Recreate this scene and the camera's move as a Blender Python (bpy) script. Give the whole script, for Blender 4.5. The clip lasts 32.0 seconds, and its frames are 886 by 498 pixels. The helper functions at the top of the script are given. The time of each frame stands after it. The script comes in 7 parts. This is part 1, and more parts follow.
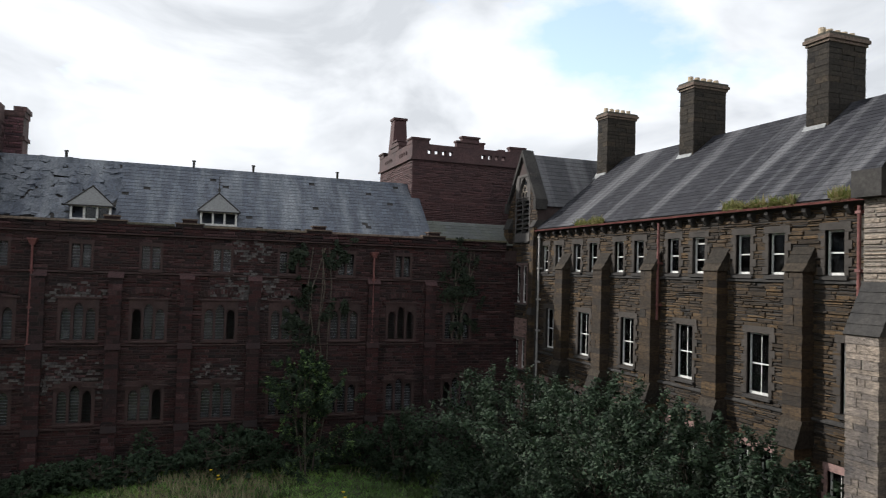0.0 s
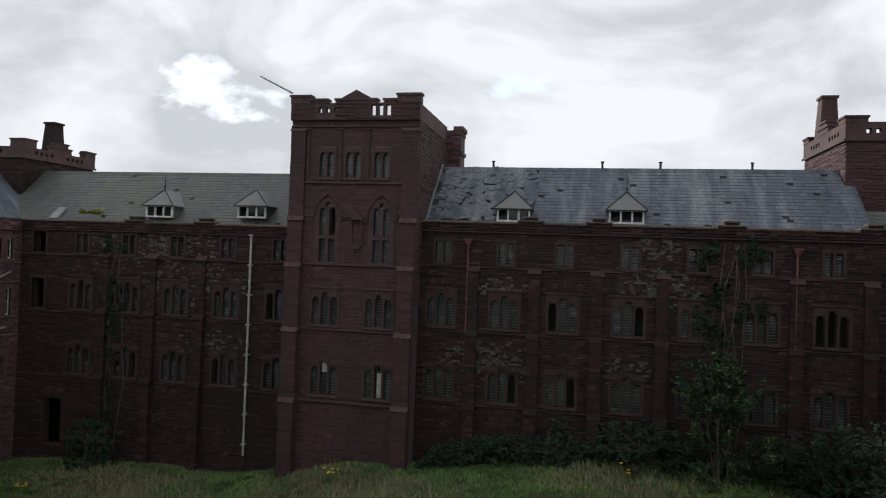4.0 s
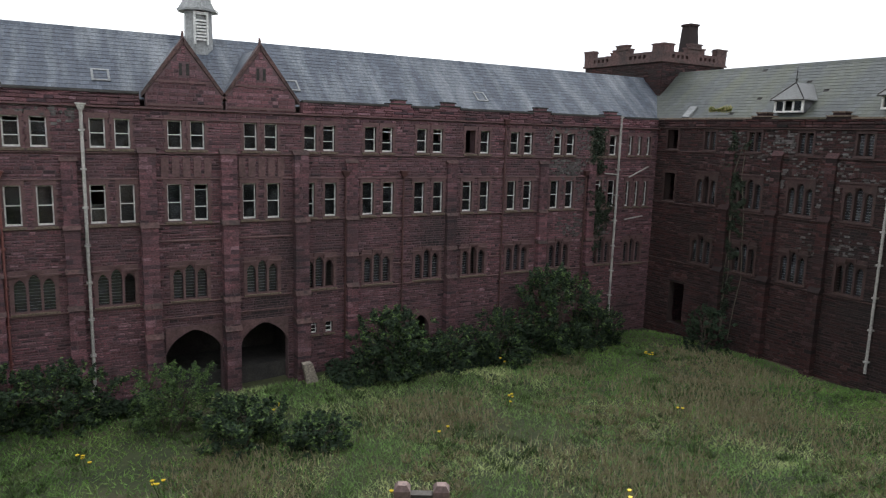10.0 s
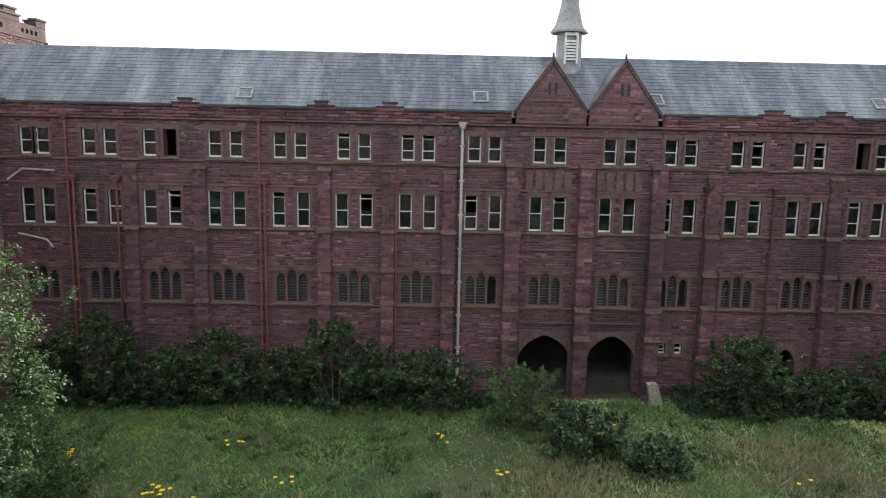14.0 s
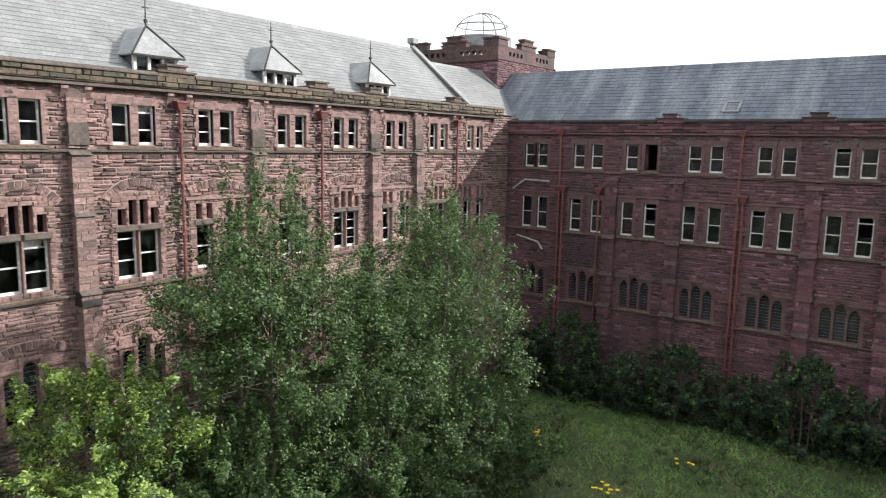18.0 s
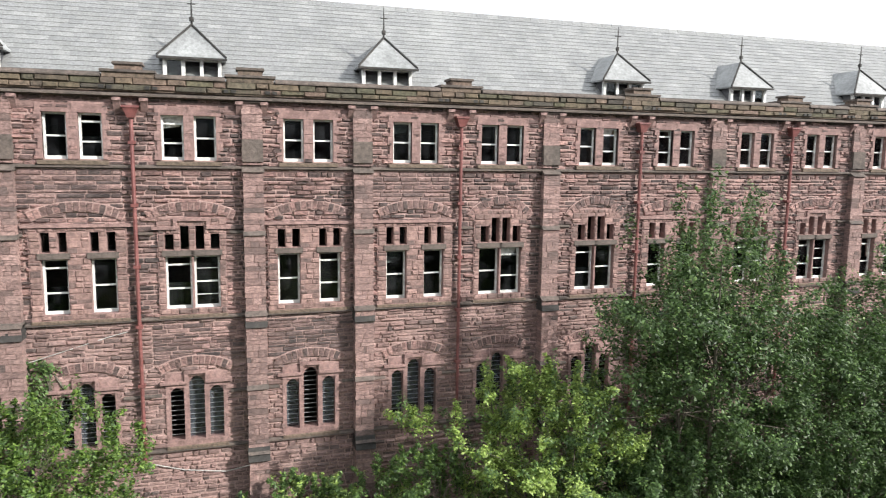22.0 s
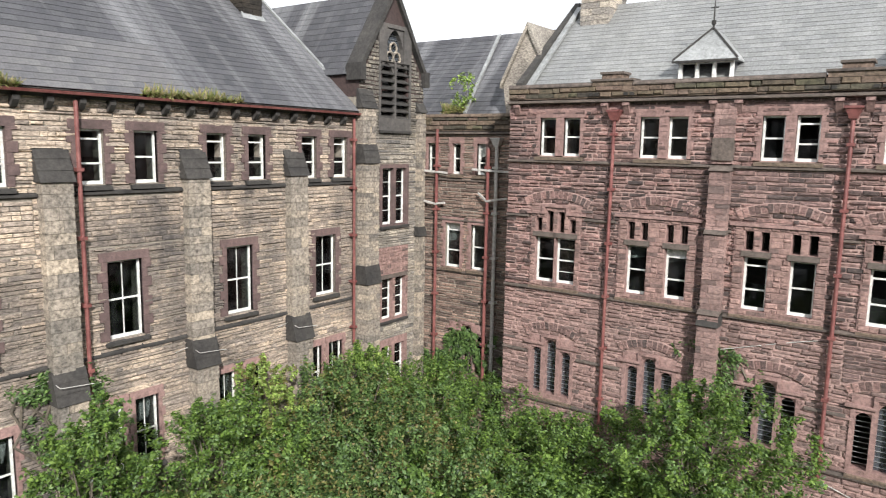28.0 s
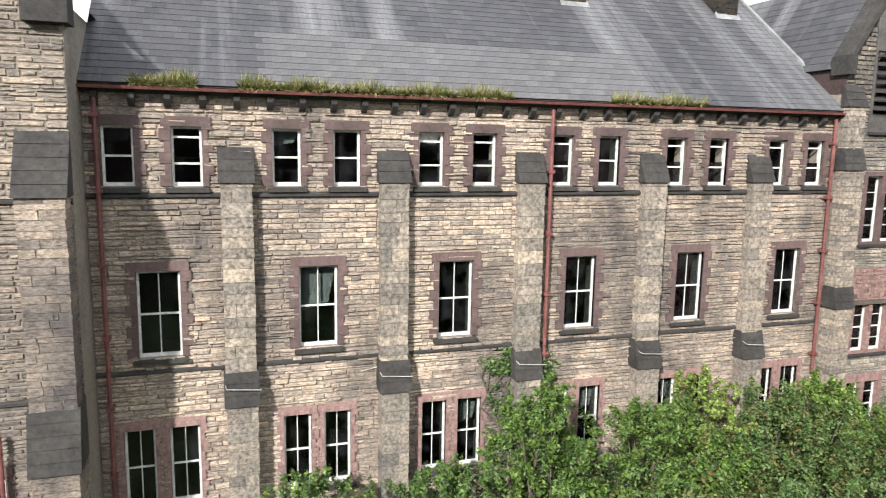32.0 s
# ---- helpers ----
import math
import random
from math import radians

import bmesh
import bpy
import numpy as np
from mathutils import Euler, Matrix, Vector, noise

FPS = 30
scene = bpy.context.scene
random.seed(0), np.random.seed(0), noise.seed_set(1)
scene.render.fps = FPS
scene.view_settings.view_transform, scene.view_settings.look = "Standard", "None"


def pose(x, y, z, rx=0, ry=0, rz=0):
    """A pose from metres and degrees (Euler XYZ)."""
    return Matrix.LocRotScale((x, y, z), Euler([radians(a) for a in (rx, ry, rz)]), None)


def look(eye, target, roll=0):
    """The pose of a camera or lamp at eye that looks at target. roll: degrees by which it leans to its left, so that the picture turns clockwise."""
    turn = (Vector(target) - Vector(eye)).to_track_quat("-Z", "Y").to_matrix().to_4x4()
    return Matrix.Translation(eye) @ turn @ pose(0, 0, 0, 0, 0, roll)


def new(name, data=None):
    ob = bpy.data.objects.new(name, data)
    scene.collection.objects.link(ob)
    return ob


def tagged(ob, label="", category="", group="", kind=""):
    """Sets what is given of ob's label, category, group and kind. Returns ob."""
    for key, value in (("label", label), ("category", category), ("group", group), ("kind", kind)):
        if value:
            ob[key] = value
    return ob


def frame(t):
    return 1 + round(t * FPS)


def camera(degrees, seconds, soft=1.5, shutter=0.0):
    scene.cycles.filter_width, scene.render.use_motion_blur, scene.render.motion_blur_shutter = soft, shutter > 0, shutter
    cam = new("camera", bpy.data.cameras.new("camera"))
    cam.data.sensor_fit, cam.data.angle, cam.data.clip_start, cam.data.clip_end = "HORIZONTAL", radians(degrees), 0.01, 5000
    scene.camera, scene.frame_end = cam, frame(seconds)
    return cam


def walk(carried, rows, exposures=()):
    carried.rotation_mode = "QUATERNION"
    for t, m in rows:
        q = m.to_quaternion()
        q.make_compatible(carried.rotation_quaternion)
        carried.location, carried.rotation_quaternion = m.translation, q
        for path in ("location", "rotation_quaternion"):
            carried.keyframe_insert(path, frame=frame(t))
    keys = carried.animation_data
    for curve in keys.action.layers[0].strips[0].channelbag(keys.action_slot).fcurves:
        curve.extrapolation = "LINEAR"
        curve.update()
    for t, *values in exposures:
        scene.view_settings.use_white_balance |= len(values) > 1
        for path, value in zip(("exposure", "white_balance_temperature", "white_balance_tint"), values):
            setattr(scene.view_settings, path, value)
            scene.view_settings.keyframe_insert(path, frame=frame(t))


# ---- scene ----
cam = camera(64.71, 32.0, soft=1.1, shutter=0.2)
ZC = 12.6
PATH = [
    (0.0, pose(0, 0, ZC, 92.02, -1.81, -20.34)),
    (0.5, pose(0, 0, ZC, 91.89, -1.89, -15.54)),
    (1.0, pose(0, 0, ZC, 91.72, -2.04, -10.39)),
    (1.5, pose(0, 0, ZC, 91.65, -2.05, -5.51)),
    (2.0, pose(0, 0, ZC, 91.56, -2.09, -0.90)),
    (2.5, pose(0, 0, ZC, 91.51, -2.08, 2.35)),
    (3.0, pose(0, 0, ZC, 91.47, -2.09, 5.81)),
    (3.5, pose(0, 0, ZC, 91.35, -2.06, 9.07)),
    (5.5, pose(0, 0, ZC, 86.36, -2.06, 21.52)),
    (6.0, pose(0, 0, ZC, 84.83, -1.99, 24.48)),
    (6.5, pose(0, 0, ZC, 83.43, -2.01, 26.97)),
    (7.0, pose(0, 0, ZC, 81.84, -1.85, 30.67)),
    (7.5, pose(0, 0, ZC, 80.95, -1.76, 33.73)),
    (8.0, pose(0, 0, ZC, 80.90, -1.71, 38.58)),
    (8.5, pose(0, 0, ZC, 80.81, -1.70, 45.49)),
    (9.0, pose(0, 0, ZC, 80.72, -1.78, 51.64)),
    (9.5, pose(0, 0, ZC, 80.68, -1.76, 55.84)),
    (10.0, pose(0, 0, ZC, 80.64, -1.71, 60.18)),
    (10.5, pose(0, 0, ZC, 80.62, -1.67, 64.12)),
    (11.0, pose(0, 0, ZC, 80.59, -1.55, 68.27)),
    (11.5, pose(0, 0, ZC, 80.60, -1.49, 71.88)),
    (12.0, pose(0, 0, ZC, 80.69, -1.31, 75.56)),
    (12.5, pose(0, 0, ZC, 80.78, -1.27, 78.70)),
    (13.0, pose(0, 0, ZC, 80.86, -1.13, 82.09)),
    (13.5, pose(0, 0, ZC, 80.96, -1.15, 85.26)),
    (15.5, pose(0, 0, ZC, 81.52, -1.06, 101.93)),
    (16.0, pose(0, 0, ZC, 81.54, -1.09, 106.82)),
    (16.5, pose(0, 0, ZC, 81.56, -1.21, 111.37)),
    (17.0, pose(0, 0, ZC, 81.55, -1.21, 116.82)),
    (17.5, pose(0, 0, ZC, 81.52, -1.14, 121.58)),
    (18.0, pose(0, 0, ZC, 81.56, -1.12, 126.32)),
    (18.5, pose(0, 0, ZC, 81.64, -1.09, 130.81)),
    (19.0, pose(0, 0, ZC, 81.72, -1.02, 135.65)),
    (19.5, pose(0, 0, ZC, 81.90, -0.92, 140.11)),
    (20.0, pose(0, 0, ZC, 82.10, -0.80, 144.88)),
    (20.5, pose(0, 0, ZC, 82.22, -0.72, 149.28)),
    (21.0, pose(0, 0, ZC, 82.34, -0.75, 153.92)),
    (21.5, pose(0, 0, ZC, 82.46, -0.73, 158.01)),
    (22.0, pose(0, 0, ZC, 82.56, -0.83, 162.30)),
    (22.5, pose(0, 0, ZC, 82.61, -0.90, 166.38)),
    (23.0, pose(0, 0, ZC, 82.64, -0.96, 170.79)),
    (23.5, pose(0, 0, ZC, 82.59, -1.02, 174.90)),
    (24.0, pose(0, 0, ZC, 82.47, -1.12, 179.49)),
    (24.5, pose(0, 0, ZC, 82.29, -1.20, 183.71)),
    (25.0, pose(0, 0, ZC, 82.14, -1.20, 188.28)),
    (25.5, pose(0, 0, ZC, 82.04, -1.24, 192.58)),
    (27.5, pose(0, 0, ZC, 81.79, -1.09, 211.18)),
    (28.0, pose(0, 0, ZC, 81.80, -1.09, 216.04)),
    (28.5, pose(0, 0, ZC, 81.79, -1.09, 220.57)),
    (29.0, pose(0, 0, ZC, 81.73, -1.05, 225.47)),
    (29.5, pose(0, 0, ZC, 81.68, -1.12, 229.97)),
    (30.0, pose(0, 0, ZC, 81.64, -1.04, 234.79)),
    (30.5, pose(0, 0, ZC, 81.61, -1.06, 239.25)),
    (31.0, pose(0, 0, ZC, 81.60, -0.99, 243.89)),
    (31.5, pose(0, 0, ZC, 81.54, -1.02, 247.91)),
    (32.0, pose(0, 0, ZC, 81.49, -0.96, 252.15)),
]
walk(cam, PATH, exposures=[(0, -0.2), (3, -0.36), (4, -0.38), (6.2, -0.38), (7, -0.2), (9, 0.34), (10, 0.5), (11, 0.68), (13, 0.82), (16, 0.82), (18, 0.64), (20, 0.7), (22, 0.66), (23, 0.54), (25, 0.53), (28, 0.45), (30, 0.4), (32, 0.63)])

# ---- sky and sun ----
SUN_TO = Vector((-0.76, 0.65, 0.57)).normalized()
world = bpy.data.worlds.new("sky")
scene.world = world
world.use_nodes = True
wt = world.node_tree
wt.nodes.clear()


def wnode(kind, **inputs):
    n = wt.nodes.new(kind)
    for k, v in inputs.items():
        n.inputs[k].default_value = v
    return n


sky = wnode("ShaderNodeTexSky")
sky.sky_type, sky.sun_disc = "NISHITA", False
sky.sun_elevation, sky.sun_rotation = radians(29.7), radians(310.5)
sky_bg = wnode("ShaderNodeBackground", Strength=0.36)
cloud_bg = wnode("ShaderNodeBackground", Strength=0.8)
wc = wnode("ShaderNodeTexCoord")
wm = wnode("ShaderNodeMapping")
wm.inputs["Scale"].default_value = (1.0, 1.0, 2.0)
cn = wnode("ShaderNodeTexNoise", Scale=4.0, Detail=9.0, Roughness=0.55)
cn2 = wnode("ShaderNodeTexNoise", Scale=3.6, Detail=9.0, Roughness=0.52, Distortion=0.5)
cover = wnode("ShaderNodeValToRGB")
cover.color_ramp.elements[0].position, cover.color_ramp.elements[1].position = 0.2, 0.36
cover.color_ramp.elements[0].color = (0.22, 0.22, 0.22, 1)
shade = wnode("ShaderNodeValToRGB")
shade.color_ramp.elements[0].position, shade.color_ramp.elements[1].position = 0.42, 0.6
shade.color_ramp.elements[0].color, shade.color_ramp.elements[1].color = (1.02, 1.07, 1.14, 1), (1.5, 1.55, 1.62, 1)
gap = wnode("ShaderNodeVectorMath")
gap.operation = "DOT_PRODUCT"
gap.inputs[1].default_value = Vector((0.545, 0.84, 0.34)).normalized()
gap_r = wnode("ShaderNodeMapRange")
gap_r.inputs[1].default_value, gap_r.inputs[2].default_value, gap_r.inputs[4].default_value = 0.987, 0.9995, 0.24
lift = wnode("ShaderNodeMath")
lift.operation = "MULTIPLY_ADD"
lift.inputs[1].default_value = 0.9
thin = wnode("ShaderNodeMath")
thin.operation = "SUBTRACT"
wmix = wnode("ShaderNodeMixShader")
wout = wnode("ShaderNodeOutputWorld")
for a, b in ((wc.outputs["Generated"], wm.inputs["Vector"]), (wm.outputs[0], cn.inputs["Vector"]), (wm.outputs[0], cn2.inputs["Vector"]),
             (wc.outputs["Generated"], gap.inputs[0]), (gap.outputs["Value"], gap_r.inputs[0]), (cn.outputs["Fac"], thin.inputs[0]), (gap_r.outputs[0], thin.inputs[1]), (thin.outputs[0], cover.inputs[0]), (gap_r.outputs[0], lift.inputs[0]), (cn2.outputs["Fac"], lift.inputs[2]), (lift.outputs[0], shade.inputs[0]), (shade.outputs[0], cloud_bg.inputs["Color"]),
             (sky.outputs[0], sky_bg.inputs["Color"]), (cover.outputs[0], wmix.inputs[0]), (sky_bg.outputs[0], wmix.inputs[1]),
             (cloud_bg.outputs[0], wmix.inputs[2]), (wmix.outputs[0], wout.inputs[0])):
    wt.links.new(a, b)
sun = new("sun", bpy.data.lights.new("sun", "SUN"))
sun.data.energy, sun.data.angle, sun.data.color = 5.0, radians(1.6), (1.0, 0.965, 0.915)
sun.matrix_world = look(SUN_TO * 200, (0, 0, 0))


# ---- materials ----
def material(name, palette, rough=0.85, spread="island", grain=9.0, stain=0.35, stain_amt=0.45, bump=0.25, metal=0.0, dark=(0.03, 0.028, 0.027), translucent=0.0, streak=1.0, contrast=0.35, lo=0.48, lamina=1.0, world_field=False, sheen=0.5):
    """Palette by island or object, stains with a large noise, grain and relief with a small one."""
    m = bpy.data.materials.new(name)
    m.use_nodes = True
    nt = m.node_tree
    b = nt.nodes["Principled BSDF"]
    b.inputs["Roughness"].default_value, b.inputs["Metallic"].default_value = rough, metal
    b.inputs["Specular IOR Level"].default_value = sheen

    def node(kind, **inputs):
        n = nt.nodes.new(kind)
        for k, v in inputs.items():
            n.inputs[k].default_value = v
        return n
    field = node("ShaderNodeNewGeometry").outputs["Position"] if world_field else node("ShaderNodeTexCoord").outputs["Object"]
    ramp = node("ShaderNodeValToRGB")
    els = ramp.color_ramp.elements
    while len(els) < len(palette):
        els.new(0.5)
    for i, c in enumerate(palette):
        els[i].position = i / max(1, len(palette) - 1)
        els[i].color = (*c, 1)
    if spread == "island":
        nt.links.new(node("ShaderNodeNewGeometry").outputs["Random Per Island"], ramp.inputs[0])
    elif spread == "object":
        nt.links.new(node("ShaderNodeObjectInfo").outputs["Random"], ramp.inputs[0])
    else:
        pn = node("ShaderNodeTexNoise", Scale=spread, Detail=6.0, Roughness=0.6)
        nt.links.new(field, pn.inputs["Vector"])
        st = node("ShaderNodeMapRange")
        st.inputs[1].default_value, st.inputs[2].default_value = 0.3, 0.7
        nt.links.new(pn.outputs["Fac"], st.inputs[0])
        nt.links.new(st.outputs[0], ramp.inputs[0])
    mp = node("ShaderNodeMapping")
    mp.inputs["Scale"].default_value = (1, 1 if world_field else streak, streak)
    nt.links.new(field, mp.inputs["Vector"])
    big = node("ShaderNodeTexNoise", Scale=stain, Detail=8.0, Roughness=0.65)
    nt.links.new(mp.outputs[0], big.inputs["Vector"])
    br = node("ShaderNodeMapRange")
    br.inputs[1].default_value, br.inputs[2].default_value, br.inputs[4].default_value = lo, lo + 0.24, stain_amt
    nt.links.new(big.outputs["Fac"], br.inputs[0])
    small = node("ShaderNodeTexNoise", Scale=grain, Detail=5.0, Roughness=0.7)
    mq = node("ShaderNodeMapping")
    mq.inputs["Scale"].default_value = (1, 1, lamina)
    nt.links.new(field, mq.inputs["Vector"])
    nt.links.new(mq.outputs[0], small.inputs["Vector"])
    sr = node("ShaderNodeMapRange")
    sr.inputs[1].default_value, sr.inputs[2].default_value, sr.inputs[3].default_value, sr.inputs[4].default_value = 0.3, 0.7, 1.0 - contrast, 1.0 + contrast
    nt.links.new(small.outputs["Fac"], sr.inputs[0])
    m1 = node("ShaderNodeMix")
    m1.data_type = "RGBA"
    nt.links.new(br.outputs[0], m1.inputs[0])
    nt.links.new(ramp.outputs[0], m1.inputs[6])
    m1.inputs[7].default_value = (*dark, 1)
    m2 = node("ShaderNodeMix")
    m2.data_type, m2.blend_type = "RGBA", "MULTIPLY"
    m2.inputs[0].default_value = 1.0
    nt.links.new(m1.outputs[2], m2.inputs[6])
    nt.links.new(sr.outputs[0], m2.inputs[7])
    nt.links.new(m2.outputs[2], b.inputs["Base Color"])
    if bump:
        bp = node("ShaderNodeBump", Strength=bump, Distance=0.03)
        nt.links.new(small.outputs["Fac"], bp.inputs["Height"])
        nt.links.new(bp.outputs[0], b.inputs["Normal"])
    if translucent:
        tr = node("ShaderNodeBsdfTranslucent")
        nt.links.new(m2.outputs[2], tr.inputs["Color"])
        mx = node("ShaderNodeMixShader", Fac=translucent)
        nt.links.new(b.outputs[0], mx.inputs[1])
        nt.links.new(tr.outputs[0], mx.inputs[2])
        nt.links.new(mx.outputs[0], nt.nodes["Material Output"].inputs[0])
    return m


RED = material("red_sandstone", [(0.0376, 0.0216, 0.0275), (0.1350, 0.0575, 0.0663), (0.1920, 0.0830, 0.0951), (0.0824, 0.0398, 0.0483), (0.2165, 0.0995, 0.1134), (0.0630, 0.0376, 0.0475), (0.1631, 0.0693, 0.0804), (0.2693, 0.1518, 0.1766)], stain=0.16, stain_amt=0.9, dark=(0.024, 0.02, 0.022), streak=0.55, lo=0.43, grain=13, contrast=0.75, bump=0.7, lamina=1.8)
TOWER_RED = material("tower_red_ashlar", [(0.0422, 0.0198, 0.0208), (0.0742, 0.0329, 0.0332), (0.0581, 0.0266, 0.0273), (0.0934, 0.0426, 0.0428), (0.0484, 0.0245, 0.0264)], stain=0.22, stain_amt=0.75, dark=(0.03, 0.022, 0.023), streak=0.6, lo=0.46, grain=13, contrast=0.5, bump=0.5, lamina=1.8)
TOWER_TRIM = material("tower_dressed_stone", [(0.052, 0.028, 0.029), (0.092, 0.049, 0.049)], spread=1.2, stain=0.4, stain_amt=0.6, contrast=0.5, bump=0.5)
RED_TRIM = material("red_dressed_stone", [(0.0895, 0.0508, 0.0513), (0.1547, 0.0884, 0.0877)], spread=1.3, stain=0.3, stain_amt=0.5)
BATTLEMENT = material("weathered_battlement_stone", [(0.0504, 0.0294, 0.0288), (0.1080, 0.0581, 0.0547), (0.0756, 0.0434, 0.0410)], spread=2.5, grain=7, stain=0.6, stain_amt=0.75, lo=0.42, contrast=0.6, bump=0.8)
RED_BED = material("red_mortar", [(0.1001, 0.0585, 0.0645), (0.1463, 0.0936, 0.1026)], spread=0.8)
PINK = material("pink_sandstone", [(0.0386, 0.0275, 0.0266), (0.1474, 0.0873, 0.0788), (0.2711, 0.1589, 0.1423), (0.0725, 0.0501, 0.0470), (0.3169, 0.1904, 0.1686), (0.1058, 0.0674, 0.0614), (0.0525, 0.0378, 0.0352), (0.2139, 0.1255, 0.1125)], stain=0.33, stain_amt=0.8, dark=(0.06, 0.05, 0.048), grain=10, contrast=0.8, bump=1.0, lamina=1.8, lo=0.45, world_field=True)
PINK_TRIM = material("pink_dressed_stone", [(0.1746, 0.1074, 0.0972), (0.291, 0.1865, 0.1692)], spread=1.1, stain_amt=0.4, grain=8, contrast=0.5, bump=0.5, stain=0.6)
PINK_SMOOTH = material("pink_lower_walling", [(0.1272, 0.0869, 0.0784), (0.2173, 0.1378, 0.1240), (0.2650, 0.1717, 0.1537), (0.1749, 0.1134, 0.1028), (0.2968, 0.1961, 0.1760), (0.0901, 0.0668, 0.0615)], stain=0.33, stain_amt=0.6, dark=(0.075, 0.06, 0.056), grain=10, contrast=0.6, bump=0.8, lamina=1.8, lo=0.47, world_field=True)
STRING_STONE = material("grey_weathered_string_stone", [(0.07, 0.058, 0.05), (0.125, 0.098, 0.084)], spread=1.4, stain=0.9, stain_amt=0.6, contrast=0.5, bump=0.6)
PINK_BLOCK = material("pink_quoin_stone", [(0.1649, 0.1062, 0.0945), (0.2813, 0.18, 0.1575), (0.2231, 0.1413, 0.1242), (0.1164, 0.081, 0.0738)], stain_amt=0.5, contrast=0.6, bump=0.6)
# north walling and mortar: soot, with the wing's shade mixed into the colour
RED_SOOT_SHADE = material("sooty_shaded_red_sandstone", [(0.0045, 0.0024, 0.0029), (0.0332, 0.0094, 0.0092), (0.0510, 0.0147, 0.0140), (0.0115, 0.0048, 0.0049), (0.0273, 0.0114, 0.0117), (0.0843, 0.0405, 0.0416)], stain=0.13, stain_amt=0.9, dark=(0.011, 0.0105, 0.011), grain=13, contrast=0.8, bump=0.7, lamina=1.8)
SOOT_SHADE_BED = material("sooty_shaded_mortar", [(0.0281, 0.0166, 0.0151), (0.0619, 0.0390, 0.0361)], spread=0.5)
CHIMNEY = material("sooty_chimney_stone", [(0.0126, 0.0113, 0.0101), (0.0336, 0.0277, 0.0210), (0.0210, 0.0181, 0.0151), (0.0462, 0.0357, 0.0252)], stain_amt=0.4, contrast=0.7, bump=0.6, sheen=0.25)
GREY_BUFF = material("grey_weathered_sandstone", [(0.1027, 0.0974, 0.0948), (0.3253, 0.2871, 0.2407), (0.2054, 0.1879, 0.1678), (0.4279, 0.3741, 0.3010), (0.1541, 0.1427, 0.1331)], stain=0.4, stain_amt=0.8, dark=(0.06, 0.057, 0.056), lo=0.44, grain=11, contrast=0.75, bump=0.8, lamina=2)
WARM_GREY = material("warm_weathered_sandstone", [(0.0720, 0.0624, 0.0504), (0.2400, 0.1944, 0.1296), (0.1560, 0.1296, 0.0960), (0.3120, 0.2484, 0.1584), (0.1080, 0.0912, 0.0720), (0.2040, 0.1680, 0.1200)], stain=0.4, stain_amt=0.8, dark=(0.05, 0.046, 0.044), lo=0.44, grain=11, contrast=0.75, bump=0.8, lamina=2)
# buff stone again, darker: soot plus the north half's cloud shade
BUFF_SOOT_SHADE = material("sooty_shaded_buff_sandstone", [(0.0046, 0.0032, 0.0020), (0.0613, 0.0360, 0.0145), (0.0211, 0.0137, 0.0071), (0.0878, 0.0516, 0.0201), (0.0103, 0.0071, 0.0041), (0.0400, 0.0249, 0.0126)], stain=0.3, stain_amt=0.6, grain=7, contrast=0.8, lamina=2, bump=0.8)
# trim darkened like the north walling, for soot and for shade
SOOT_SHADE_TRIM = material("sooty_shaded_dressed_stone", [(0.0340, 0.0187, 0.0179), (0.0680, 0.0374, 0.0346)], spread=1.0, stain_amt=0.6)
BUTTRESS = material("streaked_grey_buttress_stone", [(0.1275, 0.1135, 0.1007), (0.2964, 0.2524, 0.2037), (0.2013, 0.1773, 0.1527), (0.3594, 0.3008, 0.2348), (0.1599, 0.1431, 0.1267)], stain=0.8, stain_amt=0.85, dark=(0.1, 0.098, 0.09), streak=0.22, grain=10, contrast=0.75, bump=1.0)
BUFF_PIECE = material("buff_sandstone_piece", [(0.2114, 0.1763, 0.1504), (0.4899, 0.3925, 0.3061), (0.3514, 0.2898, 0.2401), (0.6111, 0.4807, 0.3607), (0.2683, 0.2235, 0.1905), (0.4398, 0.3581, 0.2911), (0.5432, 0.4321, 0.3319), (0.3278, 0.2721, 0.2286)], spread="object", grain=9, contrast=0.7, bump=1.0, lamina=2.6, stain=0.32, stain_amt=0.92, dark=(0.06, 0.054, 0.054), streak=0.6, lo=0.39, world_field=True)
PINK_PIECE = material("pink_sandstone_piece", [(0.0372, 0.0285, 0.0281), (0.1419, 0.0901, 0.0831), (0.2607, 0.1638, 0.1501), (0.0699, 0.0517, 0.0496), (0.3047, 0.1965, 0.1776), (0.1018, 0.0697, 0.0647)], spread="object", grain=10, contrast=0.8, bump=1.0, lamina=1.8, stain=0.33, stain_amt=0.8, dark=(0.06, 0.05, 0.048), lo=0.45, world_field=True)
SLATE_PIECE = material("dark_slate_piece", [(0.07, 0.07, 0.075), (0.098, 0.095, 0.1), (0.084, 0.082, 0.085), (0.115, 0.113, 0.114)], spread="object", rough=0.5, stain_amt=0.0, bump=0.15, grain=16)
PINK_BED = material("pale_mortar", [(0.291, 0.1935, 0.1742), (0.4074, 0.2838, 0.255)], spread=0.9)
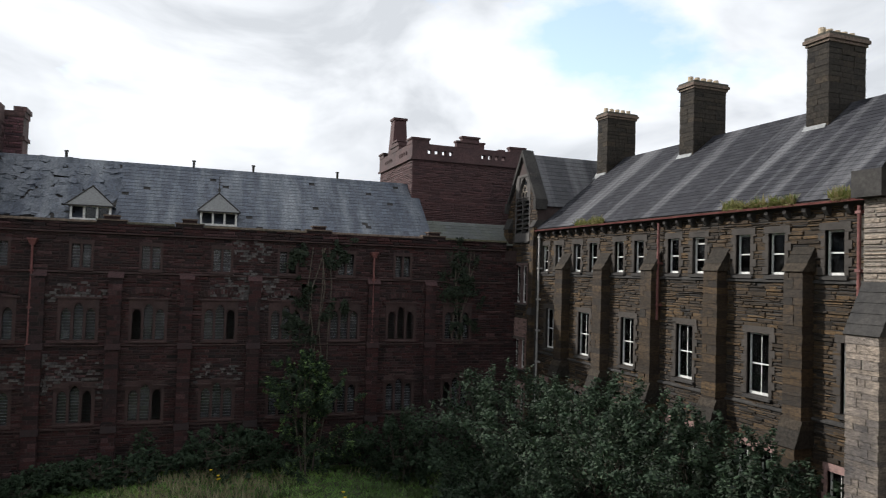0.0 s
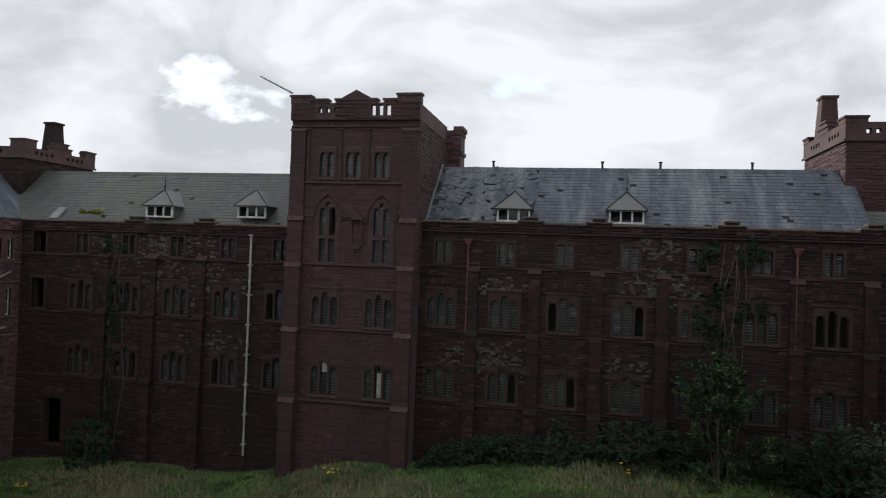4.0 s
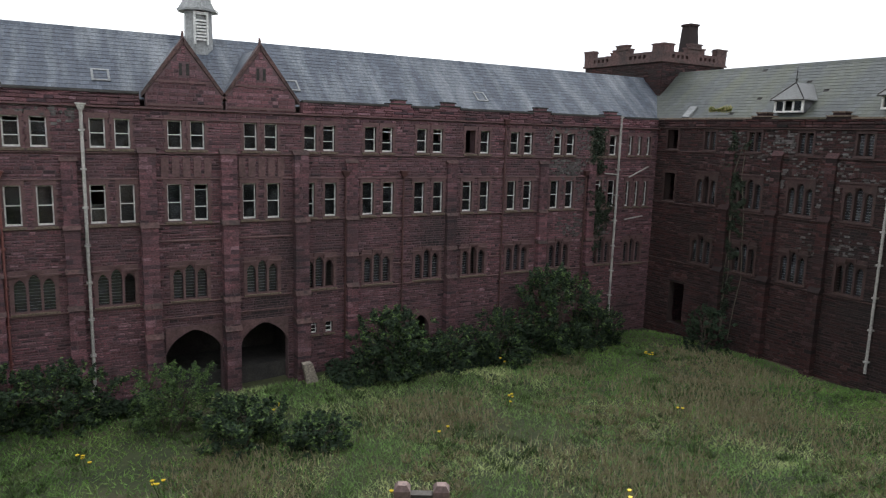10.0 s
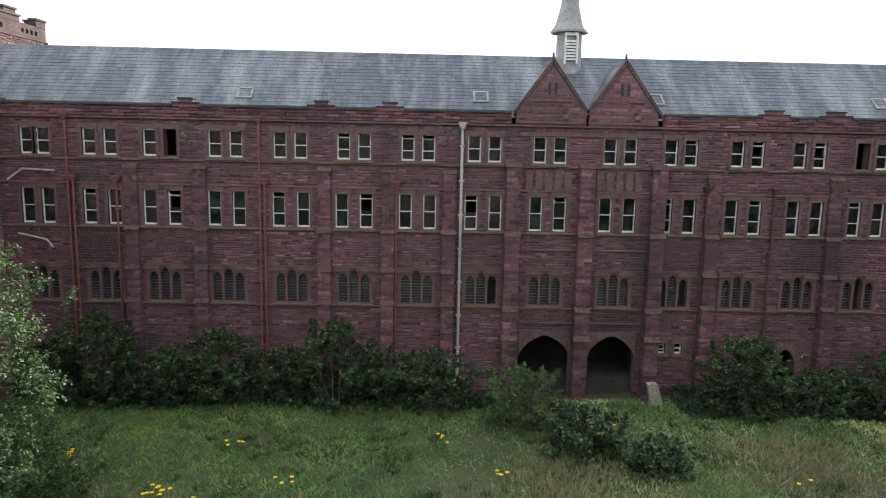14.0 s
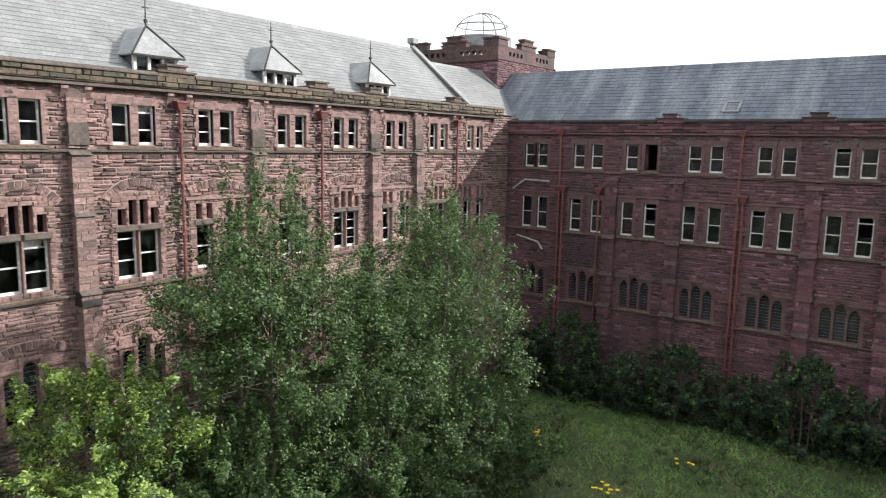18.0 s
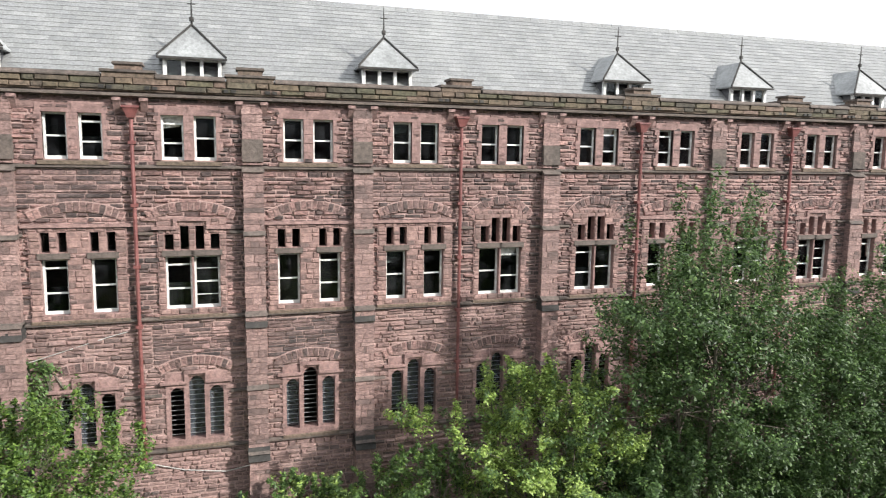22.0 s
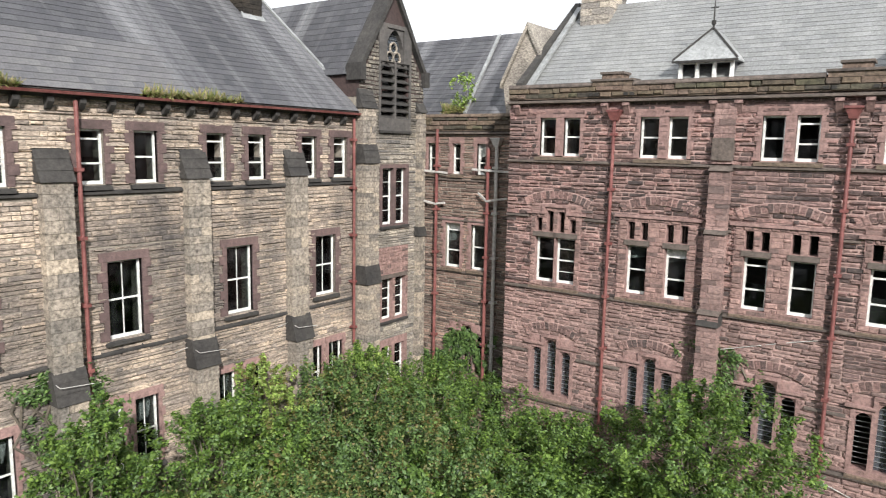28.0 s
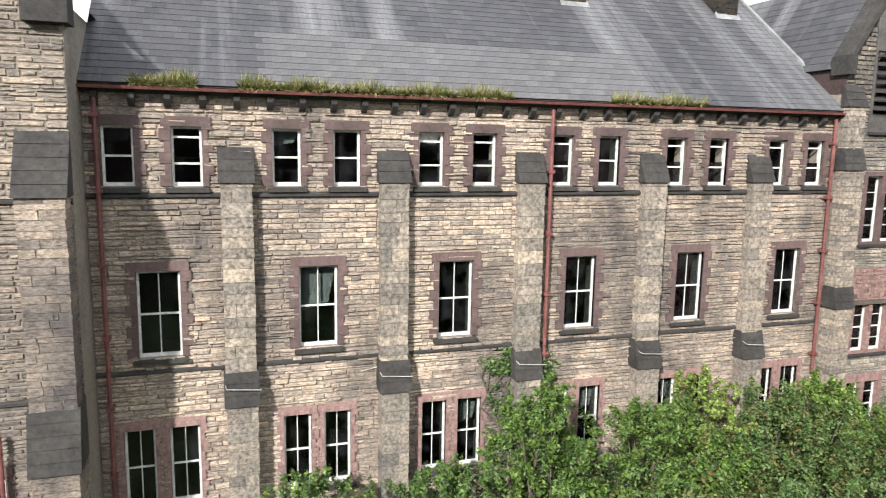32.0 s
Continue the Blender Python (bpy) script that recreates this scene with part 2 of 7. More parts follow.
BAY_STONE = material("brown_bay_sandstone", [(0.1438, 0.1216, 0.1053), (0.3331, 0.2708, 0.2143), (0.2390, 0.2000, 0.1681), (0.4155, 0.3317, 0.2525), (0.1824, 0.1542, 0.1333), (0.2991, 0.2471, 0.2038), (0.3694, 0.2981, 0.2323), (0.2229, 0.1877, 0.1600)], stain=0.32, stain_amt=0.92, dark=(0.06, 0.054, 0.054), streak=0.6, lo=0.39, grain=9, contrast=0.7, bump=1.0, lamina=2.6, world_field=True)
BUFF = material("buff_sandstone", [(0.1945, 0.1622, 0.1384), (0.4507, 0.3611, 0.2816), (0.3233, 0.2666, 0.2209), (0.5622, 0.4422, 0.3318), (0.2468, 0.2056, 0.1753), (0.4046, 0.3295, 0.2678), (0.4997, 0.3975, 0.3053), (0.3016, 0.2503, 0.2103)], stain=0.32, stain_amt=0.92, dark=(0.06, 0.054, 0.054), streak=0.6, lo=0.39, grain=9, contrast=0.7, bump=1.0, lamina=2.6, world_field=True)
BUFF_BED = material("grey_mortar", [(0.1788, 0.1608, 0.134), (0.2682, 0.237, 0.1966)], spread=0.9)
PURPLE_TRIM = material("purple_dressed_stone", [(0.0606, 0.0428, 0.0412), (0.1543, 0.1011, 0.0955)], spread=1.0)
PARAPET = material("lichened_parapet_stone", [(0.0723, 0.0544, 0.0425), (0.1148, 0.0892, 0.0578), (0.1445, 0.0978, 0.0782), (0.085, 0.0782, 0.0467), (0.051, 0.0425, 0.0365)], stain=0.6, dark=(0.05, 0.05, 0.035), contrast=0.65, bump=0.9)
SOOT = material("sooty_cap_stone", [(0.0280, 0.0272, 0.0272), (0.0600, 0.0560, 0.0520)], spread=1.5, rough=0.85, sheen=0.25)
SLATE = material("blue_grey_slate", [(0.0436, 0.0532, 0.0720), (0.0672, 0.0804, 0.1071), (0.0541, 0.0647, 0.0861), (0.0861, 0.1024, 0.1328)], rough=0.5, stain=0.85, stain_amt=0.85, bump=0.2, dark=(0.215, 0.232, 0.25), streak=0.16, lo=0.46, contrast=0.5, grain=9)
SLATE_MOSS = material("mossy_grey_slate", [(0.0518, 0.0588, 0.0602), (0.0745, 0.0820, 0.0795), (0.0635, 0.0723, 0.0708), (0.0927, 0.1006, 0.1044)], rough=0.5, stain=0.5, stain_amt=0.6, bump=0.2, dark=(0.105, 0.11, 0.062), streak=0.35, lo=0.44, grain=14)
SLATE_PALE = material("pale_grey_slate", [(0.1459, 0.1490, 0.1490), (0.1795, 0.1828, 0.1828), (0.1595, 0.1627, 0.1595), (0.2096, 0.2131, 0.2096)], rough=0.5, stain=0.6, stain_amt=0.5, bump=0.2, dark=(0.27, 0.275, 0.27), streak=0.2, grain=14)
# SLATE_DARK dimmed: the north half's shade is put into this copy
SLATE_DARK_SHADED = material("shaded_dark_slate", [(0.0180, 0.0188, 0.0232), (0.0312, 0.0316, 0.0384), (0.0240, 0.0245, 0.0293), (0.0407, 0.0418, 0.0487)], rough=0.8, sheen=0.2, stain=0.7, stain_amt=0.65, bump=0.15, dark=(0.26, 0.26, 0.27), streak=0.05, lo=0.5, grain=16)
SLATE_DARK = material("dark_slate", [(0.0361, 0.0371, 0.0427), (0.0555, 0.0552, 0.0626), (0.0453, 0.0455, 0.0507), (0.0682, 0.0687, 0.0747)], rough=0.68, stain=0.7, stain_amt=0.65, bump=0.15, dark=(0.26, 0.26, 0.27), streak=0.05, lo=0.5, grain=16)
LEAD = material("weathered_lead", [(0.16, 0.165, 0.165), (0.3, 0.31, 0.31)], spread=1.2, rough=0.5, stain_amt=0.25)
WHITE = material("flaking_white_paint", [(0.5, 0.5, 0.48), (0.78, 0.78, 0.75)], spread=3.0, rough=0.55, stain=2.0, stain_amt=0.3, dark=(0.2, 0.19, 0.17), bump=0.1)
RED_PIPE = material("red_painted_iron", [(0.1296, 0.0408, 0.0382), (0.2138, 0.085, 0.0765)], spread=2.0, rough=0.5, bump=0.05, stain_amt=0.25)
DULL_PIPE = material("faded_maroon_iron", [(0.05, 0.02, 0.02), (0.1, 0.042, 0.04)], spread=2.0, rough=0.6, bump=0.05, stain_amt=0.4)
WHITE_PIPE = material("pale_painted_iron", [(0.336, 0.32, 0.304), (0.496, 0.48, 0.456)], spread=2.0, rough=0.5, bump=0.05)
INSIDE = material("dusty_interior_plaster", [(0.0700, 0.0650, 0.0575), (0.1500, 0.1400, 0.1250)], spread=0.7)
IRON = material("dark_iron", [(0.02, 0.02, 0.02), (0.05, 0.045, 0.04)], spread=3.0, rough=0.6, metal=0.4)
SHUTTER = material("dark_louvre_slats", [(0.0701, 0.0771, 0.0771), (0.1403, 0.1472, 0.1403)], rough=0.5)
BARK = material("grey_brown_bark", [(0.06, 0.05, 0.04), (0.13, 0.11, 0.085)], spread=4.0)
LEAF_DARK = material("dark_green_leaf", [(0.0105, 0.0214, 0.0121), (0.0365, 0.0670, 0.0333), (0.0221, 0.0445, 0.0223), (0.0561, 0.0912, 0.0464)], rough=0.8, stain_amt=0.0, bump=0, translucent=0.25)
LEAF_BRAMBLE = material("olive_bramble_leaf", [(0.0345, 0.0375, 0.0138), (0.1725, 0.1875, 0.0517), (0.1265, 0.0938, 0.0345), (0.2415, 0.2375, 0.0805), (0.0805, 0.0938, 0.0287)], rough=0.5, stain_amt=0.0, bump=0, translucent=0.35)
LEAF_MID = material("green_leaf", [(0.0125, 0.0271, 0.0090), (0.1006, 0.1809, 0.0505), (0.0433, 0.0848, 0.0250), (0.1799, 0.2846, 0.0850), (0.0720, 0.1320, 0.0355)], rough=0.5, stain_amt=0.0, bump=0, translucent=0.35)
LEAF_TREE = material("grey_green_leaf", [(0.0134, 0.0288, 0.0086), (0.0652, 0.1200, 0.0352), (0.0349, 0.0699, 0.0203), (0.1058, 0.1767, 0.0554), (0.0526, 0.1000, 0.0282)], rough=0.5, stain_amt=0.0, bump=0, translucent=0.35)
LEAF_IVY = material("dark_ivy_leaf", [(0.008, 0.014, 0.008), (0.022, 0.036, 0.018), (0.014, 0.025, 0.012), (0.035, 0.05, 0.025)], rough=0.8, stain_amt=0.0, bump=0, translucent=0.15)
LEAF_BRIGHT = material("bright_green_leaf", [(0.0152, 0.0327, 0.0071), (0.1263, 0.2227, 0.0389), (0.0510, 0.0992, 0.0185), (0.2114, 0.3219, 0.0660), (0.0866, 0.1511, 0.0279)], rough=0.5, stain_amt=0.0, bump=0, translucent=0.38)
LEAF_YELLOW = material("yellow_green_leaf", [(0.0444, 0.0739, 0.0173), (0.2835, 0.4055, 0.0895), (0.1325, 0.2067, 0.0471), (0.4425, 0.5699, 0.1557), (0.2124, 0.3079, 0.0691)], rough=0.5, stain_amt=0.0, bump=0, translucent=0.38)
GRASS = material("rough_grass", [(0.0640, 0.1326, 0.0394), (0.1287, 0.2318, 0.0651), (0.2024, 0.3180, 0.0967), (0.4786, 0.5269, 0.2449), (0.1601, 0.2736, 0.0821)], rough=0.6, stain_amt=0.0, bump=0, translucent=0.25, spread=0.2)
GRASS_LUSH = material("lush_grass", [(0.0520, 0.1196, 0.0260), (0.1037, 0.2101, 0.0449), (0.1633, 0.2894, 0.0653), (0.2282, 0.3161, 0.0856)], rough=0.6, stain_amt=0.0, bump=0, translucent=0.25, spread=0.3)
SOIL = material("grassy_ground", [(0.0239, 0.0348, 0.0127), (0.0448, 0.0562, 0.0210), (0.0775, 0.0702, 0.0384)], spread=0.25, grain=3.0, stain=0.1, stain_amt=0.3, dark=(0.04, 0.05, 0.02))
YELLOW = material("yellow_petals", [(0.6, 0.42, 0.02), (0.75, 0.55, 0.04)], stain_amt=0.0, bump=0)
ORANGE = material("terracotta_clay", [(0.42, 0.33, 0.22), (0.55, 0.45, 0.33)], spread=2.0)

GLASS = bpy.data.materials.new("faint_grey_window_glass")
GLASS.use_nodes = True
gn = GLASS.node_tree
gn.nodes.clear()
g_t = gn.nodes.new("ShaderNodeBsdfTransparent")
g_t.inputs[0].default_value = (0.36, 0.4, 0.4, 1)
g_g = gn.nodes.new("ShaderNodeBsdfGlossy")
g_g.inputs["Roughness"].default_value = 0.06
g_f = gn.nodes.new("ShaderNodeFresnel")
g_f.inputs[0].default_value = 1.5
g_m = gn.nodes.new("ShaderNodeMixShader")
g_o = gn.nodes.new("ShaderNodeOutputMaterial")
# faint diffuse grey, standing in for the panes' grey reflection
g_d = gn.nodes.new("ShaderNodeBsdfDiffuse")
g_d.inputs[0].default_value = (0.3, 0.31, 0.33, 1)
g_n = gn.nodes.new("ShaderNodeTexNoise")
g_n.inputs["Scale"].default_value = 1.7
g_r = gn.nodes.new("ShaderNodeMapRange")
g_r.inputs[1].default_value, g_r.inputs[2].default_value, g_r.inputs[3].default_value, g_r.inputs[4].default_value = 0.45, 0.75, 0.0, 0.04
g_p = gn.nodes.new("ShaderNodeNewGeometry")
g_x = gn.nodes.new("ShaderNodeMixShader")
for a, b in ((g_p.outputs["Position"], g_n.inputs["Vector"]), (g_n.outputs["Fac"], g_r.inputs[0]), (g_r.outputs[0], g_x.inputs[0]), (g_t.outputs[0], g_x.inputs[1]), (g_d.outputs[0], g_x.inputs[2]), (g_f.outputs[0], g_m.inputs[0]), (g_x.outputs[0], g_m.inputs[1]), (g_g.outputs[0], g_m.inputs[2]), (g_m.outputs[0], g_o.inputs[0])):
    gn.links.new(a, b)


DUSTY = bpy.data.materials.new("grimy_leaded_glass")
DUSTY.use_nodes = True
dt = DUSTY.node_tree
dt.nodes.clear()
d_d = dt.nodes.new("ShaderNodeBsdfDiffuse")
d_n = dt.nodes.new("ShaderNodeTexNoise")
d_n.inputs["Scale"].default_value = 2.2
d_r = dt.nodes.new("ShaderNodeValToRGB")
d_r.color_ramp.elements[0].color, d_r.color_ramp.elements[1].color = (0.035, 0.04, 0.05, 1), (0.2, 0.215, 0.24, 1)
d_r.color_ramp.elements[0].position, d_r.color_ramp.elements[1].position = 0.45, 0.72
d_t = dt.nodes.new("ShaderNodeBsdfTransparent")
d_m = dt.nodes.new("ShaderNodeMixShader")
d_m.inputs[0].default_value = 0.55
d_g = dt.nodes.new("ShaderNodeBsdfGlossy")
d_g.inputs["Roughness"].default_value = 0.25
d_x = dt.nodes.new("ShaderNodeMixShader")
d_x.inputs[0].default_value = 0.06
d_c = dt.nodes.new("ShaderNodeTexCoord")
d_l = dt.nodes.new("ShaderNodeObjectInfo")
d_a = dt.nodes.new("ShaderNodeVectorMath")
d_o = dt.nodes.new("ShaderNodeOutputMaterial")
for a, b in ((d_c.outputs["Object"], d_a.inputs[0]), (d_l.outputs["Location"], d_a.inputs[1]), (d_a.outputs[0], d_n.inputs["Vector"]), (d_n.outputs["Fac"], d_r.inputs[0]), (d_r.outputs[0], d_d.inputs[0]),
             (d_t.outputs[0], d_m.inputs[1]), (d_d.outputs[0], d_m.inputs[2]), (d_m.outputs[0], d_x.inputs[1]), (d_g.outputs[0], d_x.inputs[2]), (d_x.outputs[0], d_o.inputs[0])):
    dt.links.new(a, b)
# stronger diffuse grey: reflected sky painted into the west sashes
SKY_GREY_GLASS = GLASS.copy()
SKY_GREY_GLASS.name = "filmed_window_glass"
for n in SKY_GREY_GLASS.node_tree.nodes:
    if n.type == "MAP_RANGE":
        n.inputs[3].default_value, n.inputs[4].default_value = 0.02, 0.13
GREY_GLASS = DUSTY.copy()
GREY_GLASS.name = "grey_leaded_glass"
for n in GREY_GLASS.node_tree.nodes:
    if n.type == "VALTORGB":
        n.color_ramp.elements[0].color, n.color_ramp.elements[1].color = (0.06, 0.07, 0.085, 1), (0.12, 0.135, 0.155, 1)

# blue-grey ramp holds the slanting sky reflection in the west lancets
WEST_GLASS = DUSTY.copy()
WEST_GLASS.name = "dark_leaded_glass"
for n in WEST_GLASS.node_tree.nodes:
    if n.type == "VALTORGB":
        n.color_ramp.elements[0].color, n.color_ramp.elements[1].color = (0.028, 0.028, 0.04, 1), (0.1, 0.105, 0.13, 1)


# ---- mesh helpers ----
class Solid:
    """Vertices and faces of one part."""

    def __init__(self):
        self.v, self.f = [], []

    def face(self, *pts):
        n = len(self.v)
        self.v += pts
        self.f.append(tuple(range(n, n + len(pts))))
        return self

    def box(self, x0, x1, y0, y1, z0, z1):
        n = len(self.v)
        self.v += [(x0, y0, z0), (x1, y0, z0), (x1, y1, z0), (x0, y1, z0), (x0, y0, z1), (x1, y0, z1), (x1, y1, z1), (x0, y1, z1)]
        self.f += [tuple(n + i for i in q) for q in ((0, 1, 5, 4), (1, 2, 6, 5), (2, 3, 7, 6), (3, 0, 4, 7), (4, 5, 6, 7), (3, 2, 1, 0))]
        return self

    def hexa(self, pts):
        """Eight corners: four below, four above, both counter-clockwise from above."""
        n = len(self.v)
        self.v += [tuple(p) for p in pts]
        self.f += [tuple(n + i for i in q) for q in ((0, 1, 5, 4), (1, 2, 6, 5), (2, 3, 7, 6), (3, 0, 4, 7), (4, 5, 6, 7), (3, 2, 1, 0))]
        return self

    def prism(self, profile, x0, x1):
        """A profile of (y, z), counter-clockwise seen from +x, drawn along x."""
        n, k = len(self.v), len(profile)
        self.v += [(x0, y, z) for y, z in profile] + [(x1, y, z) for y, z in profile]
        self.f += [(n + i, n + (i + 1) % k, n + k + (i + 1) % k, n + k + i) for i in range(k)]
        self.f += [tuple(n + i for i in reversed(range(k))), tuple(n + k + i for i in range(k))]
        return self

    def slab(self, outline, y0, y1):
        """An outline of (x, z), drawn along y."""
        n, k = len(self.v), len(outline)
        self.v += [(x, y0, z) for x, z in outline] + [(x, y1, z) for x, z in outline]
        self.f += [(n + (i + 1) % k, n + i, n + k + i, n + k + (i + 1) % k) for i in range(k)]
        self.f += [tuple(n + i for i in range(k)), tuple(n + k + i for i in reversed(range(k)))]
        return self

    def tube(self, a, b, r0, r1=None, sides=8):
        a, b = Vector(a), Vector(b)
        r1 = r0 if r1 is None else r1
        q = (b - a).to_track_quat("Z", "Y")
        n = len(self.v)
        for p, r in ((a, r0), (b, r1)):
            for i in range(sides):
                w = 2 * math.pi * i / sides
                self.v.append(tuple(p + q @ Vector((r * math.cos(w), r * math.sin(w), 0))))
        self.f += [(n + i, n + (i + 1) % sides, n + sides + (i + 1) % sides, n + sides + i) for i in range(sides)]
        self.f += [tuple(n + i for i in reversed(range(sides))), tuple(n + sides + i for i in range(sides))]
        return self

    def panel(self, u0, u1, z0, z1, holes, y0, y1):
        """A wall from y0 to y1 with rectangular openings (u0, u1, z0, z1) that go through it."""
        us = sorted({u0, u1, *[min(max(h[i], u0), u1) for h in holes for i in (0, 1)]})
        zs = sorted({z0, z1, *[min(max(h[i], z0), z1) for h in holes for i in (2, 3)]})
        open_at = [[any(h[0] < (a + b) / 2 < h[1] and h[2] < (c + d) / 2 < h[3] for h in holes) for c, d in zip(zs, zs[1:])] for a, b in zip(us, us[1:])]
        nu, nz = len(us) - 1, len(zs) - 1
        for i in range(nu):
            for j in range(nz):
                if open_at[i][j]:
                    continue
                a, b, c, d = us[i], us[i + 1], zs[j], zs[j + 1]
                self.face((a, y0, c), (b, y0, c), (b, y0, d), (a, y0, d))
                self.face((b, y1, c), (a, y1, c), (a, y1, d), (b, y1, d))
                if i == 0 or open_at[i - 1][j]:
                    self.face((a, y1, c), (a, y0, c), (a, y0, d), (a, y1, d))
                if i == nu - 1 or open_at[i + 1][j]:
                    self.face((b, y0, c), (b, y1, c), (b, y1, d), (b, y0, d))
                if j == 0 or open_at[i][j - 1]:
                    self.face((a, y1, c), (b, y1, c), (b, y0, c), (a, y0, c))
                if j == nz - 1 or open_at[i][j + 1]:
                    self.face((a, y0, d), (b, y0, d), (b, y1, d), (a, y1, d))
        return self

    def arch_head(self, u0, u1, spring, top, y0, y1, rise=None, n=8):
        """Fills a rectangular opening between a pointed arch and its lintel at top."""
        rise = (top - spring) * 0.96 if rise is None else rise
        mid, half = (u0 + u1) / 2, (u1 - u0) / 2
        pts = []
        for i in range(n + 1):
            w = abs(2 * i / n - 1)
            pts.append((u0 + (u1 - u0) * i / n, spring + rise * (1 - w ** 1.45) ** 0.66))
        for (a, za), (b, zb) in zip(pts, pts[1:]):
            self.hexa([(a, y0, za), (b, y0, zb), (b, y1, zb), (a, y1, za), (a, y0, top), (b, y0, top), (b, y1, top), (a, y1, top)])
        return self

    def mesh(self, name, mat):
        me = bpy.data.meshes.new(name)
        me.from_pydata(self.v, [], self.f)
        me.materials.append(mat)
        me.update()
        return me


def part(name, solid, mat, parent, label="", at=None, kind=""):
    """One mesh under a thing or a part; solid may be a finished mesh that alike parts share."""
    me = solid if isinstance(solid, bpy.types.Mesh) else solid.mesh(name, mat)
    ob = new(name, me)
    ob.parent = parent
    if at is not None:
        ob.location = at
    return tagged(ob, label, kind=kind)


def thing(name, label, category, m=None, group="", kind=""):
    ob = new(name)
    if m is not None:
        ob.matrix_world = m
    return tagged(ob, label, category, group, kind)


def heap(name, verts, quads, mat, parent, kind="stuff", label=""):
    """A large mesh straight from arrays."""
    me = bpy.data.meshes.new(name)
    nv, nq, k = len(verts), len(quads), quads.shape[1]
    me.vertices.add(nv)
    me.vertices.foreach_set("co", np.asarray(verts, np.float32).ravel())
    me.loops.add(nq * k)
    me.loops.foreach_set("vertex_index", np.asarray(quads, np.int32).ravel())
    me.polygons.add(nq)
    me.polygons.foreach_set("loop_start", np.arange(0, nq * k, k, dtype=np.int32))
    me.materials.append(mat)
    me.update(calc_edges=True)
    me.shade_flat()
    ob = new(name, me)
    ob.parent = parent
    return tagged(ob, label, kind=kind)


BOX_Q = np.array([(0, 1, 5, 4), (1, 2, 6, 5), (3, 0, 4, 7), (4, 5, 6, 7), (3, 2, 1, 0)])


def free_runs(u0, u1, za, zb, holes):
    runs = [(u0, u1)]
    for h in holes:
        if h[2] < zb - 0.03 and h[3] > za + 0.03:
            runs = [r for a, b in runs for r in ((a, min(b, h[0])), (max(a, h[1]), b)) if r[1] - r[0] > 0.06]
    return runs


def stones(parent, u0, u1, z0, z1, holes, mat, seed, course=(0.075, 0.18), length=(0.24, 0.95), proud=(0.016, 0.046), y=0.0, joint=0.016, name="walling_stones"):
    """Coursed rubble that stands proud of its bed: every stone a block of its own, in one mesh."""
    rng = random.Random(seed)
    rows = []
    z = z0
    while z < z1 - 0.04:
        h = min(rng.uniform(*course), z1 - z)
        if z1 - z - h < 0.06:
            h = z1 - z
        for a, b in free_runs(u0, u1, z, z + h, holes):
            u = a
            while u < b - 0.02:
                w = rng.uniform(*length)
                if b - u - w < 0.16:
                    w = b - u
                p = rng.uniform(*proud)
                hh = h
                if h > 0.19 and rng.random() < 0.25:
                    k = h * rng.uniform(0.4, 0.6)
                    rows.append((u, u + w, z, z + k, p))
                    rows.append((u, u + w, z + k, z + h, rng.uniform(*proud)))
                else:
                    rows.append((u, u + w, z, z + hh, p))
                u += w
        z += h
    a = np.array(rows)
    j = joint / 2
    rs = np.random.RandomState(seed)
    n = len(a)
    jit = rs.uniform(-0.006, 0.006, (n, 8, 3))
    jit[:, (0, 1, 4, 5), 1] = rs.uniform(-0.012, 0.008, (n, 4))
    xa, xb, za, zb, pr = a[:, 0] + j, a[:, 1] - j, a[:, 2] + j, a[:, 3] - j, y - a[:, 4]
    back = np.full(n, y + 0.012)
    e = rs.uniform(0.2, 1.6, (4, n)) * np.minimum(a[:, 4] * 0.9, 0.03)
    v = np.stack([np.stack(c, 1) for c in ((xa + e[0], pr, za + e[2]), (xb - e[1], pr, za + e[2]), (xb, back, za), (xa, back, za), (xa + e[0], pr, zb - e[3]), (xb - e[1], pr, zb - e[3]), (xb, back, zb), (xa, back, zb))], 1) + jit
    q = (np.arange(len(a))[:, None, None] * 8 + BOX_Q[None]).reshape(-1, 4)
    return heap(name, v.reshape(-1, 3), q, mat, parent)


def single_stones(parent, u0, u1, z0, z1, mat, seed, most=290, course=(0.08, 0.16), length=(0.2, 0.75), y=0.0, joint=0.016):
    """A stretch of walling whose stones are parts of their own, on one shared block."""
    rng = random.Random(seed)
    block = cached(("block", mat.name), lambda: Solid().hexa([(-0.46, -1.0, -0.38), (0.47, -0.8, -0.42), (0.5, 0.6, -0.5), (-0.5, 0.6, -0.5), (-0.47, -0.75, 0.4), (0.46, -1.1, 0.36), (0.5, 0.6, 0.5), (-0.5, 0.6, 0.5)]).mesh("stone", mat))
    z, count = z0, 0
    while z < z1 - 0.04:
        h = min(rng.uniform(*course), z1 - z)
        if z1 - z - h < 0.07:
            h = z1 - z
        u = u0
        while u < u1 - 0.02:
            w = rng.uniform(*length)
            if u1 - u - w < 0.2:
                w = u1 - u
            ob = part("stone", block, mat, parent, at=(u + w / 2, y, z + h / 2))
            ob.scale = (w - joint, rng.uniform(0.025, 0.05), h - joint)
            ob.rotation_euler = (rng.uniform(-0.2, 0.2) * h, rng.uniform(-0.006, 0.006), rng.uniform(-0.02, 0.02))
            count += 1
            u += w
        z += h
    return count


CACHE = {}


def cached(key, make):
    if key not in CACHE:
        CACHE[key] = make()
    return CACHE[key]


